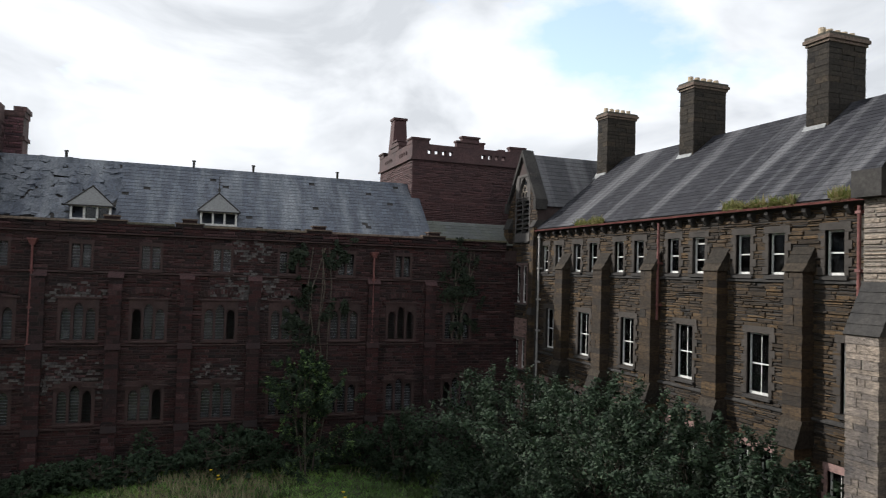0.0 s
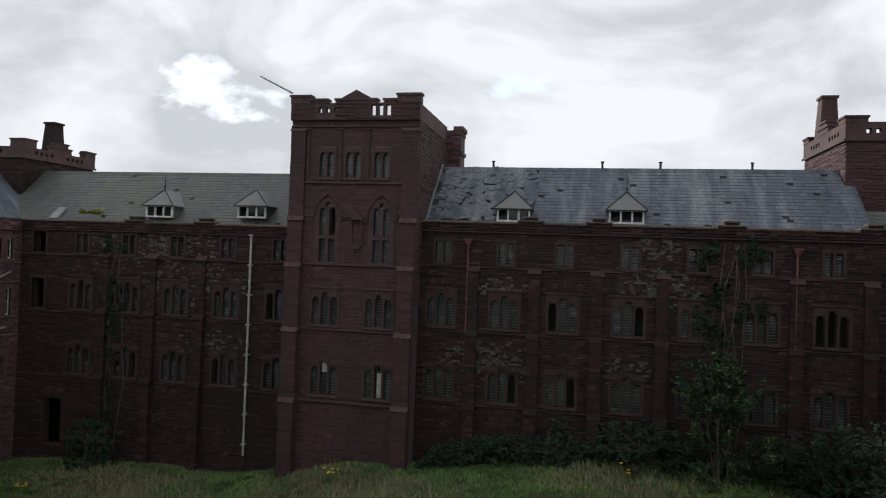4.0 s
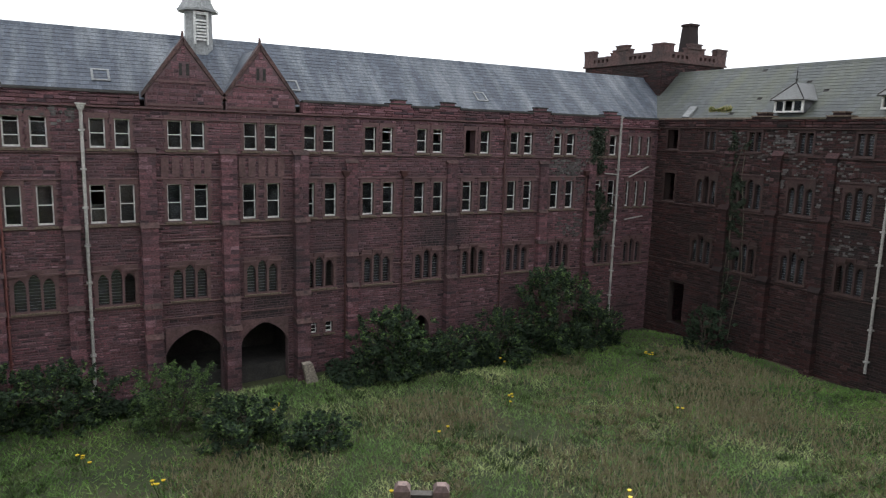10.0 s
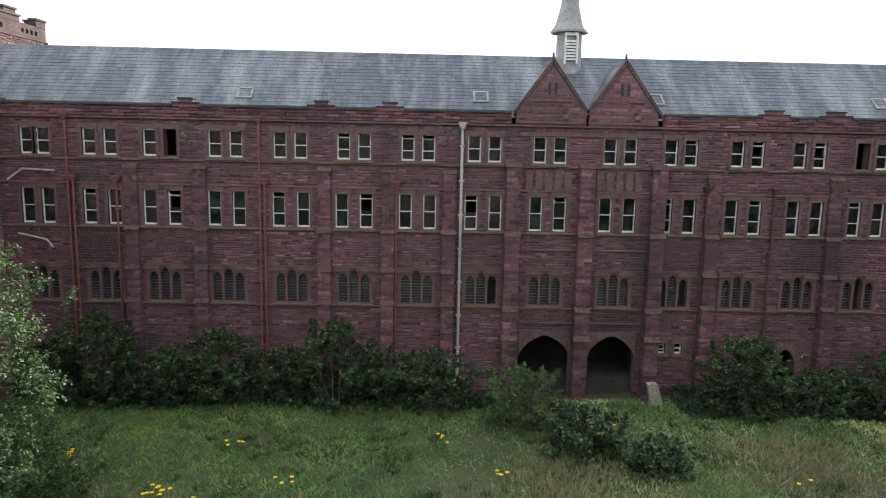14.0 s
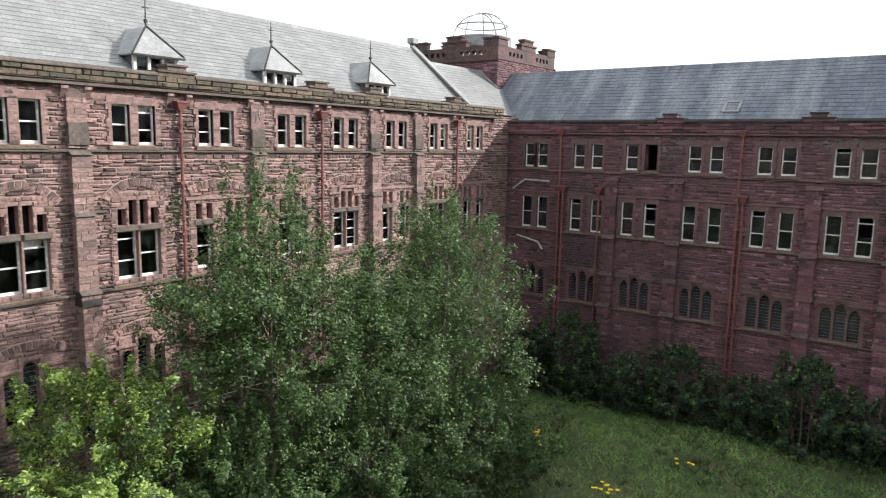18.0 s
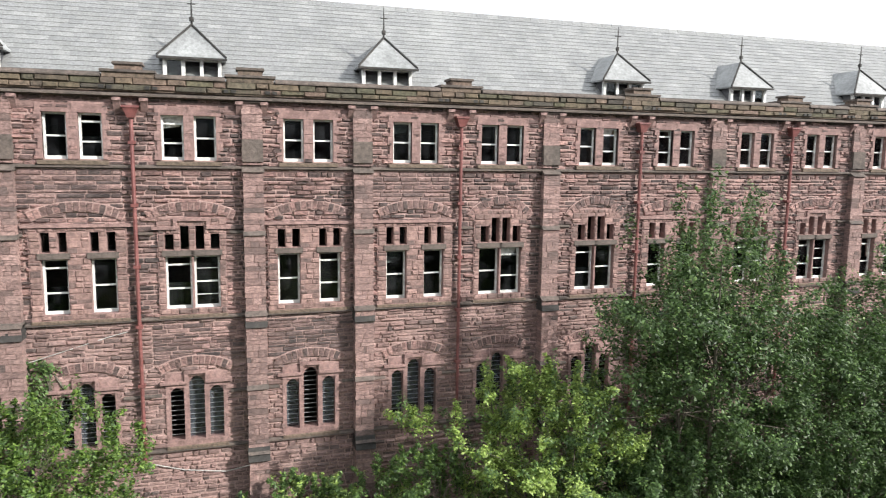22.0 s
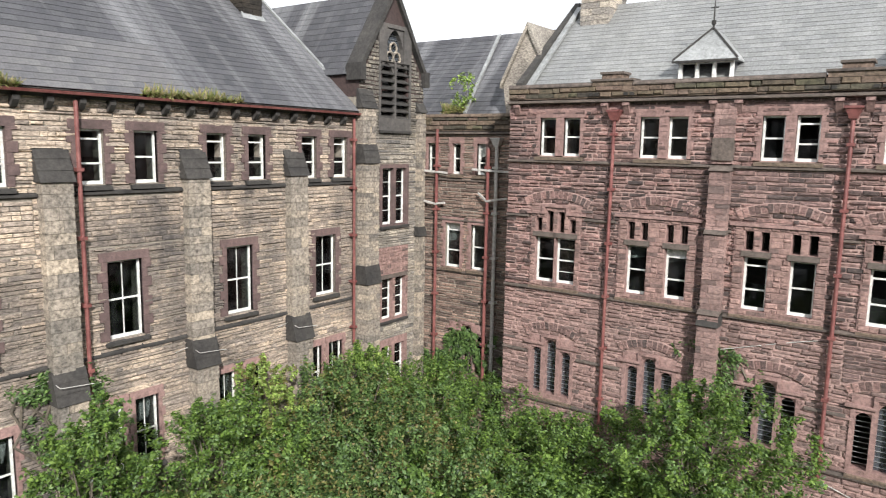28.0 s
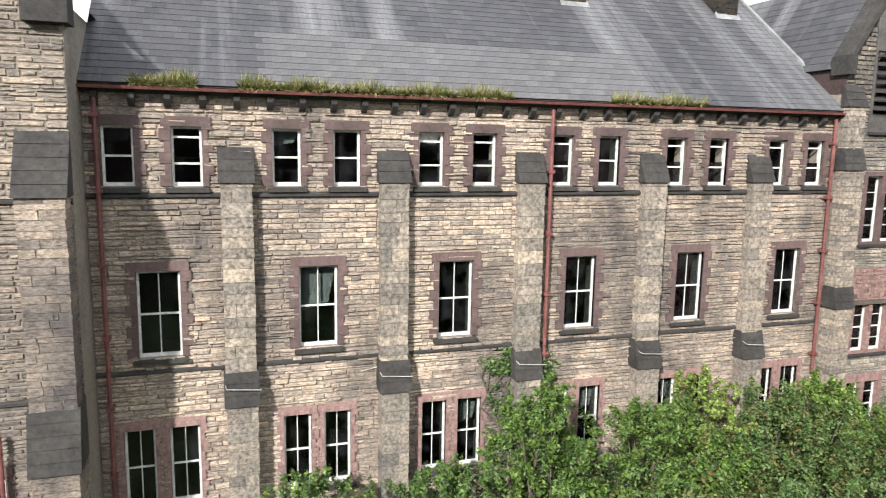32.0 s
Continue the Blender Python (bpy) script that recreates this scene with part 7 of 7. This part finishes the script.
def thicket(name, label, box, top, n, mats, seed, size=0.09, edge=1.2):
    """A continuous waist- to head-high tangle with an uneven top."""
    rs = np.random.RandomState(seed)
    n = int(n * 0.72)
    x, y = rs.uniform(box[0], box[1], n), rs.uniform(box[2], box[3], n)
    f = np.clip(np.minimum(np.minimum(x - box[0], box[1] - x), np.minimum(y - box[2], box[3] - y)) / edge, 0.0, 1)
    f = np.minimum(1, f + 0.3 * np.sin(x * 2.3 + y) * np.sin(y * 1.9))
    keep = f > 0.08
    x, y, f = x[keep], y[keep], f[keep]
    n = len(x)
    lump = 0.55 + 0.3 * np.sin(x * 1.3 + seed) * np.sin(y * 1.1 + 0.5 * seed) + 0.13 * np.sin(x * 2.9 + y * 1.7) + 0.1 * np.sin(y * 3.7 - x * 2.2)
    h = top * lump * f ** 0.6
    z = ground_z(x, y) + h * (1 - 0.55 * rs.rand(n) ** 2.2) + rs.normal(0, 0.07, n)
    p = np.stack([x, y, z], 1)
    a = rs.normal(0, 0.6, (n, 3)) + np.array([0, 0, 0.8])
    a /= np.linalg.norm(a, axis=1)[:, None]
    t = np.cross(a, rs.normal(size=(n, 3)))
    t /= np.linalg.norm(t, axis=1)[:, None]
    b = np.cross(a, t)
    s = size * rs.uniform(0.55, 1.4, n)[:, None]
    v = np.stack([p - t * s, p + b * s * 0.6 - a * s * 0.12, p + t * s, p - b * s * 0.6 - a * s * 0.12], 1)
    which = (np.sin(x * 0.9 + 1.3 * np.sin(y * 0.7 + seed)) + rs.normal(0, 0.5, n) > 0.1).astype(int) if len(mats) > 1 else np.zeros(n, int)
    if len(mats) > 2:
        which[np.sin(x * 0.75 + 2) * np.sin(y * 0.85 + 1) + rs.normal(0, 0.3, n) > 0.35] = 2
    for i, m in enumerate(mats):
        w = v[which == i].reshape(-1, 3)
        tagged(heap(name, w, np.arange(len(w)).reshape(-1, 4), m, None, "stuff", label), category="undergrowth")


thicket("bramble_thicket", "dense tangle of brambles and saplings filling the corner", (4.5, 17.9, -21.3, -4.0), 3.6, 120000, (LEAF_MID, LEAF_BRIGHT, LEAF_BRAMBLE), 3, edge=2.2)
thicket("bramble_thicket", "low brambles along the foot of the pink wall", (-11.0, 5.0, -21.3, -17.2), 2.4, 40000, (LEAF_MID, LEAF_YELLOW), 5)
thicket("bramble_thicket", "green undergrowth round the feet of the trees", (-26.5, -8.5, -20.8, -12.2), 2.6, 44000, (LEAF_TREE, LEAF_MID), 6, edge=1.6)
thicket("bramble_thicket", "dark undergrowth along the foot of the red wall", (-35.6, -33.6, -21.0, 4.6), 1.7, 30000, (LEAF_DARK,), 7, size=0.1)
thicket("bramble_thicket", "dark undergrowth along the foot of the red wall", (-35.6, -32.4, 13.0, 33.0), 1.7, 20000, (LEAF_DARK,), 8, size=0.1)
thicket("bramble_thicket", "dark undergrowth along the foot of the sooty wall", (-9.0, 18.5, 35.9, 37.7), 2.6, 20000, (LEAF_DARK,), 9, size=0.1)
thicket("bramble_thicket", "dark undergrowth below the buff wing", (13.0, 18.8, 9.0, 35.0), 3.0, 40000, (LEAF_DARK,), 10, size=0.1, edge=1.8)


SHRUBS = [
    (-12.0, -15.0, 2.6, 2.4, 5.6, 20000, LEAF_TREE, LEAF_MID, "shrub"),
    (-15.2, -13.6, 2.6, 2.2, 5.2, 16000, LEAF_TREE, LEAF_MID, "shrub"),
    (-20.0, -13.2, 2.6, 2.2, 4.6, 14000, LEAF_TREE, LEAF_MID, "shrub"),
    # x, y, rx, ry, top, leaves, material, second, kind
    (-13.2, -16.4, 4.5, 3.8, 13.0, 52000, LEAF_TREE, LEAF_MID, "tree"),
    (-20.8, -15.9, 5.2, 4.2, 11.7, 52000, LEAF_TREE, LEAF_MID, "tree"),
    (-17.0, -15.2, 4.4, 3.6, 9.0, 34000, LEAF_TREE, LEAF_MID, "shrub"),
    (-10.6, -15.8, 2.6, 2.2, 4.6, 13000, LEAF_TREE, LEAF_MID, "shrub"),
    (-8.7, -17.0, 3.3, 2.8, 7.5, 48000, LEAF_YELLOW, LEAF_MID, "shrub"),
    (-5.2, -18.4, 2.2, 1.8, 4.7, 12000, LEAF_MID, LEAF_BRIGHT, "shrub"),
    (4.5, -18.4, 3.4, 2.6, 7.0, 36000, LEAF_BRIGHT, LEAF_MID, "shrub"),
    (-2.4, -19.3, 2.4, 1.6, 3.6, 14000, LEAF_MID, LEAF_YELLOW, "shrub"),
    (0.8, -19.0, 2.3, 1.5, 3.0, 10000, LEAF_MID, LEAF_BRIGHT, "shrub"),
    (14.4, -19.6, 3.6, 3.0, 5.1, 28000, LEAF_BRIGHT, LEAF_MID, "shrub"),
    (9.8, -18.4, 3.8, 3.2, 4.5, 28000, LEAF_BRIGHT, LEAF_MID, "shrub"),
    (15.2, -15.6, 3.0, 3.0, 5.9, 24000, LEAF_MID, LEAF_BRAMBLE, "shrub"),
    (15.4, -11.8, 2.7, 2.4, 6.1, 22000, LEAF_BRIGHT, LEAF_MID, "shrub"),
    (15.3, -7.8, 2.0, 1.8, 7.3, 22000, LEAF_BRIGHT, LEAF_MID, "shrub"),
    (15.3, -5.2, 2.1, 2.0, 4.9, 14000, LEAF_MID, LEAF_BRIGHT, "shrub"),
    (15.8, -2.0, 1.5, 1.9, 5.0, 9000, LEAF_MID, LEAF_YELLOW, "shrub"),
    (12.0, -15.6, 3.6, 3.4, 5.2, 26000, LEAF_MID, LEAF_BRAMBLE, "shrub"),
    (12.0, -11.0, 3.4, 3.2, 4.7, 24000, LEAF_MID, LEAF_BRAMBLE, "shrub"),
    (12.4, -7.0, 2.8, 2.6, 3.9, 16000, LEAF_BRIGHT, LEAF_MID, "shrub"),
    (8.0, -14.4, 3.2, 3.0, 3.7, 18000, LEAF_MID, LEAF_BRIGHT, "shrub"),
    (16.4, -17.6, 1.9, 2.2, 6.0, 16000, LEAF_BRIGHT, LEAF_YELLOW, "shrub"),
    (16.6, -13.6, 1.5, 2.0, 6.5, 14000, LEAF_YELLOW, LEAF_BRAMBLE, "shrub"),
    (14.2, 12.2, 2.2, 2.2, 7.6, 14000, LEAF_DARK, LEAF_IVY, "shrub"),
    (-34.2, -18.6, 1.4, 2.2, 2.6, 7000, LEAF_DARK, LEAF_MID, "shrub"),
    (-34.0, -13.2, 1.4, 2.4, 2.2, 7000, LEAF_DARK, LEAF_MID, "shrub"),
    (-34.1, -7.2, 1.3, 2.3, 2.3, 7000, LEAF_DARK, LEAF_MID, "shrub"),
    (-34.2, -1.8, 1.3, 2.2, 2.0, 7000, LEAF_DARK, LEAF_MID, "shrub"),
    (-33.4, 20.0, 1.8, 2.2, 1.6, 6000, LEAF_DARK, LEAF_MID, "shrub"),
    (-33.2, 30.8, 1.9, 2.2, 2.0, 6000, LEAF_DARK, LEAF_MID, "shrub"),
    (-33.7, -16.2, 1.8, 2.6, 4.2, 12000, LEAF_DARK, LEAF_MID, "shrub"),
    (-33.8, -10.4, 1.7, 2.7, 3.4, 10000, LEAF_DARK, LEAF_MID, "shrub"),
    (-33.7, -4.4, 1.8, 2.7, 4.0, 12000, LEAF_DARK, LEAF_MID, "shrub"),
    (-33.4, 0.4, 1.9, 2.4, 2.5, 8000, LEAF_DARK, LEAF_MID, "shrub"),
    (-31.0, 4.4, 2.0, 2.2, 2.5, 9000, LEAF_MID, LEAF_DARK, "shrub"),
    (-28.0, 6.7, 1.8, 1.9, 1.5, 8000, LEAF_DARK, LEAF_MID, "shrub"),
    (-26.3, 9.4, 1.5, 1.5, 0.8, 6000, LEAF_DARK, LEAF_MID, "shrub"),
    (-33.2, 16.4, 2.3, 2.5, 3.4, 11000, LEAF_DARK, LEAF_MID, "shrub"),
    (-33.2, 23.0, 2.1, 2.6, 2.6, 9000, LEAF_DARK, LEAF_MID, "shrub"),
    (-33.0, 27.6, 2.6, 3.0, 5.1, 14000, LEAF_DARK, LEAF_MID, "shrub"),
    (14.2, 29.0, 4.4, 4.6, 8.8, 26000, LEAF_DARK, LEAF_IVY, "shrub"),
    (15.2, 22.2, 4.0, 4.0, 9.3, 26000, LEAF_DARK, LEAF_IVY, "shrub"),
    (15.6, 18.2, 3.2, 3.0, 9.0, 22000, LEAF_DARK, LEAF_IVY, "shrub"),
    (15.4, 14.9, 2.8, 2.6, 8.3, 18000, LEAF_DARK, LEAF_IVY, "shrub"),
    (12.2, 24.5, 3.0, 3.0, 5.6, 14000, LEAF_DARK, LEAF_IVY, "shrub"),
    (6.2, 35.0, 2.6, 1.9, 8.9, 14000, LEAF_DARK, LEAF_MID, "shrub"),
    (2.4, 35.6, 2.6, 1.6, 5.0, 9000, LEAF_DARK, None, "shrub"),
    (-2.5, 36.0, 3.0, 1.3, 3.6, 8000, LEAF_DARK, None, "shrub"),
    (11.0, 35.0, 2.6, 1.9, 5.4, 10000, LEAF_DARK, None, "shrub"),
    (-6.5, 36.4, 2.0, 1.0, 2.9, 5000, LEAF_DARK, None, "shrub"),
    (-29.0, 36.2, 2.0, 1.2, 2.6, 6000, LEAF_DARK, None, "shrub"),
]
for i, (x, y, rx, ry, top, n, mat, second, kind) in enumerate(SHRUBS):
    label = {LEAF_TREE: "grey-green self-sown sapling clump between the trees", LEAF_DARK: "dense dark-leaved self-sown shrub against the wall", LEAF_MID: "self-sown green bush with loose branches", LEAF_BRIGHT: "bright green overgrown bush below the windows", LEAF_YELLOW: "yellow-green self-sown bush by the wall"}[mat]
    if kind == "tree":
        label = "tall bushy self-sown tree in front of the wing"
    shrub("tree" if kind == "tree" else "shrub", label, kind, x, y, rx, ry, top, n, mat, 400 + i, second=second, group="self-sown trees and shrubs", clumps=420 if kind == "tree" else 210 if n > 20000 else 120, taper=0.4 if kind == "tree" else 0.22, trunk=0.1 if kind == "tree" else 0.045, size=0.075 if mat is LEAF_DARK else 0.054 if kind == "tree" else 0.05, full=0.66 if kind == "tree" else 0.92)


# ---- creepers, tufts, wild flowers, small things ----
def creeper(label, m, u0, u1, z0, z1, n, mat, seed, size=0.1):
    """Ivy clinging to a wall in uneven tongues, in the wall's own frame."""
    rs = np.random.RandomState(seed)
    t = thing("ivy", label, "climbing plant", m)
    k = 46
    cu = u0 + (u1 - u0) * (0.5 + 0.5 * np.clip(rs.normal(0, 0.45, k), -1, 1))
    cz = z0 + (z1 - z0) * rs.rand(k) ** 0.8
    cen = np.stack([cu, rs.uniform(-0.25, -0.05, k), cz], 1)
    v, q = foliage(cen, rs.uniform(0.25, 0.6, k), n, size, rs)
    v[:, 1] = np.minimum(-0.04, v[:, 1] * 0.5)
    heap("foliage_mat", v, q, mat, t, kind="")
    s = Solid()
    for i in range(5):
        a = Vector(((u0 + u1) / 2 + rs.normal(0, 0.2), -0.06, z0 - 0.4))
        for j in range(6):
            b = Vector((a.x + rs.normal(0, 0.25), -0.06, a.z + (z1 - z0) / 6))
            s.tube(a, b, 0.035, 0.03, 5)
            a = b
    part("stem", s, BARK, t)


creeper("dark ivy climbing the sooty red wall", wing_pose("N", 37.9), 4.2, 9.0, 1.0, 14.2, 11000, LEAF_IVY, 1)
creeper("dark ivy hanging in the wall's corner", wing_pose("N", 37.9), 14.0, 16.4, 9.0, 14.4, 4500, LEAF_IVY, 2)
creeper("dark ivy stripped to stems on the red wall", wing_pose("N", 37.9), -29.8, -28.2, 0.5, 13.0, 6000, LEAF_IVY, 3)
creeper("dark ivy clump by the pale drainpipe", wing_pose("W", 35.7), 31.6, 33.6, 5.0, 9.2, 4500, LEAF_IVY, 4)
creeper("dark ivy beside the upper windows", wing_pose("W", 35.7), 31.6, 33.0, 10.4, 13.2, 2500, LEAF_IVY, 5)
creeper("green climber on the pink wall below the windows", wing_pose("S", 21.5), -6.4, -4.2, 3.6, 6.9, 4200, LEAF_MID, 6, size=0.06)
creeper("green climber with yellowing leaves on the buff wall", wing_pose("E", 18.0), 7.4, 9.3, 4.2, 6.9, 4200, LEAF_MID, 7, size=0.06)
creeper("brown and green creeper in the corner", wing_pose("S", 23.05), -17.8, -13.4, 1.5, 5.2, 6000, LEAF_MID, 8)


def gutter_grass(m, runs, z, y, n, seed):
    rs = np.random.RandomState(seed)
    k = rs.randint(0, len(runs), n)
    a, b = np.array([r[0] for r in runs])[k], np.array([r[1] for r in runs])[k]
    u = a + (b - a) * rs.rand(n)
    h = (0.1 + 0.3 * rs.rand(n) ** 2) * (0.5 + 0.6 * np.abs(np.sin(u * 2.1)))
    w = 0.02
    v = np.stack([np.stack([u - w, np.full(n, y) + rs.normal(0, 0.05, n), np.full(n, z)], 1), np.stack([u + w, np.full(n, y), np.full(n, z)], 1),
                  np.stack([u + rs.normal(0, 0.12, n), y + rs.normal(-0.03, 0.1, n), z + h * rs.choice([1, 1, 1, -0.4], n)], 1)], 1).reshape(-1, 3)
    ob = heap("gutter_grass", v, np.arange(n * 3).reshape(-1, 3), GRASS_FRESH, None, "stuff", "tufts of grass growing along the gutter")
    ob.matrix_world = m
    tagged(ob, category="grass")


GRASS_FRESH = material("fresh_grass", [(0.1, 0.14, 0.03), (0.19, 0.22, 0.06), (0.3, 0.26, 0.12), (0.36, 0.31, 0.17)], stain_amt=0, bump=0, translucent=0.3)
gutter_grass(wing_pose("E", 18.0), [(-1.8, -0.4), (0.6, 2.2), (2.2, 5.2), (5.0, 7.6), (10.6, 13.9)], 13.86, -0.36, 3300, 3)
gutter_grass(wing_pose("E", 19.0), [(-31.0, -28.5), (-20.6, -18.6), (-18.4, -17.4), (-16.0, -14.9)], 15.29, -0.36, 3000, 4)
gutter_grass(wing_pose("S", 23.05), [(-17.2, -16.2)], 14.1, 0.6, 900, 5)
gutter_grass(wing_pose("N", 37.9), [(-32.0, -30.3)], 14.6, 0.6, 900, 6)

# ragwort: stalks with flat yellow heads
rs = np.random.RandomState(77)
FLOWERS = [(-23.0, -9.2, 5), (-26.0, -13.6, 3), (-25.0, -13.0, 2), (-27.0, -7.6, 2), (-20.0, -6.0, 2), (-22.5, -8.0, 2), (-18.5, -2.5, 2), (-17.0, -7.6, 2), (-24.0, -5.0, 2), (-28.0, 1.0, 2), (-24.5, 3.2, 2), (-30.0, 9.0, 2), (-24.0, 14.0, 1), (-19.0, 9.5, 2), (-26.0, 19.0, 2), (-31.0, 22.0, 1), (-28.5, 31.0, 3), (-15.0, 12.0, 1), (-21.0, 25.0, 1), (-12.5, 33.0, 3), (-14.0, -10.5, 2), (-12.0, -12.5, 2), (2.0, 33.5, 2), (7.0, 30.0, 1), (-16.0, 17.0, 1)]
for x, y, k in FLOWERS:
    g = float(ground_z(x, y))
    t = thing("ragwort", "ragwort plant with flat yellow flower heads in the grass", "wild flower", pose(x, y, g), "ragwort in the lawn")
    heads = []
    for i in range(k * 2):
        p = Vector((rs.normal(0, 0.14 * k ** 0.5), rs.normal(0, 0.14 * k ** 0.5), rs.uniform(0.55, 0.95)))
        part("stalk", Solid().tube((p.x * 0.3, p.y * 0.3, -0.05), p, 0.015, 0.01, 4), LEAF_MID, t)
        heads.append(p)
    for p in heads:
        part("flower_head", cached(("head",), lambda: Solid().tube((0, 0, 0), (0, 0, 0.05), 0.05, 0.08, 7).mesh("flower_head", YELLOW)), YELLOW, t, at=p)

# stone piers with chamfered tops, standing in the grass
for cx, cy, top, turn, count in ((-17.5, 9.65, 2.0, 61, 2), (1.35, -19.9, 2.65, 5, 1)):
    g = float(ground_z(cx, cy))
    w = thing("stone_pier", "dark weathered stone piers with chamfered tops in the grass", "pier", pose(cx, cy, g, 0, 0, turn))
    h = top - g
    for sgn in (-1, 1)[:count]:
        x = sgn * 0.6 * (count > 1)
        pst = Solid().box(x - 0.25, x + 0.25, -0.25, 0.25, -0.2, h - 0.16)
        pst.hexa([(x - 0.25, -0.25, h - 0.16), (x + 0.25, -0.25, h - 0.16), (x + 0.25, 0.25, h - 0.16), (x - 0.25, 0.25, h - 0.16), (x - 0.14, -0.14, h), (x + 0.14, -0.14, h), (x + 0.14, 0.14, h), (x - 0.14, 0.14, h)])
        part("post", pst, PURPLE_TRIM, w)
    if count > 1:
        part("low_wall", Solid().box(-0.34, 0.34, -0.15, 0.15, -0.2, h - 0.3), SOOT, w)


# slipped slates on the broken stretch of the north roof
rs = np.random.RandomState(5)
out = []
sl = math.hypot(4.0, 3.75)
for i in range(330):
    u, s = rs.uniform(-8.9, -3.4), rs.uniform(0.1, 0.97)
    c = np.array((u, 0.5 + 4.0 * s, 14.4 + 3.75 * s)) + np.array((0, -0.68, 0.73)) * rs.uniform(0.03, 0.1)
    w = rs.normal(0, 0.35)
    ax = np.array((math.cos(w), math.sin(w) * 0.73, math.sin(w) * 0.68))
    ay = np.array((-math.sin(w), math.cos(w) * 0.73, math.cos(w) * 0.68)) + np.array((0, -0.68, 0.73)) * rs.normal(0.05, 0.12)
    a, b = 0.2, rs.uniform(0.15, 0.3)
    n = np.array((0, -0.68, 0.73)) * 0.012
    for sh in (n * 0, n):
        out += [c - ax * a - ay * b + sh, c + ax * a - ay * b + sh, c + ax * a + ay * b + sh, c - ax * a + ay * b + sh]
v = np.array(out)
q = (np.arange(330)[:, None, None] * 8 + np.array([(0, 1, 5, 4), (1, 2, 6, 5), (2, 3, 7, 6), (3, 0, 4, 7), (4, 5, 6, 7)])[None]).reshape(-1, 4)
heap("slipped_slates", v, q, SLATE, north.ob, label="loose slates slipped down the broken roof")


def cable(name, label, m, pts, r=0.018, mat=None):
    s = Solid()
    for a, b in zip(pts, pts[1:]):
        s.tube(a, b, r, r, 5)
    ob = new(name, s.mesh(name, mat or WHITE_PIPE))
    ob.matrix_world = m
    return tagged(ob, label, "cable")


# white cable looped round the east buttresses
for u in (0.5, 4.45, 8.4, 12.4, 16.25):
    cable("cable", "white cable pinned round a buttress", wing_pose("E", 18.0), [(u - 0.9, -0.04, 6.5), (u - 0.45, -0.12, 6.62), (u - 0.42, -0.585, 6.5), (u + 0.42, -0.585, 6.42), (u + 0.46, -0.1, 6.3), (u + 0.9, -0.04, 6.2)], 0.011)
cable("cable", "slack cable hanging across the pink wall", wing_pose("S", 21.5), [(-5.4, -0.05, 6.7), (-4.4, -0.05, 7.0), (-3.2, -0.05, 7.35), (-2.6, -0.05, 7.5)], 0.014)
cable("cable", "two slack cables hung below the window sills", wing_pose("S", 21.5), [(-2.3, -0.06, 3.5), (-1.2, -0.06, 3.15), (0.0, -0.06, 2.95), (0.7, -0.6, 3.3)], 0.016)
# stray waste pipes in the corners
for m, pts in ((wing_pose("S", 23.05), [(-17.9, -0.2, 10.5), (-17.0, -0.2, 10.35), (-16.5, -0.2, 10.42)]), (wing_pose("S", 23.05), [(-17.9, -0.2, 11.7), (-16.4, -0.2, 11.62)]),
               (wing_pose("S", 23.05), [(-14.9, -0.2, 10.9), (-14.5, -0.2, 10.6), (-13.6, -0.2, 10.75)]), (wing_pose("S", 23.05), [(-15.2, -0.2, 11.8), (-13.4, -0.2, 11.75)]),
               (wing_pose("W", 35.7), [(35.2, -0.15, 10.0), (37.0, -0.15, 10.75)]), (wing_pose("W", 35.7), [(33.0, -0.15, 10.3), (34.2, -0.15, 10.2)]), (wing_pose("W", 35.7), [(35.1, -0.15, 7.1), (36.8, -0.15, 7.3)]),
               (wing_pose("W", 35.7), [(-20.9, -0.3, 10.2), (-20.2, -0.2, 10.75), (-18.6, -0.2, 10.7)]), (wing_pose("W", 35.7), [(-20.6, -0.2, 7.5), (-19.2, -0.2, 7.2), (-18.9, -0.2, 6.8)])):
    ob = cable("waste_pipe", "pale waste pipe running along the wall", m, pts, 0.05)
    tagged(ob, category="pipe")

# sapling rooted in the link's parapet
rs = np.random.RandomState(91)
sap = thing("sapling", "small green sapling rooted behind the parapet", "shrub", wing_pose("S", 23.05) @ pose(-16.3, 0.7, 14.05))
cen = rs.normal(0, 1, (26, 3)) * np.array([0.36, 0.2, 0.3]) + np.array([0, 0, 0.65])
v, q = foliage(cen, rs.uniform(0.14, 0.28, 26), 900, 0.06, rs)
heap("crown", v, q, LEAF_YELLOW, sap, kind="")
st = Solid()
for c in cen[:8]:
    st.tube((0, 0, -0.1), Vector(c), 0.02, 0.006, 5)
part("trunk", st, BARK, sap)

# pale block leaning on the porch pier
g = float(ground_z(-34.6, 12.1))
blk = thing("stone_block", "pale fallen stone block leaning on the porch pier", "stone", pose(-34.55, 12.1, g, 0, -14, 90))
part("block", Solid().hexa([(-0.32, -0.2, -0.05), (0.34, -0.22, -0.05), (0.3, 0.2, -0.05), (-0.3, 0.2, -0.05), (-0.24, -0.16, 1.15), (0.26, -0.18, 1.05), (0.24, 0.18, 1.1), (-0.22, 0.17, 1.2)]), BUTTRESS, blk)
